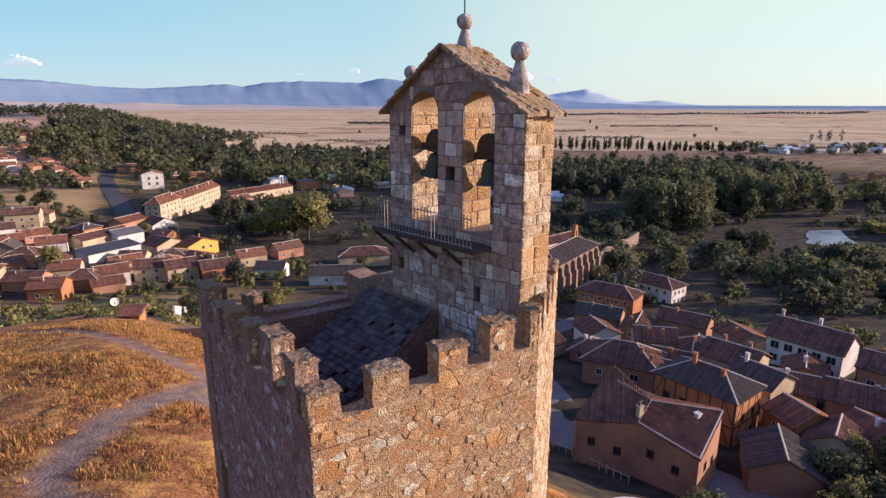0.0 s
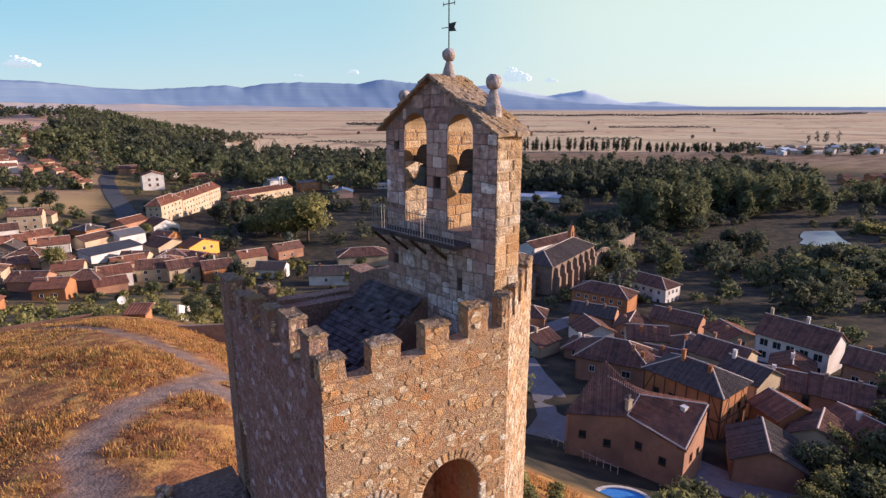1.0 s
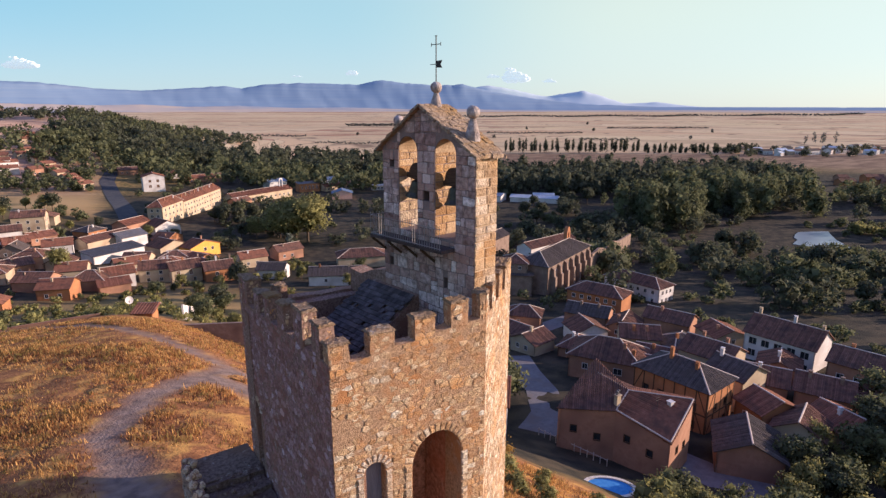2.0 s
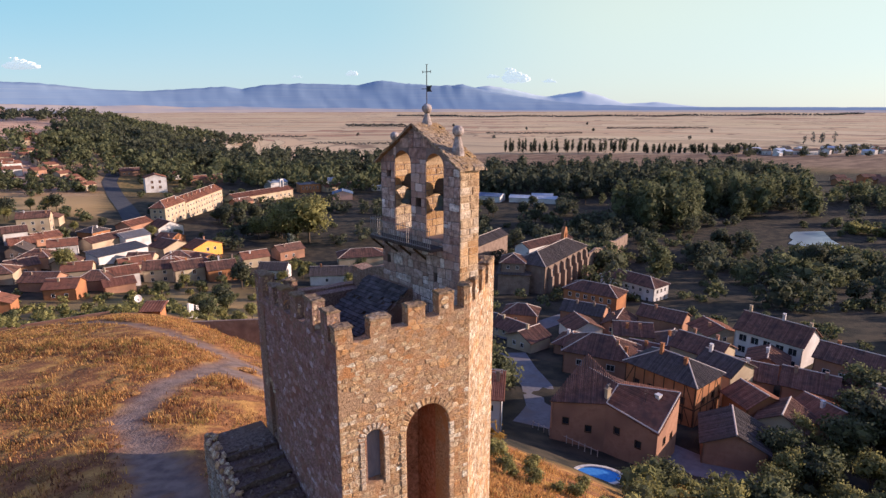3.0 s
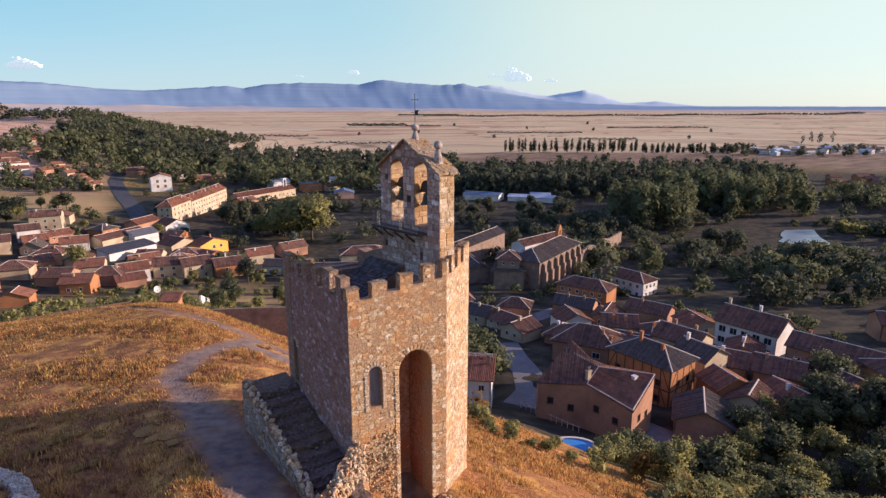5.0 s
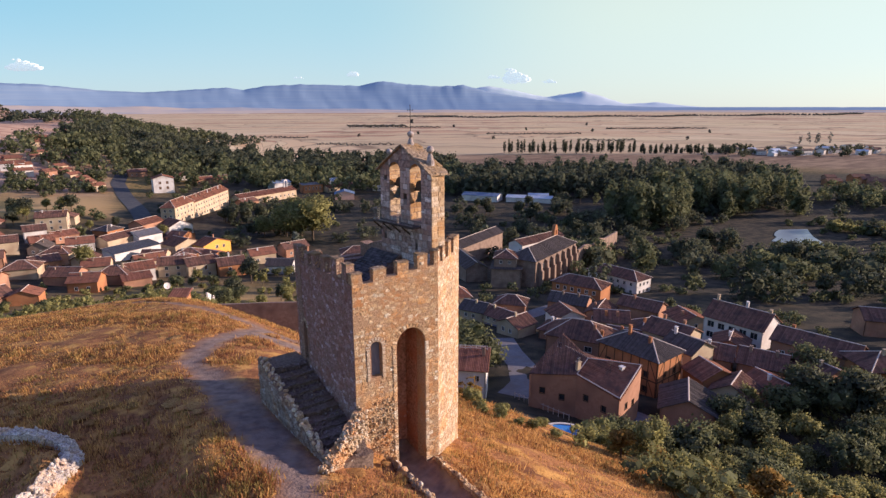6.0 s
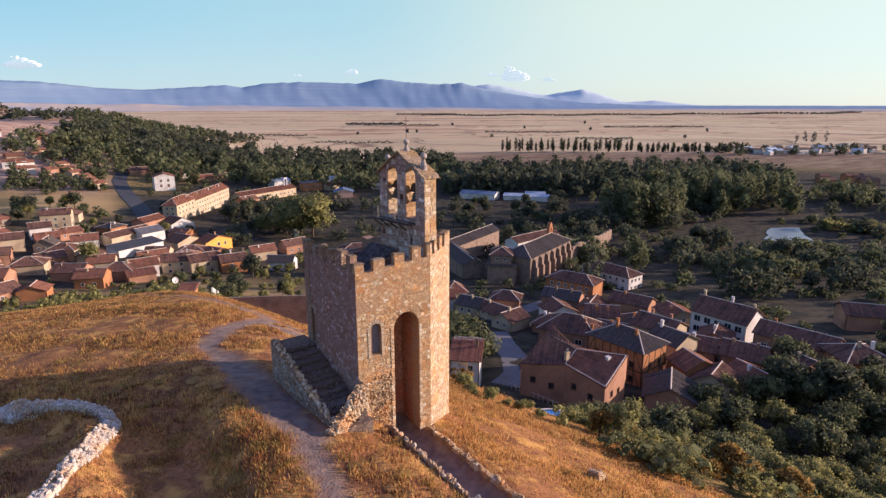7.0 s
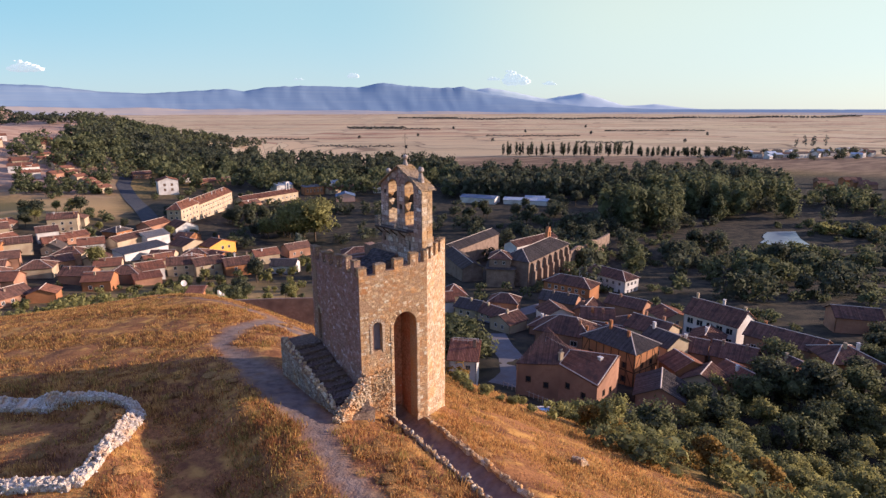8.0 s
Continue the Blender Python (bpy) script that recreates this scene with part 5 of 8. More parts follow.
house(23.4, 490.0, 0.0, 16.0, 14.0, 11.6, 2.6, "cross", plaster_white, red_tiles, "tall white house with a red roof", grid_wins("f", 16, 2, 2, 1.8, 2.2, 3.0, 4.2, 2.4))
house(22.6, 336.2, 59.6, 27.0, 8.5, 10.2, 3.4, "hip", plaster_cream, red_tiles, "pinkish cream end block of the terrace with a red hip roof", grid_wins("f", 27, 3, 5, 1.3, 1.4, 0.9, 3.2, 1.4) + grid_wins("l", 8.5, 3, 2, 1.3, 1.4, 0.9, 3.2, 1.0), [(9, 2.5, 1.4), (20, 2.5, 1.4)], name="terrace", category="terrace")
house(36.4, 359.8, 59.6, 61.0, 11.0, 10.6, 3.2, "gable", plaster_cream, red_tiles, "long cream terrace of flats with a red roof and many chimneys", grid_wins("f", 61, 3, 14, 1.3, 1.4, 1.0, 3.2, 1.0), [(5 + 6.4 * i, 3.2, 1.8) for i in range(9)], name="terrace", category="terrace")
house(75.7, 411.8, 29.5, 58.3, 12.0, 5.5, 2.6, "gable", plaster_cream, red_tiles, "long low cream building with a red tiled roof", grid_wins("f", 58, 1, 12, 1.4, 1.4, 1.6, 3, 2))
house(137.5, 457.5, 0.7, 17.9, 10.0, 7.0, 0.6, "shed", plaster_orange, slate_grey, "flat-roofed orange brick building", grid_wins("f", 17.9, 1, 5, 1.2, 2.6, 2.6, 3, 1))
house(158.7, 453.2, 15.0, 46.3, 10.0, 4.2, 2.0, "gable", plaster_cream, red_tiles, "long building with a red roof", grid_wins("f", 46, 1, 9, 1.8, 1.6, 1.2, 3, 1))
house(149.2, 411.3, -20.0, 15.5, 14.0, 4.6, 2.4, "cross", plaster_pink, sheet_blue, "pink shed with a blue roof", [])
house(197.6, 442.4, -11.1, 13.4, 6.0, 4.0, 0.6, "shed", plaster_white, sheet_white, "low white building with dark windows", grid_wins("f", 13.4, 1, 4, 1.6, 1.2, 1.4, 3, 0.6))
house(120.0, 485.0, 10.0, 16.0, 14.0, 6.0, 1.8, "gable", plaster_white, sheet_white, "shed with a white metal roof", [])
house(168.0, 490.0, 10.0, 18.0, 14.0, 5.0, 1.8, "gable", plaster_white, sheet_white, "shed with a white metal roof", [])
house(44.3, 214.4, -33.6, 11.3, 8.0, 4.2, 2.2, "gable", plaster_white, grey_tiles, "dark-roofed house with a white gable", [])
house(58.3, 190.2, -24.8, 19.6, 9.0, 4.6, 2.4, "gable", plaster_white, grey_tiles, "dark-roofed house with white gable ends", [("f", 6, 2, 1, 1.2)], [(4, 4, 1.2), (15, 4, 1.2)])
house(81.5, 220.3, -16.9, 22.2, 12.0, 5.0, 2.6, "hip", plaster_cream, old_tiles, "broad house with a brown hip roof", [])
house(238.2, 359.6, -54.0, 30.0, 14.0, 4.5, 1.6, "gable", plaster_white, sheet_blue, "long shed with a blue metal roof", [])
house(263.8, 334.2, -47.0, 36.0, 13.0, 3.6, 1.4, "gable", plaster_white, sheet_white, "long shed with a pale metal roof", [])
house(283.0, 330.0, -40.0, 16.0, 9.0, 4.0, 1.4, "gable", plaster_white, sheet_white, "shed with a pale metal roof", [])

# terraces on the hill across the valley, and the farther villages
RIB[0] = 0.0
hr = random.Random(9)
for i in range(9):
    house(-62 + i * 5.5 + hr.uniform(-1, 1), 640 - i * 17, 40, 11, 9, 4.4, 2.2, "gable", plaster_cream, red_tiles, "terraced cream house with a red roof on the hillside", grid_wins("f", 11, 1, 2, 1.2, 1.3, 1.4), group="hillside terraces", ridge=False)
for i in range(16):
    x, y = -112 + hr.uniform(0, 62), 560 + hr.uniform(0, 170)
    house(x, y, 20 + hr.uniform(-25, 25), hr.uniform(9, 15), 9, hr.uniform(4, 6), 2.2, "gable", hr.choice([plaster_cream, plaster_brown, plaster_white]), red_tiles, "hillside house with a red tiled roof", grid_wins("f", 9, 1, 2, 1.2, 1.3, 1.4), group="hillside houses", ridge=False)
for i in range(30):
    r, a = 490 + hr.uniform(0, 260), 850 + hr.uniform(0, 120)
    house(0.859 * r + 0.511 * a, -0.511 * r + 0.859 * a, hr.uniform(-60, 10), hr.uniform(10, 24), hr.uniform(9, 14), hr.uniform(4, 7), 2.2, "gable", hr.choice([plaster_white, plaster_white, plaster_cream]), hr.choice([grey_tiles, old_tiles, sheet_white]), "pale house of a far village in the fields", grid_wins("f", 10, 1, 2, 1.4, 1.4, 1.4), group="far village", ridge=False)
for i in range(12):
    r, a = 370 + hr.uniform(0, 150), 505 + hr.uniform(0, 60)
    house(0.859 * r + 0.511 * a, -0.511 * r + 0.859 * a, hr.uniform(-70, -10), hr.uniform(10, 18), 9, hr.uniform(4, 6), 2.4, "gable", hr.choice([plaster_orange, plaster_brown, plaster_white]), old_tiles, "house with a tiled roof behind the riverside trees", [], group="riverside houses", ridge=False)
for x, y, a, w, mt in ((62, 246, 12, 13, plaster_brown), (-4, 238, 10, 12, plaster_cream), (-24, 232, -10, 10, plaster_cream), (-62, 246, 0, 12, plaster_brown), (-60, 214, -20, 12, plaster_brown), (44, 240, 5, 12, plaster_cream), (-30, 275, 0, 11, plaster_white), (74, 395, 30, 14, plaster_brown), (-70, 300, 10, 12, plaster_cream), (48, 560, 5, 18, plaster_white), (10, 575, 5, 16, plaster_brown), (62, 535, 10, 30, plaster_brown), (-28, 205, -20, 10, plaster_orange)):
    house(x, y, a, w, 9.0, 4.4, 2.4, "gable", mt, hr.choice([old_tiles, red_tiles]), "low town house with an old clay-tiled roof", [("f", 2.5, 1.4, 1.0, 1.2), ("f", 6.5, 1.4, 1.0, 1.2)], [(4, 3, 1.1)])
# low roofs between the larger houses below the hill
RIB[0] = 0.32
for _ in range(200):
    x, y = hr.uniform(80, 128), hr.uniform(22, 108)
    if free(x, y, 4.6):
        a, w, d = hr.choice((-85, -75, -60, -15)) + hr.uniform(-6, 6), hr.uniform(7, 11), hr.uniform(7, 9)
        o = pose(0, 0, 0, 0, 0, a) @ Vector((-w / 2, -d / 2, 0))
        house(x + o.x, y + o.y, a, w, d, hr.uniform(2.6, 3.5), hr.uniform(1.6, 2.1), hr.choice(("gable", "gable", "cross", "hip")), hr.choice((plaster_cream, plaster_brown, plaster_brown, plaster_orange)), hr.choice((old_tiles, old_tiles, grey_tiles, red_tiles)), "low house with an old clay-tiled roof below the hill", [("f", 2.0, 1.4, 0.9, 1.1), ("f", 4.6, 1.4, 0.9, 1.1)], [(hr.uniform(2, 5), 3.0, 1.1)])
# low roofs that fill the gaps of the older quarter
RIB[0] = 0.5
for _ in range(260):
    x, y = hr.uniform(-78, 30), hr.uniform(192, 338)
    if free(x, y, 5.6) and not (x > -30 and y > 318) and not (x > -42 and y < 226):
        a, w, d = hr.choice((-20, -8, 10, 28, 40)) + hr.uniform(-6, 6), hr.uniform(8, 13), hr.uniform(7.5, 10)
        o = pose(0, 0, 0, 0, 0, a) @ Vector((-w / 2, -d / 2, 0))
        house(x + o.x, y + o.y, a, w, d, hr.uniform(2.8, 3.8), hr.uniform(1.9, 2.6), hr.choice(("gable", "gable", "hip", "cross")), hr.choice((plaster_cream, plaster_brown, plaster_brown, plaster_orange, house_stone)), hr.choice((old_tiles, old_tiles, red_tiles, grey_tiles)), "low old town house with a weathered clay-tiled roof", [("f", 2.0, 1.2, 0.9, 1.1), ("f", 5.0, 1.2, 0.9, 1.1)], [(hr.uniform(2, 6), 3.0, 1.0)])
# small white bell arch by the long building
bf = base("bell_arch", pose(118.0, 441.0, -48.0, 0, 0, 29), "tall white arched bell frame beside a long building", "bell arch")
bm = bmesh.new()
wall_mesh(bm, [(-1.8, 0), (1.8, 0), (1.8, 13.0), (1.2, 14.0), (-1.2, 14.0), (-1.8, 13.0)], [arch_hole(-1.2, 1.2, 2.0, 13.2, 8)], 0.8)
part("frame", bm, plaster_white, bf)


def free_wall(name, p, q, tall, mat, label, thick=0.4, drop=3.0):
    """A straight garden wall that follows the ground from p to q."""
    L = math.dist(p, q)
    k = max(2, int(L / 4))
    zs = [ground_z(p[0] + (q[0] - p[0]) * i / k, p[1] + (q[1] - p[1]) * i / k) for i in range(k + 1)]
    bm = bmesh.new()
    wall_mesh(bm, [(0, min(zs) - drop), (L, min(zs) - drop)] + [(L * i / k, zs[i] + tall) for i in range(k, -1, -1)], [], thick)
    w = part(name, bm, mat)
    w.matrix_world = along(p, q)
    return tagged(w, label, "wall")


bm = bmesh.new()
wall_mesh(bm, [(0, -26), (38, -26), (38, -12.9), (30, -12.7), (22, -12.75), (14, -12.6), (6, -12.65), (0, -12.6)], [], 0.5)
gw = part("garden_wall", bm, house_stone)
gw.matrix_world = along((-1.0, 78.0), (33.5, 62.0))
tagged(gw, "long dark brown rubble garden wall below the hilltop", "wall")
free_wall("garden_wall", (-40, 112), (-8, 104), 0.7, plaster_brown, "low dark garden wall below the hilltop")
free_wall("white_wall", (7, 118), (11.5, 138), 3.6, plaster_white, "sunlit white garden wall")
house(-3.5, 93.5, -28, 3.2, 2.6, 1.2, 0.7, "shed", plaster_orange, red_tiles, "small shed with an orange roof", [])
house(-70, 200, -15, 16, 9, 4.0, 2.2, "gable", plaster_orange, red_tiles, "low orange house with a red tiled roof", [])
house(-44, 192, -12, 9, 7, 3.4, 1.8, "cross", plaster_orange, red_tiles, "orange gabled outbuilding with red roof", [])
dish = base("satellite_dish", pose(-3.8, 94.0, ground_z(-3.8, 94) + 2.6), "white satellite dish on a short pole", "satellite dish")
bm = bmesh.new()
lathe(bm, [(0.05, -0.28), (0.45, -0.18), (0.7, 0.0), (0.68, 0.03), (0.4, -0.12), (0.05, -0.2)], 14)
d = part("reflector", bm, plaster_white, dish)
d.matrix_local = pose(0, 0, 0.3, 70, 0, 20)
bm = bmesh.new()
rod(bm, (0, 0, -3.2), (0, 0, 0.2), 0.05)
part("pole", bm, iron, dish)

# ---- trees ----
def leaf_cloud(centres, radii, count, size, seed, squash=1.0):
    """Many small leaf clumps scattered through lumpy masses, as one vertex array of quads."""
    rng = np.random.default_rng(seed)
    out, nrm = [], []
    total = sum(r ** 2 for r in radii)
    for c, r in zip(centres, radii):
        n = max(6, int(count * r * r / total))
        d = rng.normal(size=(n, 3))
        d /= np.linalg.norm(d, axis=1)[:, None]
        k = r * (0.62 + 0.50 * rng.random(n))
        p = np.array(c) + d * k[:, None] * (1, 1, squash)
        a = rng.normal(size=(n, 3)) + d * 0.9
        a /= np.linalg.norm(a, axis=1)[:, None]
        b = np.cross(a, rng.normal(size=(n, 3)))
        b /= np.linalg.norm(b, axis=1)[:, None]
        e = np.cross(a, b)
        s = size * (0.6 + 0.8 * rng.random(n))[:, None]
        out.append(np.stack([p - b * s, p - e * s * 0.6, p + b * s, p + e * s * 0.6], 1))
        nv = d * 0.8 + rng.normal(scale=0.22, size=d.shape) + (0, 0, 0.15)
        nrm.append(np.repeat(nv / np.linalg.norm(nv, axis=1)[:, None], 4, 0))
    return np.concatenate(out).reshape(-1, 3), np.concatenate(nrm)


def inner_leaves(centres, radii, seed, squash=1.0, count=7):
    """A few broad sprays deep in each clump, so that the crown is dense without being closed."""
    rng = np.random.default_rng(seed)
    out, nrm = [], []
    for c, r in zip(centres, radii):
        d = rng.normal(size=(count, 3))
        d /= np.linalg.norm(d, axis=1)[:, None]
        p = np.array(c) + d * (r * 0.52) * (1, 1, squash)
        b = np.cross(d, rng.normal(size=(count, 3)))
        b /= np.linalg.norm(b, axis=1)[:, None]
        e = np.cross(d, b)
        s = r * rng.uniform(0.34, 0.5, (count, 1))
        out.append(np.stack([p - b * s, p - e * s, p + b * s, p + e * s], 1).reshape(-1, 3))
        nrm.append(np.repeat(d, 4, 0))
    return np.concatenate(out), np.concatenate(nrm)


def quad_mesh(name, verts, mat, normals=None):
    me = bpy.data.meshes.new(name)
    n = len(verts)
    me.vertices.add(n)
    me.vertices.foreach_set("co", verts.astype(np.float32).reshape(-1))
    me.loops.add(n)
    me.loops.foreach_set("vertex_index", np.arange(n, dtype=np.int32))
    me.polygons.add(n // 4)
    me.polygons.foreach_set("loop_start", np.arange(0, n, 4, dtype=np.int32))
    me.update(calc_edges=True)
    if normals is not None:
        me.polygons.foreach_set("use_smooth", np.ones(n // 4, bool))
        me.normals_split_custom_set_from_vertices(normals.tolist())
    me.materials.append(mat)
    return me


def tree(name, height_m, spread, mat, label, seed, lobes=9, leaves=1500, size=0.28, bare=0.3, shape="round"):
    """A broadleaf tree: tapered trunk with limbs under a crown of many clumps. Stands at the origin until copied."""
    rnd = random.Random(seed)
    t = base(name, pose(0, 0, 0), label, "tree", "trees")
    bm = bmesh.new()
    top = height_m * (bare + 0.25)
    rod(bm, (0, 0, -0.8), (0.1, 0.05, height_m * bare), height_m * 0.03, 8, height_m * 0.02)
    cents, rads = [], []
    for i in range(lobes):
        a = i * 2.4 + rnd.uniform(-0.4, 0.4)
        f = rnd.uniform(0.15, 1.0)
        if shape == "tall":
            z = height_m * (bare * 0.6 + (0.93 - bare * 0.6) * i / lobes)
            rr = spread * (0.55 + 0.5 * math.sin(math.pi * min(1, 0.25 + 0.75 * i / lobes)))
            c = (math.cos(a) * spread * 0.25, math.sin(a) * spread * 0.25, z)
            r = rr * 0.8
        else:
            z = height_m * (bare + (1 - bare) * (0.18 + 0.62 * rnd.random()))
            reach = spread * 0.62 * f * math.sqrt(max(0.1, 1 - ((z / height_m - 0.6) / 0.5) ** 2))
            c = (math.cos(a) * reach, math.sin(a) * reach, z)
            r = spread * rnd.uniform(0.36, 0.56)
        cents.append(c)
        rads.append(r)
        rod(bm, (0.1, 0.05, height_m * bare * rnd.uniform(0.7, 1.0)), (c[0] * 0.85, c[1] * 0.85, c[2]), height_m * 0.011, 5, height_m * 0.003)
    part("trunk", bm, bark, t)
    shell, heart = leaf_cloud(cents, rads, leaves, size, seed, 0.85), inner_leaves(cents, rads, seed, 0.85)
    crown = new("crown", quad_mesh("crown", np.concatenate([shell[0], heart[0]]), mat, np.concatenate([shell[1], heart[1]])))
    crown.parent = t
    return t


def plant(proto, x, y, s=1.0, rz=None, sink=0.0):
    t = copy_thing(proto, pose(x, y, ground_z(x, y) - sink, 0, 0, rz if rz is not None else (x * 37 + y * 91) % 360))
    t.scale = (s, s, s * (0.92 + 0.16 * ((x * 7.3 + y * 3.1) % 1)))
    return t


protos = []
def proto(*a, **k):
    t = tree(*a, **k)
    protos.append(t)
    return t


T_DARK = proto("broadleaf_tree", 9, 3.8, leaf_dark, "dark green broadleaf tree with an uneven crown", 1, lobes=12, leaves=950, size=0.42)
T_MID = proto("broadleaf_tree", 8, 3.6, leaf_mid, "mid-green broadleaf tree with a lumpy crown", 2, lobes=13, leaves=1700, size=0.24)
T_OLIVE = proto("broadleaf_tree", 7, 3.2, leaf_olive, "olive-green tree with sunlit yellowish leaves", 3, lobes=12, leaves=1700, size=0.21)
T_AUT = proto("broadleaf_tree", 6, 2.2, leaf_autumn, "tree with orange-brown autumn leaves", 4, lobes=8, leaves=1500, size=0.24)
T_BUSH = proto("shrub", 3.2, 2.4, leaf_mid, "bushy green garden shrub", 5, lobes=8, leaves=1100, size=0.14, bare=0.05)
T_DRYBUSH = proto("shrub", 2.2, 1.9, leaf_olive, "yellowish dry shrub on the slope", 6, lobes=7, leaves=1000, size=0.12, bare=0.05)
T_BIG = proto("broadleaf_tree", 15, 8.0, leaf_olive, "large rounded olive-green tree in the meadow", 8, lobes=20, leaves=5000, size=0.40)
T_SILVER = proto("conifer_tree", 10, 2.2, leaf_silver, "slender silvery blue-green tree", 9, lobes=8, leaves=1200, size=0.3, bare=0.08, shape="tall")

GARDEN_TREES = [(76, 14, 1.0), (82, 10, 0.9), (88, 16, 1.15), (95, 12, 1.2), (72, 8, 0.9), (100, 20, 1.1), (106, 12, 1.2), (90, 4, 1.0), (80, 2, 1.1), (112, 24, 1.2), (98, 2, 1.0), (68, 16, 0.85), (86, 22, 0.9), (110, 6, 1.1)]
def opening(x, y):
    """The clear strip that runs down from the hilltop over the pool to the lane."""
    u, v = (x - 29) * 0.70 + (y - 15) * 0.713, -(x - 29) * 0.713 + (y - 15) * 0.70
    return -6 < u < 36 and abs(v) < 6.0


lane = lambda x, y: 330 < y < 620 and abs(x - 4) < 12 or (x < -4 and 370 < y < 470 and x > -80)
rng = random.Random(21)
# garden slope under the hill
def thicket(n, xr, yr, kinds, s0, s1, keep=lambda x, y: True):
    done = 0
    while done < n:
        x, y = rng.uniform(*xr), rng.uniform(*yr)
        if keep(x, y) and free(x, y) and not opening(x, y):
            plant(rng.choice(kinds), x, y, rng.uniform(s0, s1))
        done += 1


clear = lambda x, y: not (48 < x < 72 and 22 < y < 52) and not (70 < x < 130 and 25 < y < 85)
thicket(90, (30, 75), (-45, 24), [T_MID, T_MID, T_OLIVE, T_OLIVE, T_OLIVE, T_BUSH], 0.5, 0.95, lambda x, y: x > 30 - 0.35 * (y + 5) and clear(x, y))
thicket(14, (30, 60), (-40, 10), [T_AUT, T_DRYBUSH], 0.6, 0.9, lambda x, y: x > 32 - 0.35 * (y + 5))
thicket(70, (75, 170), (-60, 28), [T_DARK, T_MID, T_MID, T_BUSH], 0.7, 1.2, lambda x, y: clear(x, y))
for x, y, s in ((24, 16, 1.0), (27, 19, 1.2), (30, 22, 1.2), (33, 24, 1.0), (29, 14, 1.0), (34, 18, 1.1), (37, 14, 1.0), (22, 19, 0.9), (40, 22, 1.1), (38, 27, 1.0), (42, 16, 1.0)):
    if opening(x, y):
        if x + y < 49:
            plant(T_DRYBUSH, x, y, 0.55)
    else:
        plant(T_DRYBUSH if s < 1.05 else T_BUSH, x, y, s)
for x, y, s in ((20.5, 14.5, 0.5), (22.0, 13.0, 0.6), (23.5, 11.6, 0.45), (25.0, 10.8, 0.6), (21.5, 16.5, 0.6), (26.5, 9.0, 0.5)):
    plant(T_DRYBUSH, x, y, s)
for x, y, s in ((47, 62, 1.5), (52, 67, 1.65), (53, 61, 1.45), (58, 76, 1.2), (50, 74, 1.2), (62, 84, 1.1), (55, 71, 1.3)):
    plant(T_MID, x, y, s)
for x, y, s in GARDEN_TREES:
    plant(T_OLIVE if s < 0.95 else T_MID, x, y, s)
# gardens on the far foot of the hill
for x, y, s in ((14, 82, 1.3), (18, 80, 1.5), (22, 79, 1.4), (26, 76, 1.5), (20, 86, 1.4), (29, 74, 1.4)):
    plant(T_BUSH if s < 1.45 else T_OLIVE, x, y, s if s < 1.45 else 0.7)
thicket(46, (15, 95), (120, 235), [T_MID, T_BUSH, T_OLIVE, T_BUSH, T_DARK], 0.5, 0.9)
thicket(34, (-45, 40), (120, 208), [T_MID, T_BUSH, T_OLIVE, T_DRYBUSH, T_BUSH], 0.5, 0.9)
for x, y, s, p in ((-22, 240, 1.6, T_OLIVE), (34, 196, 1.1, T_DARK), (72, 262, 1.0, T_SILVER), (76, 282, 1.50, T_BIG), (86, 277, 1.70, T_BIG), (84, 292, 1.55, T_BIG), (64, 296, 0.80, T_BIG), (60, 205, 0.8, T_OLIVE), (70, 178, 0.8, T_OLIVE)):
    plant(p, x, y, s)
thicket(30, (50, 84), (290, 380), [T_DARK, T_DARK, T_MID], 0.7, 1.2)
thicket(60, (150, 330), (60, 330), [T_DARK, T_DARK, T_MID, T_BUSH], 0.8, 1.4, lambda x, y: not (115 < x < 215 and 110 < y < 230) and not (270 < x < 350 and 105 < y < 185))
thicket(26, (-60, 20), (310, 420), [T_DARK, T_MID, T_OLIVE], 0.7, 1.2, lambda x, y: not lane(x, y))
thicket(34, (-70, 45), (226, 345), [T_MID, T_OLIVE, T_BUSH], 0.6, 1.1)
for t in protos:
    for o in (*t.children_recursive, t):
        bpy.data.objects.remove(o)


# ---- far woods ----
def woods(name, sites, mat, label, seed, clumps=70, lobes=5, form="round"):
    """Many trees as one mass; sites of (x, y, height, spread). Crowns of several uneven lobes, round or tall."""
    rg = np.random.default_rng(seed)
    cl = []
    for x, y, hh, sp in sites:
        z = ground_z(x, y)
        cs, rs = [], []
        a0 = rg.uniform(0, 6)
        for i in range(lobes):
            f = (i + 0.5) / lobes
            a = a0 + i * 2.4
            if form == "tall":
                out, r = sp * 0.30, sp * (0.50 + 0.42 * math.sin(math.pi * min(1, 0.22 + 0.78 * f)))
            else:
                out, r = sp * 0.62 * math.sqrt(max(0.05, 1 - (2 * f - 0.8) ** 2 / 1.6)), sp * rg.uniform(0.46, 0.66)
            cs.append((x + math.cos(a) * out, y + math.sin(a) * out, z + hh * (0.20 + 0.66 * f)))
            rs.append(r)
        far = math.hypot(x, y)
        sq = min(1.7, max(0.75, hh / sp * 0.36))
        cl.append(leaf_cloud(cs, rs, int(clumps * (2.6 if far < 130 else 1.35)), (0.075 if far < 130 else 0.24) + 0.0008 * far, int(rg.integers(1 << 30)), sq))
        cl.append(inner_leaves(cs, rs, int(rg.integers(1 << 30)), sq))
    return tagged(new(name, quad_mesh(name, np.concatenate([c[0] for c in cl]), mat, np.concatenate([c[1] for c in cl]))), label, "woods", kind="stuff")


def va(r, a):
    """From right and ahead of the hill to the world."""
    return 0.859 * r + 0.511 * a, -0.511 * r + 0.859 * a


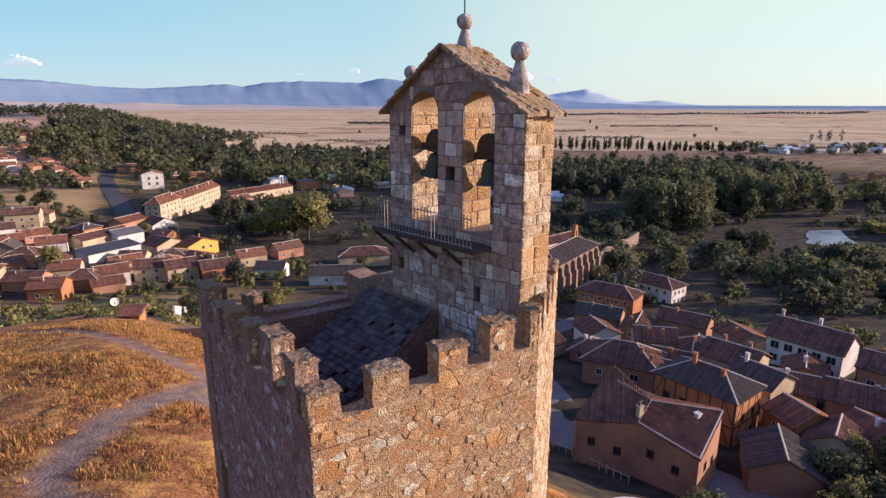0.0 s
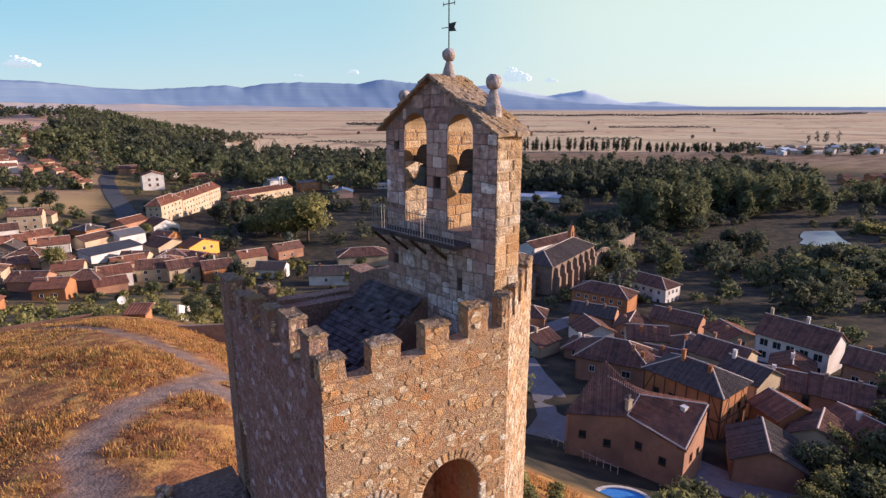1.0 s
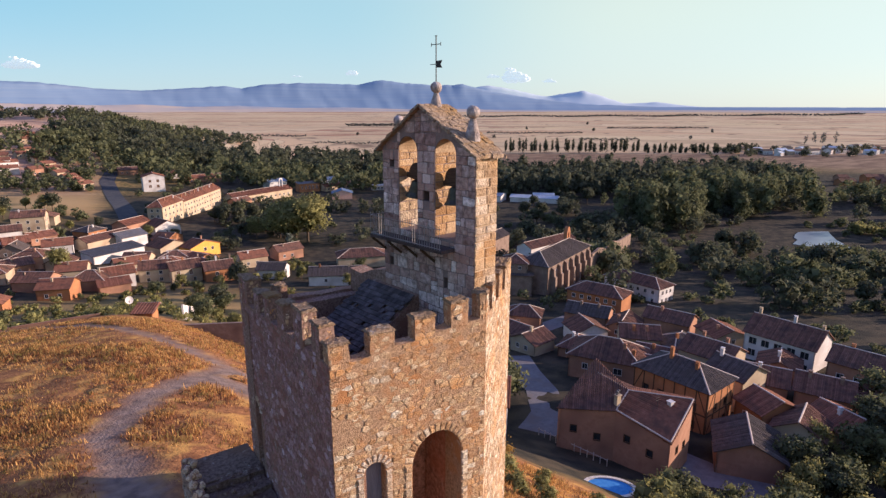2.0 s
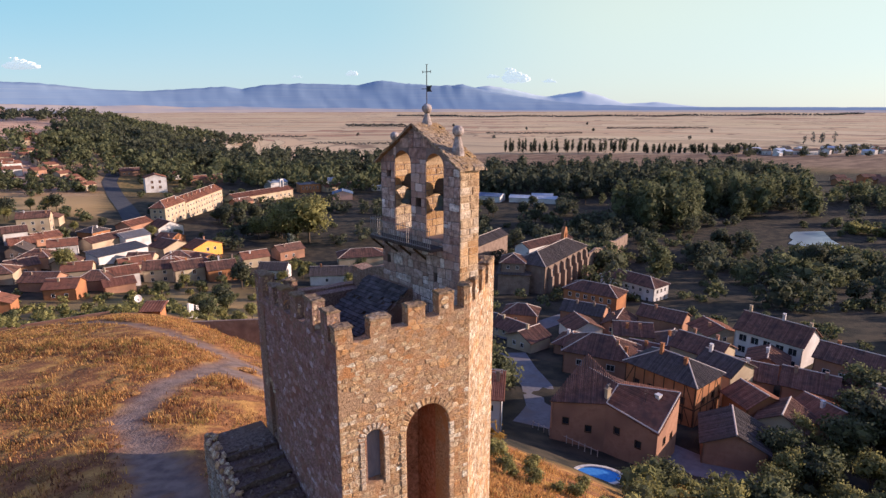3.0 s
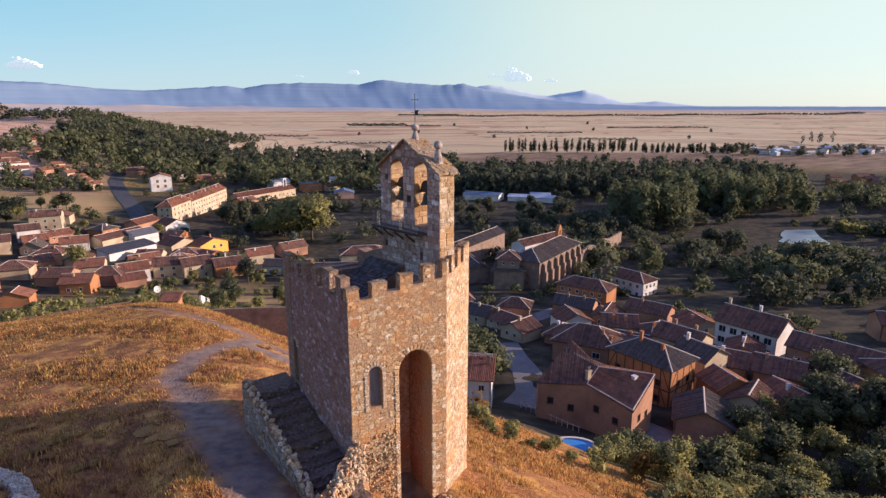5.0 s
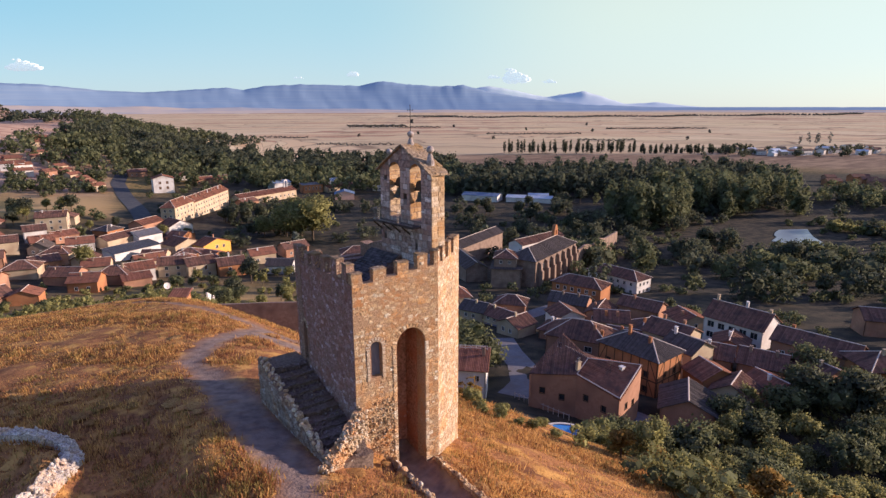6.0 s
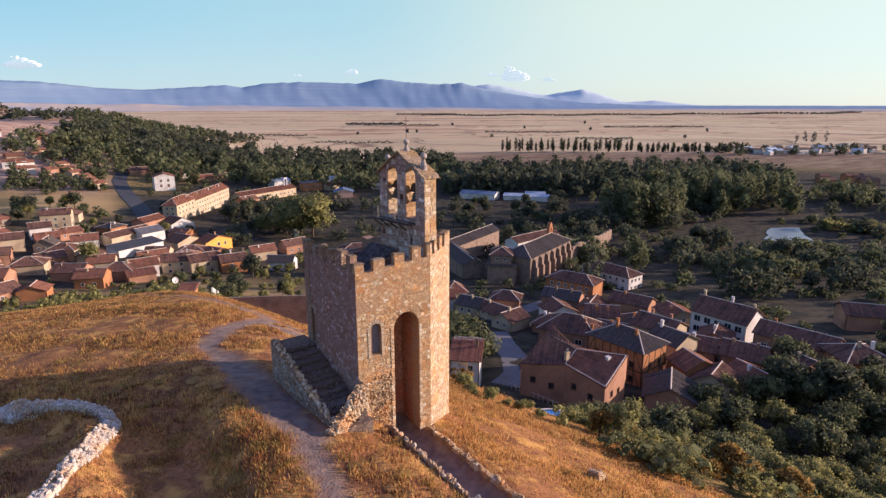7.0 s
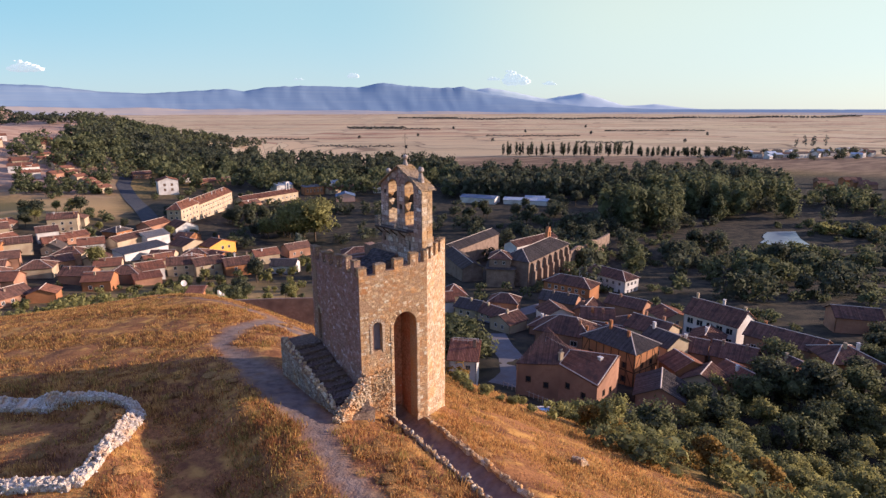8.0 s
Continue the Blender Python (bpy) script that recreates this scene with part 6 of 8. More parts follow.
def belt(n, r0, r1, a_of, depth, hh, sp, seed):
    rg = random.Random(seed)
    out = []
    for _ in range(n):
        r = rg.uniform(r0, r1)
        a = a_of(r) + rg.uniform(0, depth)
        out.append((*va(r, a), hh * rg.uniform(0.75, 1.25), sp * rg.uniform(0.8, 1.3)))
    return out


def scatter(n, r0, r1, a0, a1, hh, sp, seed, skip=lambda x, y: False):
    rg = random.Random(seed)
    out = []
    for _ in range(n):
        r, a = rg.uniform(r0, r1), rg.uniform(a0, a1)
        x, y = va(r, a)
        if free(x, y, 3.0) and not skip(x, y) and wobble(x, y, 26.0, 2.0) > -0.45:
            out.append((x, y, hh * rg.uniform(0.6, 1.35), sp * rg.uniform(0.7, 1.3)))
    return out


def bare_slope(x, y):
    r, a = 0.859 * x - 0.511 * y, 0.511 * x + 0.859 * y
    return r < -0.60 * a and a < 800


pond = lambda x, y: 270 < x < 350 and 105 < y < 185
street = lambda x, y: 30 < x < 88 and 40 < y < 102
woods("valley_trees", scatter(190, 60, 300, 120, 420, 11.0, 5.6, 61, lambda x, y: pond(x, y) or wobble(x, y, 34.0, 2.0) < -0.05), leaf_dark, "dense dark trees and orchards on the valley floor", 61, 190, 8)
woods("valley_trees", scatter(190, 290, 620, 200, 430, 10.0, 5.4, 68, lambda x, y: pond(x, y) or wobble(x, y, 30.0, 1.0) < -0.1), leaf_dark, "dark trees about the gardens beyond the pond", 68, 150, 7)
grove = lambda r0, r1, a0, a1, n, hh, sp, seed: scatter(n, r0, r1, a0, a1, hh, sp, seed)
woods("tall_poplars", grove(114, 168, 305, 350, 30, 25, 5.6, 81), leaf_mid, "cluster of tall poplars lit from the side", 81, 420, 10, "tall")
woods("tall_poplars", grove(182, 262, 350, 410, 46, 23, 5.6, 82), leaf_mid, "stand of tall sunlit poplars near the pond", 82, 380, 10, "tall")
woods("round_trees", grove(88, 112, 196, 222, 9, 12, 5.6, 83) + grove(122, 150, 180, 200, 10, 12, 6.0, 84) + grove(60, 90, 215, 250, 8, 11, 5.2, 85) + grove(170, 200, 200, 250, 10, 10, 5.4, 86), leaf_mid, "rounded mid-green trees in the valley", 83, 420, 10)
woods("garden_trees", scatter(110, 20, 190, 205, 335, 9.0, 4.6, 97, lambda x, y: pond(x, y)), leaf_dark, "dark garden trees behind the convent", 97, 170, 7)
woods("hedge_row", belt(70, 240, 360, lambda r: 300 - 0.35 * (r - 240), 14, 6, 3.2, 87), leaf_olive, "bright green hedge by the pond", 87, 110)
woods("valley_trees", scatter(120, 60, 460, 120, 420, 7.0, 4.0, 62, lambda x, y: pond(x, y) or wobble(x, y, 34.0, 2.0) < -0.2), leaf_mid, "mid-green orchard trees in the valley", 62, 150, 7)
woods("valley_shrubs", scatter(420, 20, 300, 60, 330, 3.2, 2.2, 63, lambda x, y: pond(x, y) or street(x, y) or opening(x, y) or ground_z(x, y) > -24), leaf_mid, "bushes and hedges between the houses and gardens", 63, 70)
def slope(n, seed, hh, sp, xr=(27, 120), yr=(-75, 26)):
    rg = random.Random(seed)
    out = []
    for _ in range(n):
        x, y = rg.uniform(*xr), rg.uniform(*yr)
        if x > 29 - 0.32 * (y + 5) + 3 * math.sin(y * 0.4) and free(x, y, 2.0) and not (45 < x < 75 and y > 21) and not opening(x, y):
            out.append((x, y, hh * rg.uniform(0.6, 1.4), sp * rg.uniform(0.7, 1.3)))
    return out


woods("slope_shrubs", slope(240, 71, 3.4, 2.0), leaf_shrub, "dense green shrubs on the slope below the hilltop", 71, 150)
woods("slope_shrubs", slope(340, 72, 3.2, 1.9), leaf_olive, "yellow-green shrubs on the slope", 72, 130)
woods("dry_shrubs", slope(110, 74, 2.2, 1.5, (24, 60), (-60, 24)), leaf_autumn, "brown and orange dry shrubs at the edge of the slope", 74, 110)
woods("slope_shrubs", slope(60, 73, 4.0, 2.2), leaf_mid, "dark shrubs and small trees in the gardens", 73, 150)
woods("town_trees", scatter(260, -330, -60, 150, 560, 5.0, 2.8, 64, lambda x, y: ground_z(x, y) > -24 or lane(x, y) or (-40 < x < 40 and 120 < y < 212)), leaf_mid, "garden trees and hedges of the old quarter", 64, 80)
rgx = random.Random(90)
woods("meadow_shrubs", [(x, y, 2.2 * rgx.uniform(0.6, 1.5), 1.5 * rgx.uniform(0.6, 1.4)) for x, y in ((rgx.uniform(-48, 48), rgx.uniform(98, 212)) for _ in range(190)) if free(x, y, 2.0) and ground_z(x, y) < -16], leaf_olive, "olive shrubs and tall weeds in the gardens below the hill", 91, 60)
woods("town_trees", [(rgx.uniform(-78, -8), rgx.uniform(500, 580), 7 * rgx.uniform(0.7, 1.4), 3.4 * rgx.uniform(0.7, 1.3)) for _ in range(70)], leaf_mid, "cluster of garden trees by the road", 90, 100)
woods("meadow_trees", scatter(120, -130, 20, 255, 400, 8.0, 4.0, 65, lambda x, y: x < 45 or (82 < x < 146 and 278 < y < 345)), leaf_dark, "dark trees in the low meadow by the terrace", 65, 110)
woods("poplar_grove", belt(250, -420, 20, lambda r: 505 - 0.12 * (r + 420), 150, 17, 7.0, 11), leaf_mid, "sunlit olive-green poplar grove", 37, 130, 7)
woods("poplar_grove", belt(170, -330, -40, lambda r: 560, 90, 17, 6.5, 14), leaf_dark, "dark near edge of the poplar grove", 40, 130, 7)
woods("poplar_grove", belt(230, -420, 20, lambda r: 570 - 0.10 * r, 150, 20, 6.5, 1), leaf_dark, "dense dark green poplar grove along the river", 31, 120, 7, "tall")
woods("riverside_wood", belt(210, 10, 300, lambda r: 432 + 0.04 * r, 130, 19, 7.0, 12), leaf_dark, "dense dark riverside wood", 38, 140, 8)
woods("riverside_poplars", belt(46, 180, 300, lambda r: 420, 50, 23, 5.5, 13), leaf_mid, "tall sunlit poplars above the wood", 39, 200, 9, "tall")
woods("riverside_wood", belt(130, 20, 320, lambda r: 440 + 0.04 * r, 130, 23, 6.5, 2), leaf_dark, "dense dark riverside wood with tall crowns", 32, 150, 9, "tall")
woods("riverside_wood", belt(110, 300, 640, lambda r: 330, 120, 14, 6.0, 6), leaf_mid, "mid-green bushes and trees by the pond", 36, 120, 7)
woods("hill_wood", [q for q in belt(300, -700, -330, lambda r: 520 + 0.1 * r, 300, 15, 6.0, 3) if not bare_slope(*q[:2])], leaf_mid, "wooded hillside across the valley", 33)
woods("far_wood", belt(220, -900, -350, lambda r: 900, 260, 14, 8.0, 4), leaf_dark, "dark wooded ridge", 34, 50)
woods("hill_wood", [q for q in scatter(520, -1750, -880, 1180, 1680, 13, 9.0, 92) if ground_z(*q[:2]) > -26], leaf_dark, "dark wooded hill beyond the town", 92, 40, 3)
woods("hill_wood", [q for q in scatter(430, -900, -385, 790, 1130, 15, 8.0, 93) if -0.64 < (q[0] * 0.859 - q[1] * 0.511) / (q[0] * 0.511 + q[1] * 0.859) < -0.40], leaf_mid, "dark green wooded slope behind the poplar grove", 93, 70, 5)
woods("field_trees", [(*va(rr, aa), hh, 3.5) for rr, aa, hh in ((700, 1080, 26), (722, 1090, 24), (682, 1075, 20), (744, 1085, 26), (712, 1070, 24), (120, 1300, 9), (360, 1150, 9), (420, 1600, 10), (250, 1700, 9), (540, 1250, 9), (-60, 1500, 9), (700, 1500, 11), (-200, 1400, 9), (40, 1900, 10), (500, 2000, 12))], hazed_leaf, "single dark trees standing in the stubble fields", 66, 60)
woods("far_treeline", [(*va(-90 + i * 4.6 + 5 * math.sin(i * 2.3), 2900 + 60 * math.sin(i * 0.07)), 7 + 3 * math.sin(i * 1.3), 6) for i in range(480)], hazed_leaf, "thin dark line of far trees across the plain", 67, 12, 2)
woods("field_hedge", [(*va(r0 + i * 5.0, a0 + 12 * math.sin(i * 0.3)), 4 + 1.5 * math.sin(i * 1.9), 3.2) for r0, a0, k in ((-240, 1120, 30), (120, 1500, 50), (300, 1240, 26), (500, 1750, 60), (-300, 1900, 60), (-420, 1350, 22)) for i in range(k)], hazed_leaf, "thin dark hedges between the fields", 69, 14, 2)
woods("plantation", [(736 + 1.75 * i + 5 * j, 1868 - 0.96 * i + 9 * j, 5 + 2 * math.sin(i * 1.7 + j), 3.5) for i in range(0, 100, 3) for j in range(2)], hazed_leaf, "long dark strip of planted trees in the fields", 98, 16, 2)
woods("plantation", [(1362 + 2.65 * i + 8 * j, 2732 - 1.53 * i + 16 * j, 5 + 2 * math.sin(i * 2.1 + j), 5) for i in range(0, 100, 3) for j in range(2)], hazed_leaf, "dark belt of far trees across the plain", 99, 16, 2)
woods("tree_row", [(*va(105 + i * 4.9 + 3 * math.sin(i * 1.7), 912 + 6 * math.sin(i)), (23 if i < 45 else 14) + 5 * math.sin(i * 2.1), 2.6 + 0.8 * math.sin(i * 3.3)) for i in range(80) if i % 13 != 5], leaf_dark, "row of slender dark poplars along a field road", 35, 130, 8, "tall")
woods("village_trees", scatter(60, 400, 720, 830, 980, 11, 6.0, 96), leaf_dark, "dark trees between the houses of the far village", 96, 70, 5)

# ---- mountains ----
def ridge_line(name, dist, deep, h0, prof, mat, label, seed, a0=-60, a1=60, n=420, rows=16):
    """A range of hills far off, with spurs and gullies on its near flank: angles from ahead in degrees to the right."""
    verts, faces = [], []
    for i in range(n + 1):
        deg = a0 + (a1 - a0) * i / n
        th = radians(deg)
        x, y = va(dist * math.sin(th), dist * math.cos(th))
        top = prof(deg)
        body = sum(prof(deg + 0.6 * q) for q in range(-6, 7)) / 13
        crest = 0.03 * noise.noise((deg * 1.3, seed, 0)) + 0.018 * noise.noise((deg * 4.0, seed, 5))
        for k in range(rows):
            f = k / (rows - 3)
            # the crest stands two rows before the end; gullies run down from it
            spur = noise.noise((deg * 0.9 + 2.5 * f, seed * 3, f * 1.2)) + 0.6 * noise.noise((deg * 2.6 + 3.5 * f, seed * 5, f * 2.0))
            hf = (f ** 1.25) * (1 + 0.10 * spur * (1 - f)) if f <= 1 else (0.6, 0.0)[k - rows + 2]
            s_ = (dist - deep * (1 - min(f, 1)) + 140 * max(0, f - 1) * (rows - 3)) / dist
            rise = body + (top - body) * min(f, 1) ** 4
            verts.append((x * s_, y * s_, h0 + max(0.0, hf) * (rise - h0) * (1 + crest * min(f, 1) ** 5)))
    for i in range(n):
        for k in range(rows - 1):
            p = i * rows + k
            faces.append((p, p + 1, p + rows + 1, p + rows))
    me = bpy.data.meshes.new(name)
    me.from_pydata(verts, [], faces)
    me.polygons.foreach_set("use_smooth", np.ones(len(faces), bool))
    me.materials.append(mat)
    return tagged(new(name, me), label, "mountains", kind="structure")


def profile(pairs):
    xs, hs = zip(*pairs)
    return lambda th: float(np.interp(th, xs, hs))


# distance haze is put into the mountains' blue and pale base colours
haze_blue = material("haze_blue_hills", (0.19, 0.28, 0.40), (0.225, 0.31, 0.415), 0.012, c3=(0.25, 0.325, 0.41), big=0.35, bump=0.0, rough=1.0, stretch=(0.3, 0.3, 14))
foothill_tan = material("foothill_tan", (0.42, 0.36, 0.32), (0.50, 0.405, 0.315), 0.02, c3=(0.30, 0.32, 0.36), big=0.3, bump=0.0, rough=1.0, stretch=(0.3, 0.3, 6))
haze_pale = material("haze_pale_hills", (0.47, 0.55, 0.60), (0.50, 0.57, 0.61), 0.004, bump=0.0, rough=1.0)
ridge_line("mountain_range", 4550, 520, -30, profile(((-60, 150), (-38, 178), (-34, 172), (-29.8, 138), (-26.7, 130), (-23, 150), (-20, 168), (-18.6, 152), (-16.6, 182), (-13, 196), (-8, 186), (-5.8, 222), (-3.6, 200), (-0.2, 182), (2, 192), (4.8, 138), (9.2, 82), (14, 46), (20, 26), (60, 20))), haze_blue, "long mountain range on the horizon, hazed blue", 1.0)
ridge_line("mountain_range", 4760, 560, -30, profile(((-60, 100), (0, 120), (4.3, 192), (6.5, 165), (9.8, 104), (11.2, 122), (13.4, 148), (15.2, 104), (17.2, 50), (20, 62), (22, 40), (25, 16), (60, 10))), haze_pale, "distant mountains on the horizon, hazed pale", 2.0)

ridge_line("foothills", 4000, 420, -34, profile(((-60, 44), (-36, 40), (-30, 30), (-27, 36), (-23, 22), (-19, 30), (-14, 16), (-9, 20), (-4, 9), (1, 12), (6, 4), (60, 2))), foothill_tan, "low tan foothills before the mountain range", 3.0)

# ---- clouds over the mountains ----
def cloud(th, up, wide, tall, seed):
    rnd = random.Random(seed)
    bm = bmesh.new()
    x, y = va(4700 * math.sin(radians(th)), 4700 * math.cos(radians(th)))
    heads = [(rnd.uniform(-0.55, 0.55), rnd.uniform(0.35, 1.0)) for _ in range(5)]
    for i in range(150):
        u0, top = rnd.choice(heads)
        u = u0 + rnd.gauss(0, 0.11)
        lift = 0.8 * rnd.random() ** 1.6
        r = tall * rnd.uniform(0.14, 0.27) * max(0.35, 1 - 0.6 * lift)
        c = Vector((x, y, up)) + Vector((*va(u * wide, 0), 0)) + Vector((0, 0, tall * top * min(lift, 1)))
        bmesh.ops.create_icosphere(bm, subdivisions=1, radius=r, matrix=Matrix.Translation(c) @ Matrix.Diagonal((1.5, 1.5, 0.75, 1)))
    for v in bm.verts:
        v.co += noise.noise_vector(v.co * 0.12) * tall * 0.05
    for f in bm.faces:
        f.smooth = True
    c = part("cloud", bm, glowing_cloud)
    return tagged(c, "small white cumulus cloud above the mountains", "cloud", kind="structure")


glowing_cloud = material("glowing_cloud", (0.42, 0.44, 0.42), (0.46, 0.47, 0.44), 0.01, bump=0, rough=1.0)
# the clouds glow faintly: brightness added in place of light scattered through them
cw = glowing_cloud.node_tree.nodes["Principled BSDF"]
cw.inputs["Emission Color"].default_value = (0.72, 0.80, 0.72, 1)
cw.inputs["Emission Strength"].default_value = 0.36
cloud(-34.6, 272, 170, 84, 3)
cloud(-8.4, 268, 70, 40, 12)
cloud(-13.6, 246, 60, 16, 13)
cloud(7.0, 226, 120, 112, 8)
cloud(9.6, 214, 120, 30, 15)
cloud(5.0, 250, 60, 30, 9)

# ---- pond and roads ----
def flat_patch(name, pts, mat, lift, label, category):
    bm = bmesh.new()
    n = len(pts)
    low = [(x, y, ground_z(x, y) - 0.6) for x, y in pts]
    high = [(x, y, ground_z(x, y) + lift) for x, y in pts]
    prism(bm, low, high)
    ob = part(name, bm, mat)
    return tagged(ob, label, category, kind="structure")


def road(pts, width, mat, label, lift=0.25, name="road"):
    bm = bmesh.new()
    rows = []
    fine = []
    for (x0, y0), (x1, y1) in zip(pts, pts[1:]):
        k = max(2, int(math.hypot(x1 - x0, y1 - y0) / 5))
        fine += [(x0 + (x1 - x0) * i / k, y0 + (y1 - y0) * i / k) for i in range(k)]
    fine.append(pts[-1])
    for i, (x, y) in enumerate(fine):
        x0, y0 = fine[max(0, i - 1)]
        x1, y1 = fine[min(len(fine) - 1, i + 1)]
        L = math.hypot(x1 - x0, y1 - y0)
        nx, ny = -(y1 - y0) / L, (x1 - x0) / L
        rows.append([bm.verts.new((x + nx * o, y + ny * o, ground_z(x + nx * o, y + ny * o) + lift)) for o in (-width / 2, 0, width / 2)])
    for a, b in zip(rows, rows[1:]):
        for k in range(2):
            bm.faces.new((a[k], a[k + 1], b[k + 1], b[k]))
    bmesh.ops.recalc_face_normals(bm, faces=bm.faces[:])
    return tagged(part(name, bm, mat), label, "road", kind="structure")


road([(7, 338), (5, 395), (3, 450), (0, 545), (8, 610)], 11, asphalt, "grey-blue asphalt road into the town")
flat_patch("pond", [(307, 144), (319, 148), (323, 152), (331, 156), (340, 159), (348, 156), (357, 151), (348, 145), (337, 137), (330, 130), (321, 121), (317, 127), (311, 132), (307, 138)], water_mat, 0.25, "pale sky-reflecting pond among trees", "pond")

def street_patch(pts, label):
    """A paved yard draped on the slope between the houses."""
    road(pts, 6.5, paving, label, 0.12, "street")


street_patch([(75, 84), (70, 74), (66, 64), (60, 55), (52, 49)], "grey paved street beside the houses below the hill")
street_patch([(66, 32), (68, 24), (74, 20)], "pale paved yard between houses")
street_patch([(80, 96), (98, 100), (112, 104)], "grey street before the convent")

# ---- masonry, ruins and grass near the tower ----
def inside(pt, poly):
    x, y = pt
    hit = False
    for (x0, y0), (x1, y1) in zip(poly, poly[1:] + poly[:1]):
        if (y0 > y) != (y1 > y) and x < (x1 - x0) * (y - y0) / (y1 - y0) + x0:
            hit = not hit
    return hit


def stone_mesh(name, mat, rnd, sides=8, irregular=0.13, square=False):
    """One unit stone: x and z from 0 to 1, standing proud of y = 0 by one unit towards -y."""
    bm = bmesh.new()
    if square:
        ring = [(0, 0), (0.5, 0), (1, 0), (1, 0.5), (1, 1), (0.5, 1), (0, 1), (0, 0.5)]
        ring = [(x + rnd.uniform(-1, 1) * irregular * 0.4, z + rnd.uniform(-1, 1) * irregular * 0.5) for x, z in ring]
    else:
        ring = []
        for i in range(sides):
            t = 2 * math.pi * (i + rnd.uniform(-0.25, 0.25)) / sides
            c, s = math.cos(t), math.sin(t)
            k = 0.5 / max(abs(c), abs(s)) ** 0.72 * (1 + rnd.uniform(-1, 1) * irregular)
            ring.append((0.5 + c * k, 0.5 + s * k))
    mid = (sum(p[0] for p in ring) / len(ring), sum(p[1] for p in ring) / len(ring))
    a = [bm.verts.new((x, 0.4, z)) for x, z in ring]
    b = [bm.verts.new((x + (mid[0] - x) * 0.05, -0.6, z + (mid[1] - z) * 0.05)) for x, z in ring]
    c = [bm.verts.new((x + (mid[0] - x) * 0.24, -1.0 + rnd.uniform(-0.2, 0.2), z + (mid[1] - z) * 0.24)) for x, z in ring]
    k = len(ring)
    for p, q in ((a, b), (b, c)):
        for i in range(k):
            bm.faces.new((p[i], p[(i + 1) % k], q[(i + 1) % k], q[i]))
    bm.faces.new(c)
    bmesh.ops.recalc_face_normals(bm, faces=bm.faces[:])
    me = bpy.data.meshes.new(name)
    bm.to_mesh(me)
    bm.free()
    me.materials.append(mat)
    return me


def lay_joined(rows, parent, mat, name, rnd, kinds, proud=(0.03, 0.06), label=""):
    """The same stones as one mesh."""
    verts, faces = [], []
    cache = [([v.co.copy() for v in me.vertices], [tuple(p.vertices) for p in me.polygons]) for me in kinds]
    for u, z, w, h in rows:
        vs, fs = rnd.choice(cache)
        d = rnd.uniform(*proud)
        o = len(verts)
        verts += [(u + v.x * w, v.y * d, z + v.z * h) for v in vs]
        faces += [tuple(i + o for i in f) for f in fs]
    me = bpy.data.meshes.new(name)
    me.from_pydata(verts, [], faces)
    me.materials.append(mat)
    ob = new(name, me)
    ob.parent = parent
    return tagged(ob, label, kind="stuff")


def rubble_cells(length, z0, z1, cw, ch, rnd, outline, holes, gap=0.016):
    """Random rubble: cells between scattered centres of unequal weight, shrunk to leave joints. Gives (polygon, centre)."""
    sx, sz = 1.0 / cw, 1.0 / ch
    nu, nz = int(length * sx) + 2, int((z1 - z0) * sz) + 2
    cells = {}
    for i in range(-1, nu + 1):
        for j in range(-1, nz + 1):
            cells[i, j] = (i + 0.5 * (j % 2) + rnd.uniform(-0.40, 0.40), j + rnd.uniform(-0.24, 0.24), rnd.choice((-0.12, -0.05, 0.0, 0.08, 0.22)))
    out = []
    for (i, j), (cx, cz, cwt) in cells.items():
        poly = [(cx - 1.3, cz - 1.1), (cx + 1.3, cz - 1.1), (cx + 1.3, cz + 1.1), (cx - 1.3, cz + 1.1)]
        for di in (-2, -1, 0, 1, 2):
            for dj in (-2, -1, 0, 1, 2):
                o = cells.get((i + di, j + dj))
                if o is None or (di == 0 and dj == 0):
                    continue
                nx, nzz = o[0] - cx, o[1] - cz
                lim = (o[0] ** 2 + o[1] ** 2 - cx ** 2 - cz ** 2 + cwt - o[2]) / 2
                kept = []
                for k in range(len(poly)):
                    p, q = poly[k], poly[(k + 1) % len(poly)]
                    dp, dq = p[0] * nx + p[1] * nzz - lim, q[0] * nx + q[1] * nzz - lim
                    if dp <= 0:
                        kept.append(p)
                    if (dp < 0 < dq) or (dq < 0 < dp):
                        t = dp / (dp - dq)
                        kept.append((p[0] + (q[0] - p[0]) * t, p[1] + (q[1] - p[1]) * t))
                poly = kept
                if len(poly) < 3:
                    break
            if len(poly) < 3:
                break
        if len(poly) < 3:
            continue
        pts = [(min(max(x / sx, 0.004), length - 0.004), z0 + z / sz) for x, z in poly]
        mx, mz = sum(p[0] for p in pts) / len(pts), sum(p[1] for p in pts) / len(pts)
        keep = [pts[0]]
        for p in pts[1:]:
            if math.dist(p, keep[-1]) > 0.035:
                keep.append(p)
        if len(keep) < 3 or max(p[0] for p in keep) - min(p[0] for p in keep) < 0.07:
            continue
        size = max(math.dist(p, (mx, mz)) for p in keep)
        f = max(0.5, 1 - gap / (0.55 * size))
        pts = [(mx + (x - mx) * f + rnd.uniform(-0.008, 0.008), mz + (z - mz) * f + rnd.uniform(-0.008, 0.008)) for x, z in keep]
        good = lambda p: inside((min(max(p[0], 0.01), length - 0.01), p[1]), outline) and not any(inside(p, h) for h in holes)
        if not good((mx, mz)):
            continue
        for _ in range(5):
            if all(good(p) for p in pts):
                break
            pts = [(mx + (x - mx) * 0.86, mz + (z - mz) * 0.86) for x, z in pts]
        else:
            continue
        if max(p[1] for p in pts) - min(p[1] for p in pts) > 0.05:
            out.append((pts, (mx, mz)))
    return out


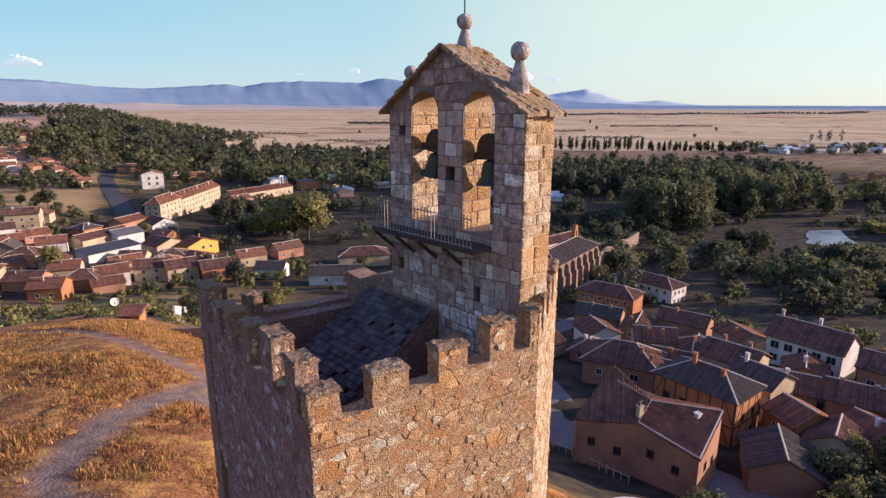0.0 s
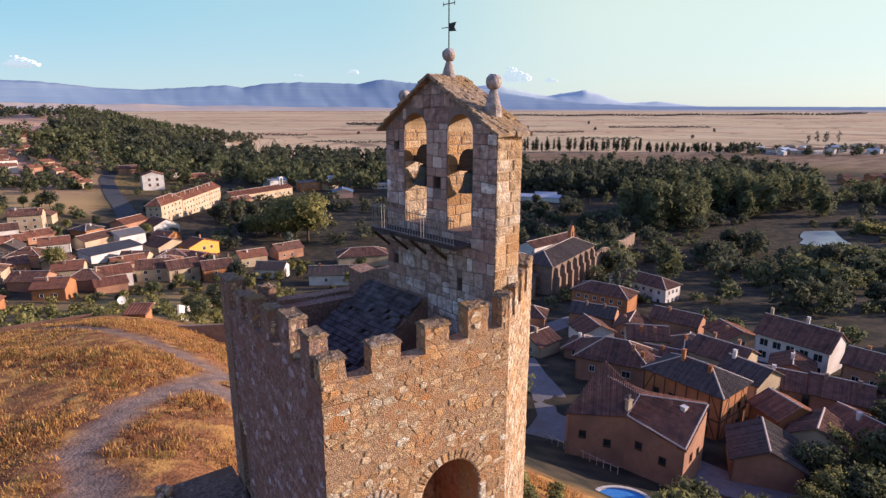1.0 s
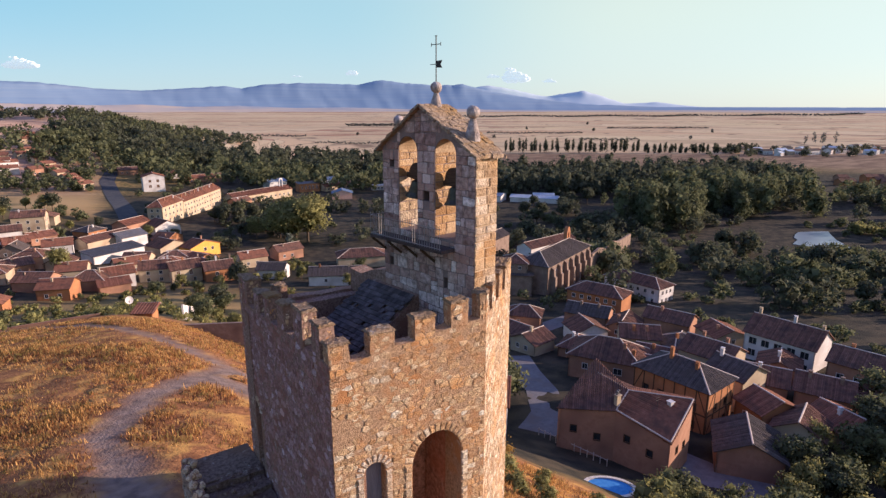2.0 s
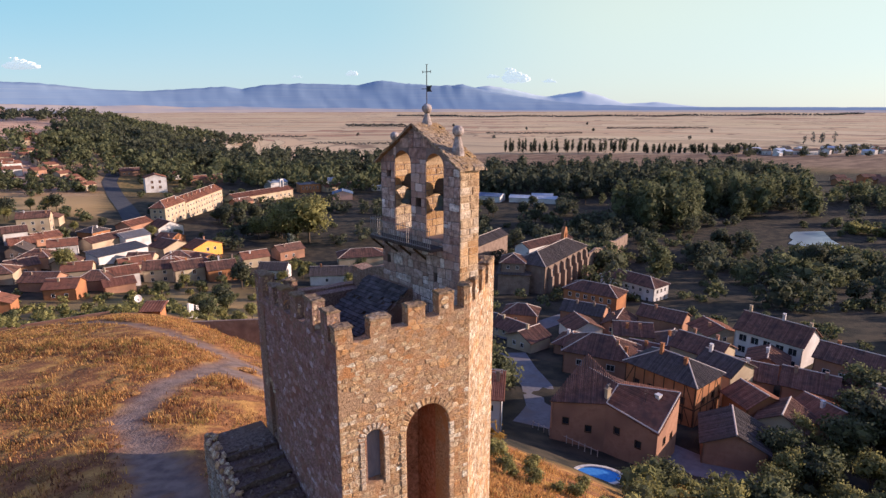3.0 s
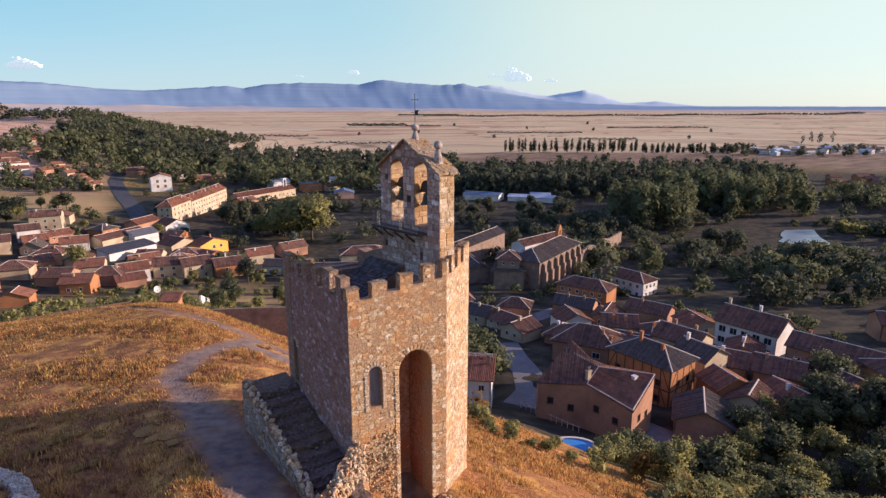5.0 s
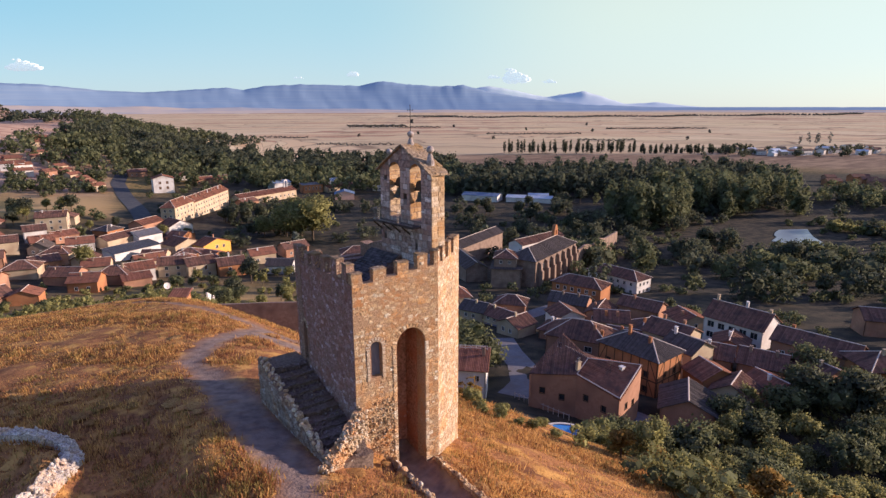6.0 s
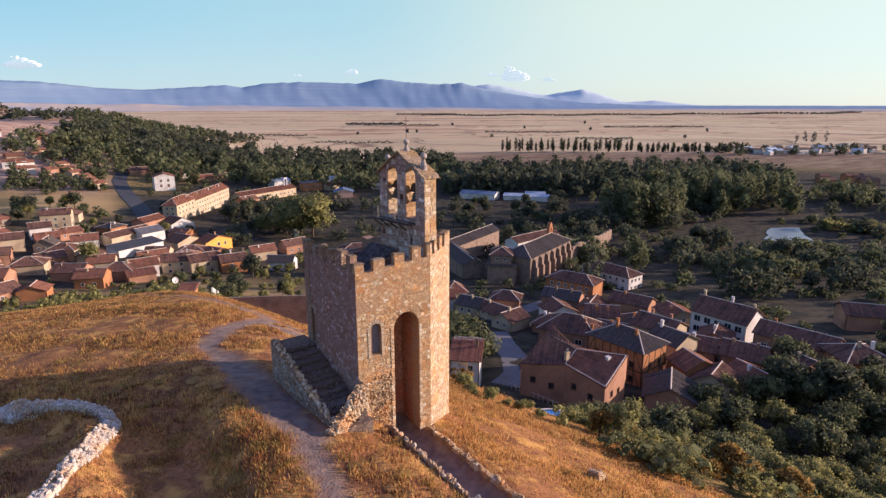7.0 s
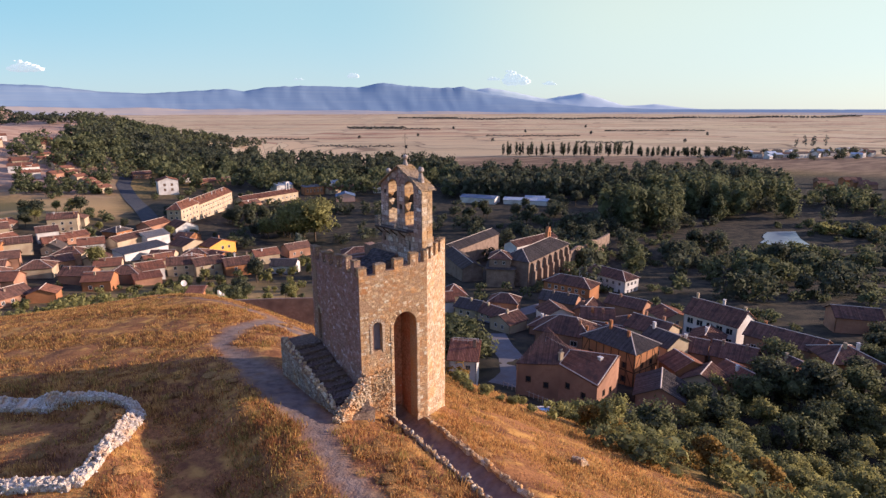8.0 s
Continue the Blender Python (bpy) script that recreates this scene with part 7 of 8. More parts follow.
def coursed_cells(length, z0, z1, hr, wr, rnd, outline, holes, gap=0.014, skip=0.0):
    """Roughly coursed stones that fill a wall right up to its edges and openings. Gives (polygon, centre)."""
    out = []
    free_at = lambda u, z: inside((min(max(u, 0.012), length - 0.012), z), outline) and not any(inside((u, z), h) for h in holes)
    z, ph = z0, rnd.uniform(0, 6)
    wave = lambda u, k: 0.045 * math.sin(u * 0.9 + ph + k * 1.9) + 0.02 * math.sin(u * 2.7 + k * 4.1)
    k = 0
    while z < z1:
        h = rnd.uniform(*hr)
        step = 0.05
        n = int(length / step)
        ok = [all(free_at((i + 0.5) * step, z + h * f + wave((i + 0.5) * step, k)) for f in (0.12, 0.5, 0.88)) for i in range(n)]
        i = 0
        while i < n:
            if not ok[i]:
                i += 1
                continue
            j = i
            while j < n and ok[j]:
                j += 1
            a, end = i * step, min(j * step, length)
            while end - a > 0.05:
                w = rnd.uniform(*wr)
                if end - a - w < wr[0] * 0.7:
                    w = end - a
                b = a + min(w, wr[1] * 1.3)
                if rnd.random() >= skip:
                    parts = [(0.0, 1.0)] if rnd.random() > 0.16 or b - a > 0.5 else [(0.0, 0.48), (0.52, 1.0)]
                    for f0, f1 in parts:
                        lo_ = lambda u: z + h * f0 + wave(u, k) + gap / 2
                        hi_ = lambda u: z + h * f1 + wave(u, k + (f1 == 1.0)) - gap / 2
                        m = (a + b) / 2
                        j1 = lambda: rnd.uniform(-0.014, 0.014)
                        c = min(0.035, (b - a) * 0.18)
                        x0, x1 = a + gap / 2 + abs(j1()), b - gap / 2 - abs(j1())
                        pts = [(x0 + c, lo_(x0)), (m, lo_(m) + j1()), (x1 - c, lo_(x1)), (x1, lo_(x1) + c), (x1 + j1() * 0.5, hi_(x1) - c), (x1 - c, hi_(x1)), (m, hi_(m) + j1()), (x0 + c, hi_(x0)), (x0, hi_(x0) - c), (x0 + j1() * 0.5, lo_(x0) + c)]
                        out.append((pts, (m, (lo_(m) + hi_(m)) / 2)))
                a = b
            i = j
        z += h
        k += 1
    return out


def cell_stone(pts, mid, rnd, proud):
    """Vertices and faces of one rubble stone, standing proud of y = 0 towards -y with a worn, tilted face."""
    d = rnd.uniform(*proud)
    tx, tz = rnd.uniform(-0.07, 0.07), rnd.uniform(-0.07, 0.07)
    k = len(pts)
    vs = [(x, 0.03, z) for x, z in pts]
    vs += [(x + (mid[0] - x) * 0.03, -d * 0.55 + rnd.uniform(-0.006, 0.006), z + (mid[1] - z) * 0.03) for x, z in pts]
    vs += [(x + (mid[0] - x) * 0.17, -d - tx * (x - mid[0]) - tz * (z - mid[1]) + rnd.uniform(-0.007, 0.007), z + (mid[1] - z) * 0.17) for x, z in pts]
    vs.append((mid[0] + rnd.uniform(-0.02, 0.02), -d * 1.1 + rnd.uniform(-0.008, 0.008), mid[1]))
    fs = []
    for a, b in ((0, k), (k, 2 * k)):
        fs += [(a + i, a + (i + 1) % k, b + (i + 1) % k, b + i) for i in range(k)]
    fs += [(2 * k + i, 2 * k + (i + 1) % k, 3 * k) for i in range(k)]
    return vs, fs


def lay_cells(cells, parent, mat, name, rnd, proud, single=0, piece_mat=None, joined="rubble_facing", label=""):
    """The first cells as stones of their own, the rest as one mesh."""
    for pts, mid in cells[:single]:
        vs, fs = cell_stone(pts, mid, rnd, proud)
        me = bpy.data.meshes.new(name)
        me.from_pydata(vs, [], fs)
        me.materials.append(piece_mat)
        new(name, me).parent = parent
    verts, faces = [], []
    for pts, mid in cells[single:]:
        vs, fs = cell_stone(pts, mid, rnd, proud)
        o = len(verts)
        verts += vs
        faces += [tuple(i + o for i in f) for f in fs]
    if not verts:
        return None
    me = bpy.data.meshes.new(joined)
    me.from_pydata(verts, [], faces)
    me.materials.append(mat)
    ob = new(joined, me)
    ob.parent = parent
    return tagged(ob, label, kind="stuff")


srnd = random.Random(77)
blk = [stone_mesh("block", ashlar_piece, srnd, irregular=0.06, square=True) for _ in range(8)]
gld = [stone_mesh("block", sunlit_gold_piece, srnd, irregular=0.06, square=True) for _ in range(8)]

# front wall
fo = face_outline(6.4, front_merlons, (11.85, 12.55))
halo = [arch_hole(2.80, 5.62, FOOT + 0.2, 8.60, 14, 1.12), rect_hole(0.84, 2.26, 4.95, 7.4), arch_hole(0.80, 2.30, 7.2, 8.15, 10)]
upper = [c for c in rubble_cells(6.4, 8.2, 13.6, 0.36, 0.215, srnd, fo, halo, 0.011) if srnd.random() > 0.30]
cells = upper + coursed_cells(6.4, -3.4, 8.3, (0.17, 0.30), (0.20, 0.52), srnd, fo, halo, 0.016, 0.07)
cells.sort(key=lambda r: -r[1][1])
lay_cells(cells, front, rubble_stone, "stone", srnd, (0.0, 0.022), 295, rubble_piece, label="rubble stones of the lower front wall")
# arch rings
def ring(parent, u0, u1, zs, rise, depth, count, kinds, name, proud=0.05):
    r = (u1 - u0) / 2
    for i in range(count):
        t0, t1 = math.pi * (i + 0.06) / count, math.pi * (i + 0.94) / count
        tm = (t0 + t1) / 2
        w = r * (t1 - t0) * 1.05
        m = Matrix.Translation(((u0 + u1) / 2 + r * math.cos(tm), 0, zs + r * rise * math.sin(tm))) @ Matrix.Rotation(-(tm - math.pi / 2), 4, "Y") @ Matrix.Translation((-w / 2, 0, 0.02)) @ Matrix.Diagonal((w, proud, depth, 1))
        share(name, srnd.choice(kinds), parent, m)


ring(front, 3.10, 5.32, 7.0, 1.12, 0.34, 17, [stone_mesh("voussoir", rubble_piece, srnd, irregular=0.06, square=True) for _ in range(4)], "voussoir", 0.03)
ring(front, 1.12, 1.98, 7.35, 1.0, 0.30, 9, [stone_mesh("voussoir", lime_plaster, srnd, irregular=0.10, square=True) for _ in range(3)], "voussoir", 0.03)
jambs = []
for u in (2.80, 5.34):
    z = -3.2
    while z < 6.9:
        h = srnd.uniform(0.25, 0.45)
        jambs.append((u + srnd.uniform(-0.03, 0.0), z, 0.28, h - 0.03))
        z += h
lay_joined(jambs, front, pale_rubble, "jamb_facing", srnd, blk, (0.05, 0.08), "squared stones of the gate jambs")
sj = []
for u in (0.86, 2.0):
    z = 5.0
    while z < 7.3:
        h = srnd.uniform(0.25, 0.4)
        sj.append((u, z, 0.24, h - 0.02))
        z += h
lay_joined(sj, front, lime_plaster, "slit_surround", srnd, blk, (0.04, 0.06), "pale limed surround of the slit window")

# canted wall, shaded wall and the others
co = face_outline(cant_len, [(0, 0.5, 13.52), (1.2, 1.9, 13.5), (2.7, 3.5, 13.5), (4.3, 5.94, 13.4)], (12.5, 12.3))
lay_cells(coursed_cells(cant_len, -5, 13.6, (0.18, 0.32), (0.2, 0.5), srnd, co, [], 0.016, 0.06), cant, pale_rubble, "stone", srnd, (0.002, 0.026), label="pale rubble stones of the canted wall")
lo = face_outline(left_len, [(0, 1.1, 12.9), (2.0, 2.7, 12.7), (3.3, 3.95, 12.9), (4.9, 5.6, 13.0), (6.6, 7.5, 13.3), (8.25, 8.95, 13.2)], (11.7, 12.0))
left_wall = [o for o in tower.children if o.get("label", "").startswith("shaded brown")][0]
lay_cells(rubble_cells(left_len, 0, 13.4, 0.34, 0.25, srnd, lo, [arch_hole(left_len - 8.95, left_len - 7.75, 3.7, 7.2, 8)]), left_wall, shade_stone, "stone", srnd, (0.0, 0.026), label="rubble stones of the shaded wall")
ring(left_wall, left_len - 8.75, left_len - 7.95, 6.6, 1.0, 0.25, 9, [stone_mesh("voussoir", lime_plaster, srnd, irregular=0.10, square=True) for _ in range(3)], "voussoir", 0.05)

# stones on the narrow sides and inner faces of the merlons
for w in [o for o in tower.children if o.name.startswith("merlon")]:
    xs = [v.co.x for v in w.data.vertices]
    zs = [v.co.z for v in w.data.vertices]
    a, b, z0, z1 = min(xs) + 0.03, max(xs) - 0.03, min(zs) + 0.1, max(zs) - 0.06
    sides = (((a, 0.54), (a, 0.02)), ((b, 0.02), (b, 0.54)), ((b, 0.54), (a, 0.54)))
    for n, (p, q) in enumerate(sides):
        L = math.dist(p, q)
        f = lay_cells(rubble_cells(L, z0, z1, 0.26, 0.21, srnd, rect_hole(-0.01, L + 0.01, z0, z1), []), w, rubble_stone, "stone", srnd, (0.0, 0.012), joined="side_facing")
        if f:
            f.matrix_local = along(p, q)

# bell gable blocks: face, near end and the jambs of the openings
halo = [arch_hole(fl(4.60), fl(3.36), 15.1, 19.24, 12), arch_hole(fl(2.28), fl(1.06), 15.1, 19.22, 12)] + putlogs
facing = coursed_cells(B_LEN, 10.0, 20.4, (0.30, 0.52), (0.26, 0.72), srnd, body_outline, halo, 0.020)
facing.sort(key=lambda c: -c[1][1])
lay_cells(facing, gable_wall, ashlar_rest, "block", srnd, (0.008, 0.05), 290, ashlar_piece, joined="block_facing", label="weathered ashlar blocks at the foot of the gable")
end_face = pose(B_LEN, 0, 0, 0, 0, 90)
bm = bmesh.new()
box(bm, B_LEN - 0.3, B_LEN + 0.004, 0.02, B_THICK - 0.06, 12.0, 18.6)
near_end = part("end_face", bm, jamb_stone, bell_gable, "golden sunlit end of the bell gable")
z = 12.0
while z < 18.45:
    h = srnd.uniform(0.28, 0.5)
    cut = srnd.uniform(0.35, 0.9)
    for a, b in ((0.0, cut), (cut, B_THICK)):
        share("block", srnd.choice(gld), near_end, end_face @ Matrix.LocRotScale((a + 0.012, 0, z), None, (b - a - 0.024, srnd.uniform(0.02, 0.06), min(h, 18.55 - z) - 0.025)))
    z += h
# stepped lower buttress below the end
bm = bmesh.new()
prism(bm, [(B_LEN - 0.9, B_THICK - 0.1, 13.3), (B_LEN - 0.1, B_THICK - 0.1, 13.3), (B_LEN - 0.1, B_THICK + 0.16, 13.3), (B_LEN - 0.9, B_THICK + 0.3, 13.3)], [(B_LEN - 0.9, B_THICK - 0.1, 15.4), (B_LEN - 0.1, B_THICK - 0.1, 15.4), (B_LEN - 0.1, B_THICK + 0.08, 14.6), (B_LEN - 0.9, B_THICK + 0.2, 14.6)])
part("offset", bm, jamb_stone, bell_gable, "sloping masonry offset")
for s0, s1 in ((4.60, 3.36), (2.28, 1.06)):
    for u, turn in ((fl(s0), 90), (fl(s1), -90)):
        face = pose(u, 0.0 if turn > 0 else B_THICK, 0, 0, 0, turn)
        z = 15.16
        while z < 18.55:
            h = min(srnd.uniform(0.28, 0.5), 18.62 - z)
            cut = srnd.uniform(0.35, 0.9)
            for a, b in ((0.02, cut), (cut, B_THICK - 0.02)):
                share("block", srnd.choice(gld), gable_wall, face @ Matrix.LocRotScale((a + 0.01, 0, z), None, (b - a - 0.02, srnd.uniform(0.012, 0.03), h - 0.02)))
            z += h
    # soffit of the arch
    bm = bmesh.new()
    r = (s0 - s1) / 2
    cx, zc = fl((s0 + s1) / 2), 19.21 - r
    pts = [(cx + (r - 0.012) * math.cos(math.pi * i / 12), zc + (r - 0.012) * math.sin(math.pi * i / 12)) for i in range(13)]
    far = [bm.verts.new((x, 0.03, z)) for x, z in pts]
    back = [bm.verts.new((x, B_THICK - 0.03, z)) for x, z in pts]
    top = [bm.verts.new((cx + (x - cx) * 1.01, 0.03, zc + (z - zc) * 1.01)) for x, z in pts]
    for i in range(12):
        bm.faces.new((far[i], far[i + 1], back[i + 1], back[i]))
        bm.faces.new((far[i], top[i], top[i + 1], far[i + 1]))
    part("arch_soffit", bm, jamb_stone, gable_wall)


# ---- ruins and dry-stone walls ----
def rubble_wall(pts, width, tall, mat, label, seed, name="ruined_wall"):
    """A low broken wall of loose stones along a line on the ground, as separate stones heaped on a core."""
    rnd = random.Random(seed)
    w = base(name, pose(pts[0][0], pts[0][1], ground_z(*pts[0])), label, "wall")
    core = bmesh.new()
    verts, faces = [], []
    inv = w.matrix_world.inverted()
    kinds = [([v.co.copy() for v in me.vertices], [tuple(p.vertices) for p in me.polygons]) for me in boulders]
    for (x0, y0), (x1, y1) in zip(pts, pts[1:]):
        L = math.hypot(x1 - x0, y1 - y0)
        tx, ty = (x1 - x0) / L, (y1 - y0) / L
        n = max(2, int(L / 0.5))
        for i in range(n):
            s0, s1 = L * i / n, L * (i + 1) / n + 0.05
            h = tall * rnd.uniform(0.75, 1.05)
            q = [(x0 + tx * s - ty * o, y0 + ty * s + tx * o) for s, o in ((s0, -width / 2), (s1, -width / 2), (s1, width / 2), (s0, width / 2))]
            low = [inv @ Vector((a, b, ground_z(a, b) - 0.5)) for a, b in q]
            high = [inv @ Vector((a, b, ground_z(a, b) + h * 0.9)) for a, b in q]
            prism(core, low, high)
        for i in range(int(L * width * tall * 44)):
            s, o = rnd.uniform(0, L), rnd.uniform(-0.58, 0.58) * width
            x, y = x0 + tx * s - ty * o, y0 + ty * s + tx * o
            edge = abs(o) / (width / 2)
            z = ground_z(x, y) + tall * (rnd.uniform(0.0, 0.85) if edge > 0.85 else rnd.uniform(0.72, 0.95))
            size = rnd.uniform(0.09, 0.23)
            vs, fs = rnd.choice(kinds)
            k = len(verts)
            rot = Euler((rnd.uniform(0, 6), rnd.uniform(0, 6), rnd.uniform(0, 6))).to_matrix()
            verts += [tuple(inv @ (Vector((x, y, z)) + rot @ v * size)) for v in vs]
            faces += [tuple(j + k for j in f) for f in fs]
    part("core", core, mat, w)
    me = bpy.data.meshes.new("loose_rubble")
    me.from_pydata(verts, [], faces)
    me.materials.append(mat)
    ob = new("loose_rubble", me)
    ob.parent = w
    tagged(ob, kind="stuff")
    return w


boulders = []
for i in range(6):
    bm = bmesh.new()
    bmesh.ops.create_icosphere(bm, subdivisions=1, radius=1)
    for v in bm.verts:
        v.co = Vector((v.co.x * srnd.uniform(0.8, 1.2), v.co.y * srnd.uniform(0.6, 1.0), v.co.z * srnd.uniform(0.45, 0.8)))
    me = bpy.data.meshes.new("stone")
    bm.to_mesh(me)
    bm.free()
    boulders.append(me)
white_rubble = stone_material("white_rubble", ((0.50, 0.43, 0.37), (0.72, 0.66, 0.60), (0.60, 0.52, 0.45), (0.80, 0.76, 0.71)), "island")
rubble_wall([(-31, 21.2), (-27.4, 18.4), (-21, 13.4), (-17.3, 10.4), (-16.7, 8.4), (-18.2, 3.4), (-19.9, -1.6), (-21.0, -3.4), (-24.9, -1.2), (-32, 2.2)], 1.0, 0.62, white_rubble, "low whitish ruined rubble wall footing in the dry grass", 41)
rubble_wall([(2.3, -0.4), (1.85, -3.5), (1.75, -8.6), (1.9, -15.5), (2.0, -22)], 0.55, 0.35, pale_rubble, "low rubble wall beside the sunken ramp", 42, "ramp_wall")
rubble_wall([(5.9, -0.6), (5.75, -4.2), (5.7, -11.0), (5.6, -16.0)], 0.4, 0.22, rubble_stone, "low brown rubble edging beside the ramp", 43, "ramp_wall")
for x, y, sd in ((17.4, -8.8, 44), (2.4, -14.2, 45)):
    rubble_wall([(x - 0.5, y), (x + 0.5, y + 0.2)], 1.1, 0.75, pale_rubble, "small heap of rubble stones in the grass", sd, "stone_heap")


def rubble_heap(name, parent, sites, mat, label, seed):
    """Loose and half-bedded stones as one mass; sites of (x, y, z, size)."""
    rnd = random.Random(seed)
    kinds = [([v.co.copy() for v in me.vertices], [tuple(p.vertices) for p in me.polygons]) for me in boulders]
    verts, faces = [], []
    for x, y, z, size in sites:
        vs, fs = rnd.choice(kinds)
        k = len(verts)
        rot = Euler((rnd.uniform(0, 6), rnd.uniform(0, 6), rnd.uniform(0, 6))).to_matrix()
        verts += [tuple(Vector((x, y, z)) + rot @ v * size) for v in vs]
        faces += [tuple(j + k for j in f) for f in fs]
    me = bpy.data.meshes.new(name)
    me.from_pydata(verts, [], faces)
    me.materials.append(mat)
    ob = new(name, me)
    ob.parent = parent
    return tagged(ob, label, kind="stuff")


# crumbling stub at the stair's foot and the robbed-out base of the front wall
stub = base("wall_stub", pose(0, 0, 0), "crumbling sunlit rubble stub leaning on the tower's corner", "wall")
bm = bmesh.new()
prism(bm, [(-4.1, -3.2, -1.5), (-3.3, -3.7, -1.5), (1.2, -0.7, -3.4), (0.3, 0.2, -3.4)], [(-3.8, -3.0, 1.55), (-3.2, -3.3, 1.5), (0.25, -0.35, 3.1), (-0.05, 0.1, 3.3)])
bmesh.ops.subdivide_edges(bm, edges=bm.edges[:], cuts=9, use_grid_fill=True)
for v in bm.verts:
    v.co += noise.noise_vector(v.co * 1.9) * 0.24 + noise.noise_vector(v.co * 6.0) * 0.07
part("core", bm, rubble_core, stub)
sites = []
for _ in range(760):
    t = srnd.random()
    top = 1.55 + 1.7 * t
    z = ground_z(-3.7 + 4.2 * t, -3.2 + 3.0 * t) + (top + 0.2 - ground_z(-3.7 + 4.2 * t, -3.2 + 3.0 * t)) * srnd.random()
    off = srnd.uniform(-0.1, 0.12) + (0.75 if z < top - 0.3 else srnd.uniform(0, 0.8)) * 0.8
    sites.append((-3.75 + 4.0 * t + off * 0.6, -3.05 + 3.05 * t - off * 0.75 + 0.1, z, srnd.uniform(0.07, 0.17)))
rubble_heap("loose_rubble", stub, sites, pale_rubble, "loose pale rubble stones", 71)
sites = [(srnd.uniform(0.1, 2.9), srnd.uniform(-0.07, 0.04) - 0.16 * max(0, 1 - zz / 3.0) * srnd.random(), zz, srnd.uniform(0.04, 0.12)) for zz in (srnd.uniform(-2.4, 3.4) for _ in range(520))]
rubble_heap("robbed_base", front, sites, rubble_stone, "broken rubble face at the foot of the front wall", 72)
# stones on the stair's outer side
so = [(0, -2.6), (12.9, -2.6), (12.9, 3.9), (0, 1.2)]
so = [(12.9 - u, z) for u, z in so]
facing = lay_cells(rubble_cells(12.9, -0.5, 4.0, 0.34, 0.26, srnd, so, []), sw, side_rubble, "stone", srnd, (0.01, 0.08), joined="side_facing", label="pale rubble stones of the stair side")
facing.matrix_local = pose(12.9, 0.45, 0, 0, 0, 180)
rubble_heap("step_rubble", stair, [(-0.2 - 2.4 * srnd.random(), y, 1.12 + (y + 2.3) * 0.25 + srnd.uniform(-0.08, 0.02), srnd.uniform(0.05, 0.16)) for y in (srnd.uniform(-2.3, 8.4) for _ in range(170))], stair_rubble, "broken stones lying on the stair", 75)
rubble_heap("edge_rubble", stair, [(-2.95 + srnd.uniform(-0.25, 0.25), y, 1.36 + (y + 2.6) * 0.22 + srnd.uniform(-0.05, 0.08), srnd.uniform(0.1, 0.24)) for y in (srnd.uniform(-2.5, 10) for _ in range(150))], pale_rubble, "loose pale stones along the stair's edge", 73)


# ---- dry grass ----
def grass_tufts(name, n, xr, yr, mat, label, seed, hmin, hmax, blades=6, spread=0.16, lush=None):
    rg = np.random.default_rng(seed)
    x, y = rg.uniform(*xr, n), rg.uniform(*yr, n)
    keep = (track_mask(x, y) > 1.25) & ~((x > -3.4) & (x < 10.9) & (y > -0.3 - 2.7 * (x < 0.6)) & (y < 10.6) & (x - y < 6.8)) & (height(x, y) > -16)
    keep &= rg.random(n) < np.clip(0.55 + 0.45 * wobble(x, y, 2.2, (lush or 0.0) + 1) + 0.6 * wobble(x, y, 7.0, lush or 0.0), 0.08, 1)
    keep &= ~((np.abs(x - 3.75) < 2.3) & (y < 0))
    x, y = x[keep], y[keep]
    z = height(x, y)
    big = np.clip(0.7 + 0.5 * wobble(x, y, 6.0, 7.0), 0.4, 1.4)
    out = []
    for b in range(blades):
        k = len(x)
        a = rg.uniform(0, 2 * np.pi, k)
        lean = rg.uniform(0.1, 0.75, k)
        hgt = rg.uniform(hmin, hmax, k) * big
        ox, oy = rg.normal(0, spread, k), rg.normal(0, spread, k)
        wd = rg.uniform(0.016, 0.04, k) * (1 + hgt)
        ca, sa = np.cos(a), np.sin(a)
        bx, by = x + ox, y + oy
        tx, ty = bx + ca * hgt * lean, by + sa * hgt * lean
        p0 = np.stack([bx - sa * wd, by + ca * wd, z - 0.05], 1)
        p1 = np.stack([bx + sa * wd, by - ca * wd, z - 0.05], 1)
        p2 = np.stack([tx + sa * wd * 0.4, ty - ca * wd * 0.4, z + hgt * 0.9], 1)
        p3 = np.stack([tx - sa * wd * 0.4, ty + ca * wd * 0.4, z + hgt], 1)
        out.append(np.stack([p0, p1, p2, p3], 1))
    return tagged(new(name, quad_mesh(name, np.concatenate(out).reshape(-1, 3), mat)), label, "grass", kind="stuff")


straw_dark = leaf_material("brown_grass_blades", (0.153, 0.064, 0.033), (0.247, 0.112, 0.053))
straw_rust = leaf_material("rust_grass_blades", (0.296, 0.123, 0.042), (0.449, 0.209, 0.066))
olive_grass = leaf_material("olive_grass_blades", (0.234, 0.155, 0.039), (0.378, 0.259, 0.066))


def grass_material(name, c1, c2, c3):
    """Matted dry grass: blade-fine grain over clumps of differing colour."""
    return material(name, c1, c2, 11.0, c3=c3, big=0.12, per="island", vary=0.28, bump=1.0, fine=34, bump_dist=0.09, rough=0.95)


gold_grass = grass_material("gold_grass", (0.285, 0.135, 0.039), (0.482, 0.258, 0.077), (0.345, 0.163, 0.045))
green_grass = grass_material("green_grass", (0.231, 0.120, 0.039), (0.394, 0.224, 0.070), (0.300, 0.147, 0.048))


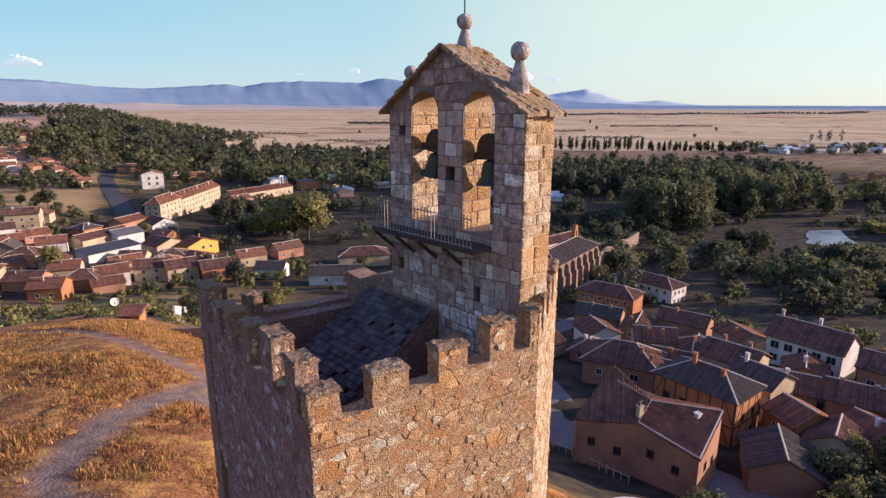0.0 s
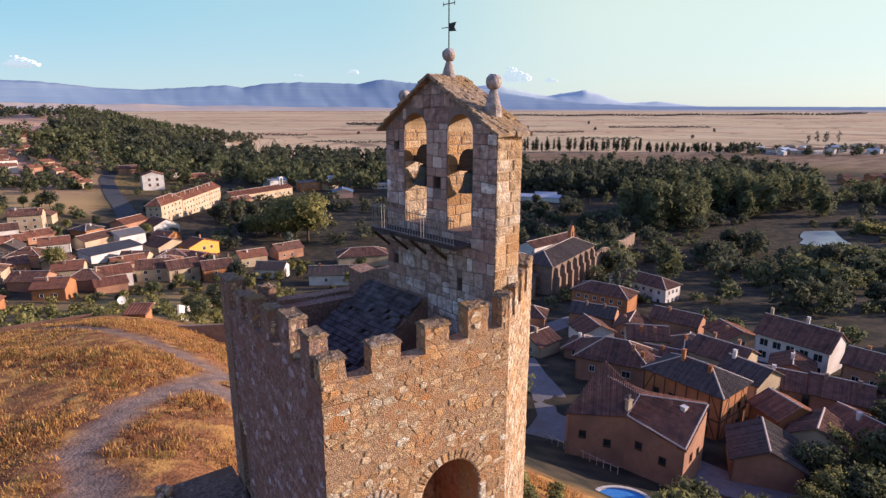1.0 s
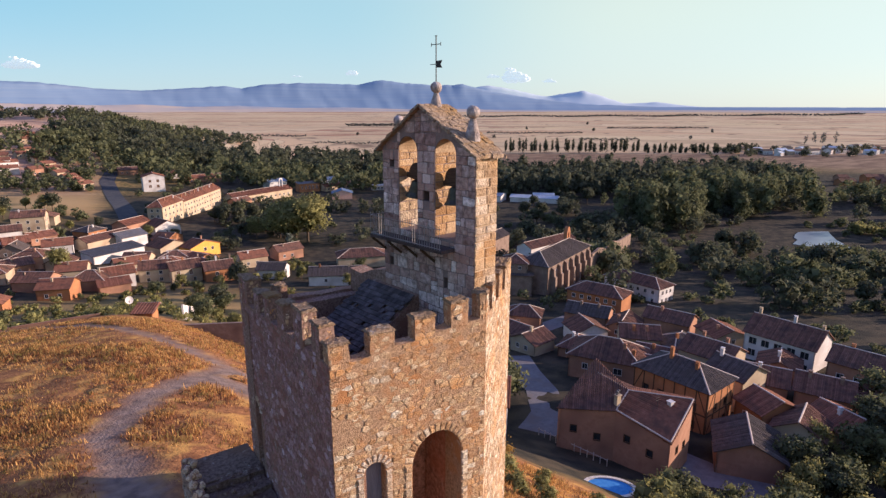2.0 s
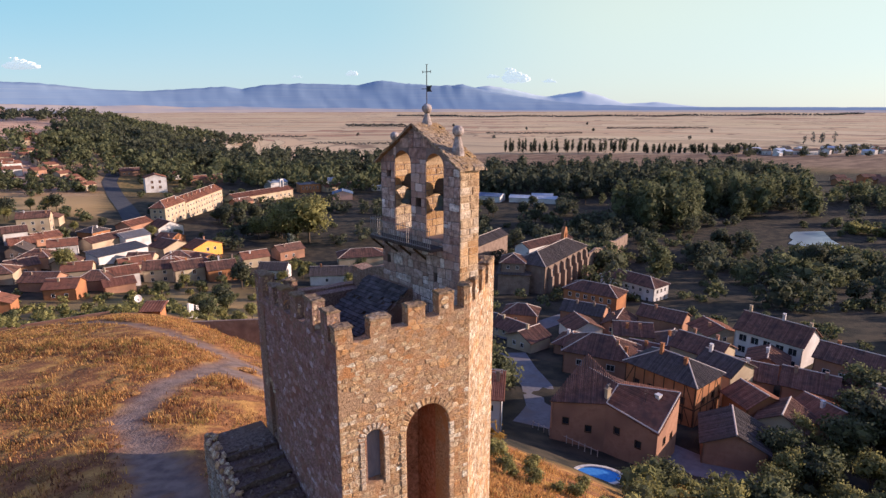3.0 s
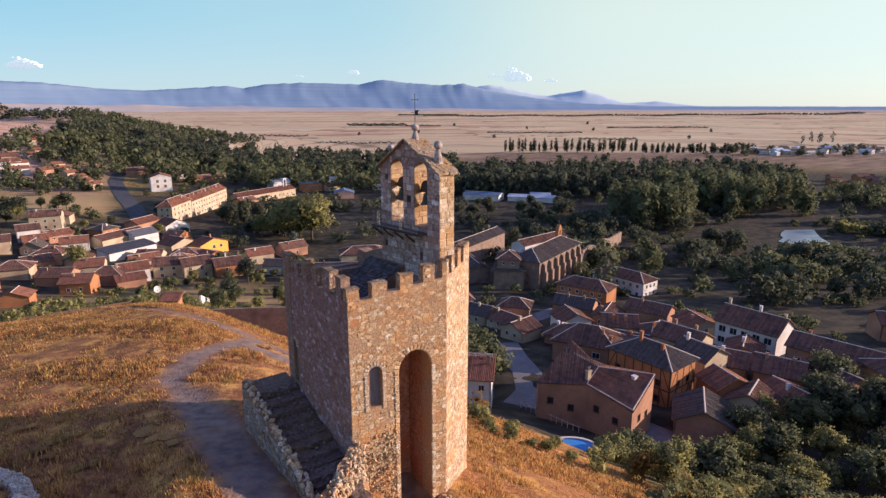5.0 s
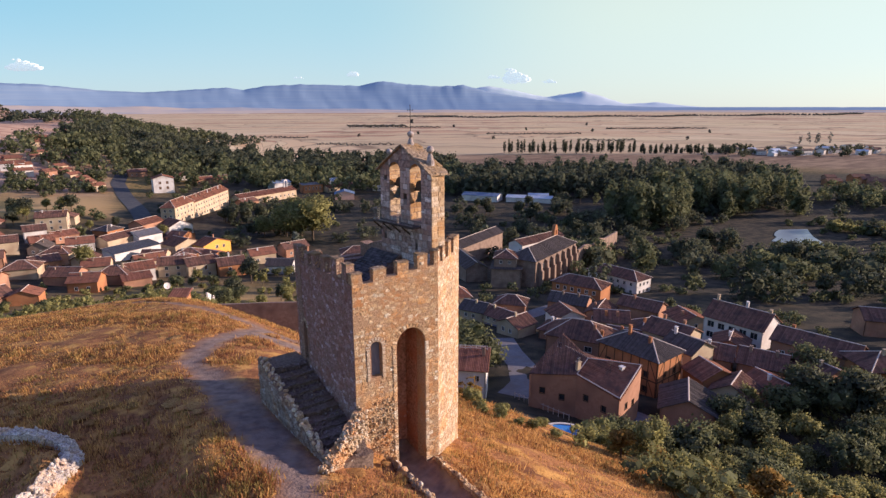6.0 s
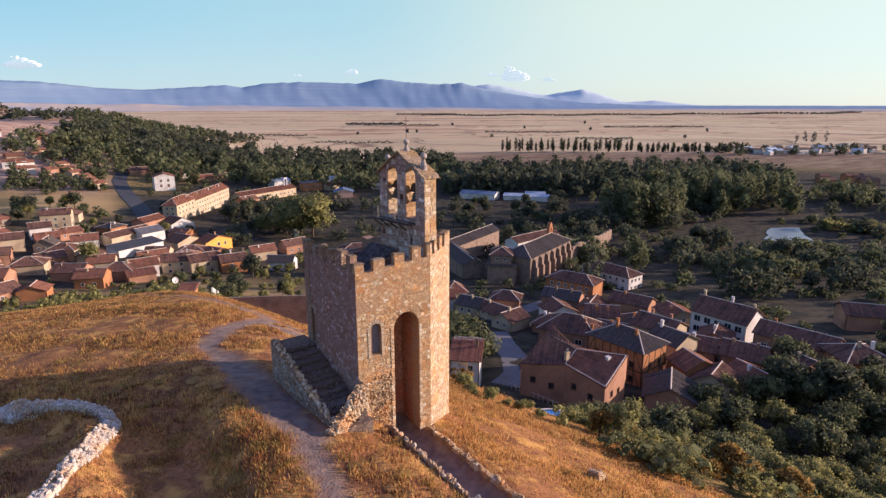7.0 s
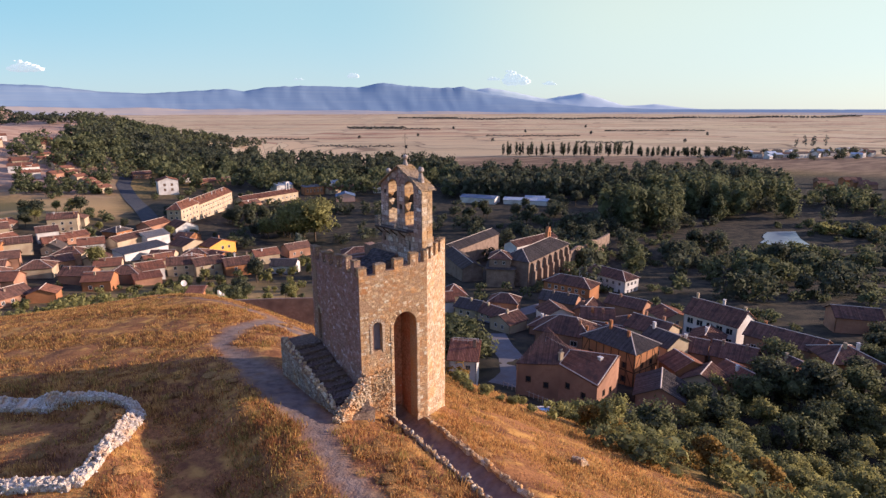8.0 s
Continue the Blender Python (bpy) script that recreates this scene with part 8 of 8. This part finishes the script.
def tussocks(name, n, mat, label, seed, rmin, rmax, phase, flat=0.5):
    """Low rounded clumps of matted dry grass, each an uneven dome bedded in the ground."""
    rg = np.random.default_rng(seed)
    x, y = rg.uniform(-52, 36, n), rg.uniform(-26, 86, n)
    keep = (track_mask(x, y) > 1.3) & ~((x > -3.9) & (x < 10.9) & (y > -0.4 - 2.9 * (x < 0.8)) & (y < 10.8) & (x - y < 6.9)) & (height(x, y) > -15)
    keep &= ~((np.abs(x - 3.75) < 2.6) & (y < 0)) & (wobble(x, y, 7.0, phase) + 0.5 * wobble(x, y, 2.2, phase + 1) > rg.uniform(-1.2, 0.7, n))
    x, y = x[keep], y[keep]
    k, seg = len(x), 8
    r = rg.uniform(rmin, rmax, k)
    prof = np.array([(1.12, -0.12), (0.95, 0.30), (0.62, 0.78)])
    a = np.arange(seg) * 2 * np.pi / seg + rg.uniform(0, 6, k)[:, None]
    rad = r[:, None, None] * prof[:, 0][None, :, None] * rg.uniform(0.72, 1.28, (k, 3, seg))
    up = r[:, None, None] * flat * (prof[:, 1][None, :, None] + rg.uniform(-0.16, 0.2, (k, 3, seg)) * (prof[:, 1] > 0)[None, :, None])
    px = x[:, None, None] + rad * np.cos(a)[:, None, :]
    py = y[:, None, None] + rad * np.sin(a)[:, None, :]
    pz = height(px, py) * 0.5 + height(x, y)[:, None, None] * 0.5 + up
    ring = np.stack([px, py, pz], -1).reshape(k, 3 * seg, 3)
    top = np.stack([x + rg.normal(0, 0.05, k), y + rg.normal(0, 0.05, k), height(x, y) + r * flat * rg.uniform(0.85, 1.15, k)], -1)[:, None, :]
    verts = np.concatenate([ring, top], 1).reshape(-1, 3)
    one = [(q * seg + i, q * seg + (i + 1) % seg, (q + 1) * seg + (i + 1) % seg, (q + 1) * seg + i) for q in (0, 1) for i in range(seg)]
    tip = [(2 * seg + i, 2 * seg + (i + 1) % seg, 3 * seg) for i in range(seg)]
    step = 3 * seg + 1
    off = (np.arange(k) * step)[:, None, None]
    faces = (np.array(one)[None] + off).reshape(-1, 4).tolist() + (np.array(tip)[None] + off).reshape(-1, 3).tolist()
    me = bpy.data.meshes.new(name)
    me.from_pydata(verts.tolist(), [], faces)
    me.polygons.foreach_set("use_smooth", np.ones(len(me.polygons), bool))
    me.materials.append(mat)
    return tagged(new(name, me), label, "grass", kind="stuff")


tussocks("dry_grass", 3600, gold_grass, "golden dry grass clumps covering the hilltop", 51, 0.2, 0.65, 5.0, 0.13)
tussocks("olive_grass", 1800, green_grass, "olive-yellow grass clumps on the slope", 53, 0.25, 0.7, 3.0, 0.14)
grass_tufts("short_grass", 44000, (-48, 34), (-24, 80), straw, "fine golden dry grass blades", 54, 0.12, 0.36, 5, 0.2, 5.0)
grass_tufts("rust_blades", 44000, (-48, 34), (-24, 80), straw_rust, "fine rust-brown dry grass blades", 56, 0.12, 0.38, 5, 0.2, 2.4)
grass_tufts("brown_blades", 34000, (-48, 34), (-24, 80), straw_dark, "fine withered brown weed stalks", 57, 0.14, 0.38, 5, 0.2, 1.0)
grass_tufts("yellow_clumps", 5600, (-48, 34), (-24, 80), straw, "taller bushy clumps of golden grass", 58, 0.22, 0.55, 20, 0.3, 5.0)
grass_tufts("weed_clumps", 3000, (-48, 34), (-24, 80), olive_grass, "bushy olive and brown weeds on the hilltop", 59, 0.22, 0.5, 22, 0.3, 3.0)
grass_tufts("slope_grass", 26000, (8, 34), (-26, 26), straw, "golden dry grass on the steep slope", 60, 0.12, 0.4, 5, 0.2, 0.6)
grass_tufts("rim_weeds", 500, (-20, -6.5), (-22, 4), straw_rust, "tall rusty weeds along the hollow's rim", 61, 0.25, 0.5, 18, 0.3, 9.0)
grass_tufts("rim_grass", 600, (-20, -6.5), (-22, 4), olive_grass, "olive and golden clumps along the hollow's rim", 62, 0.25, 0.5, 18, 0.3, 4.0)
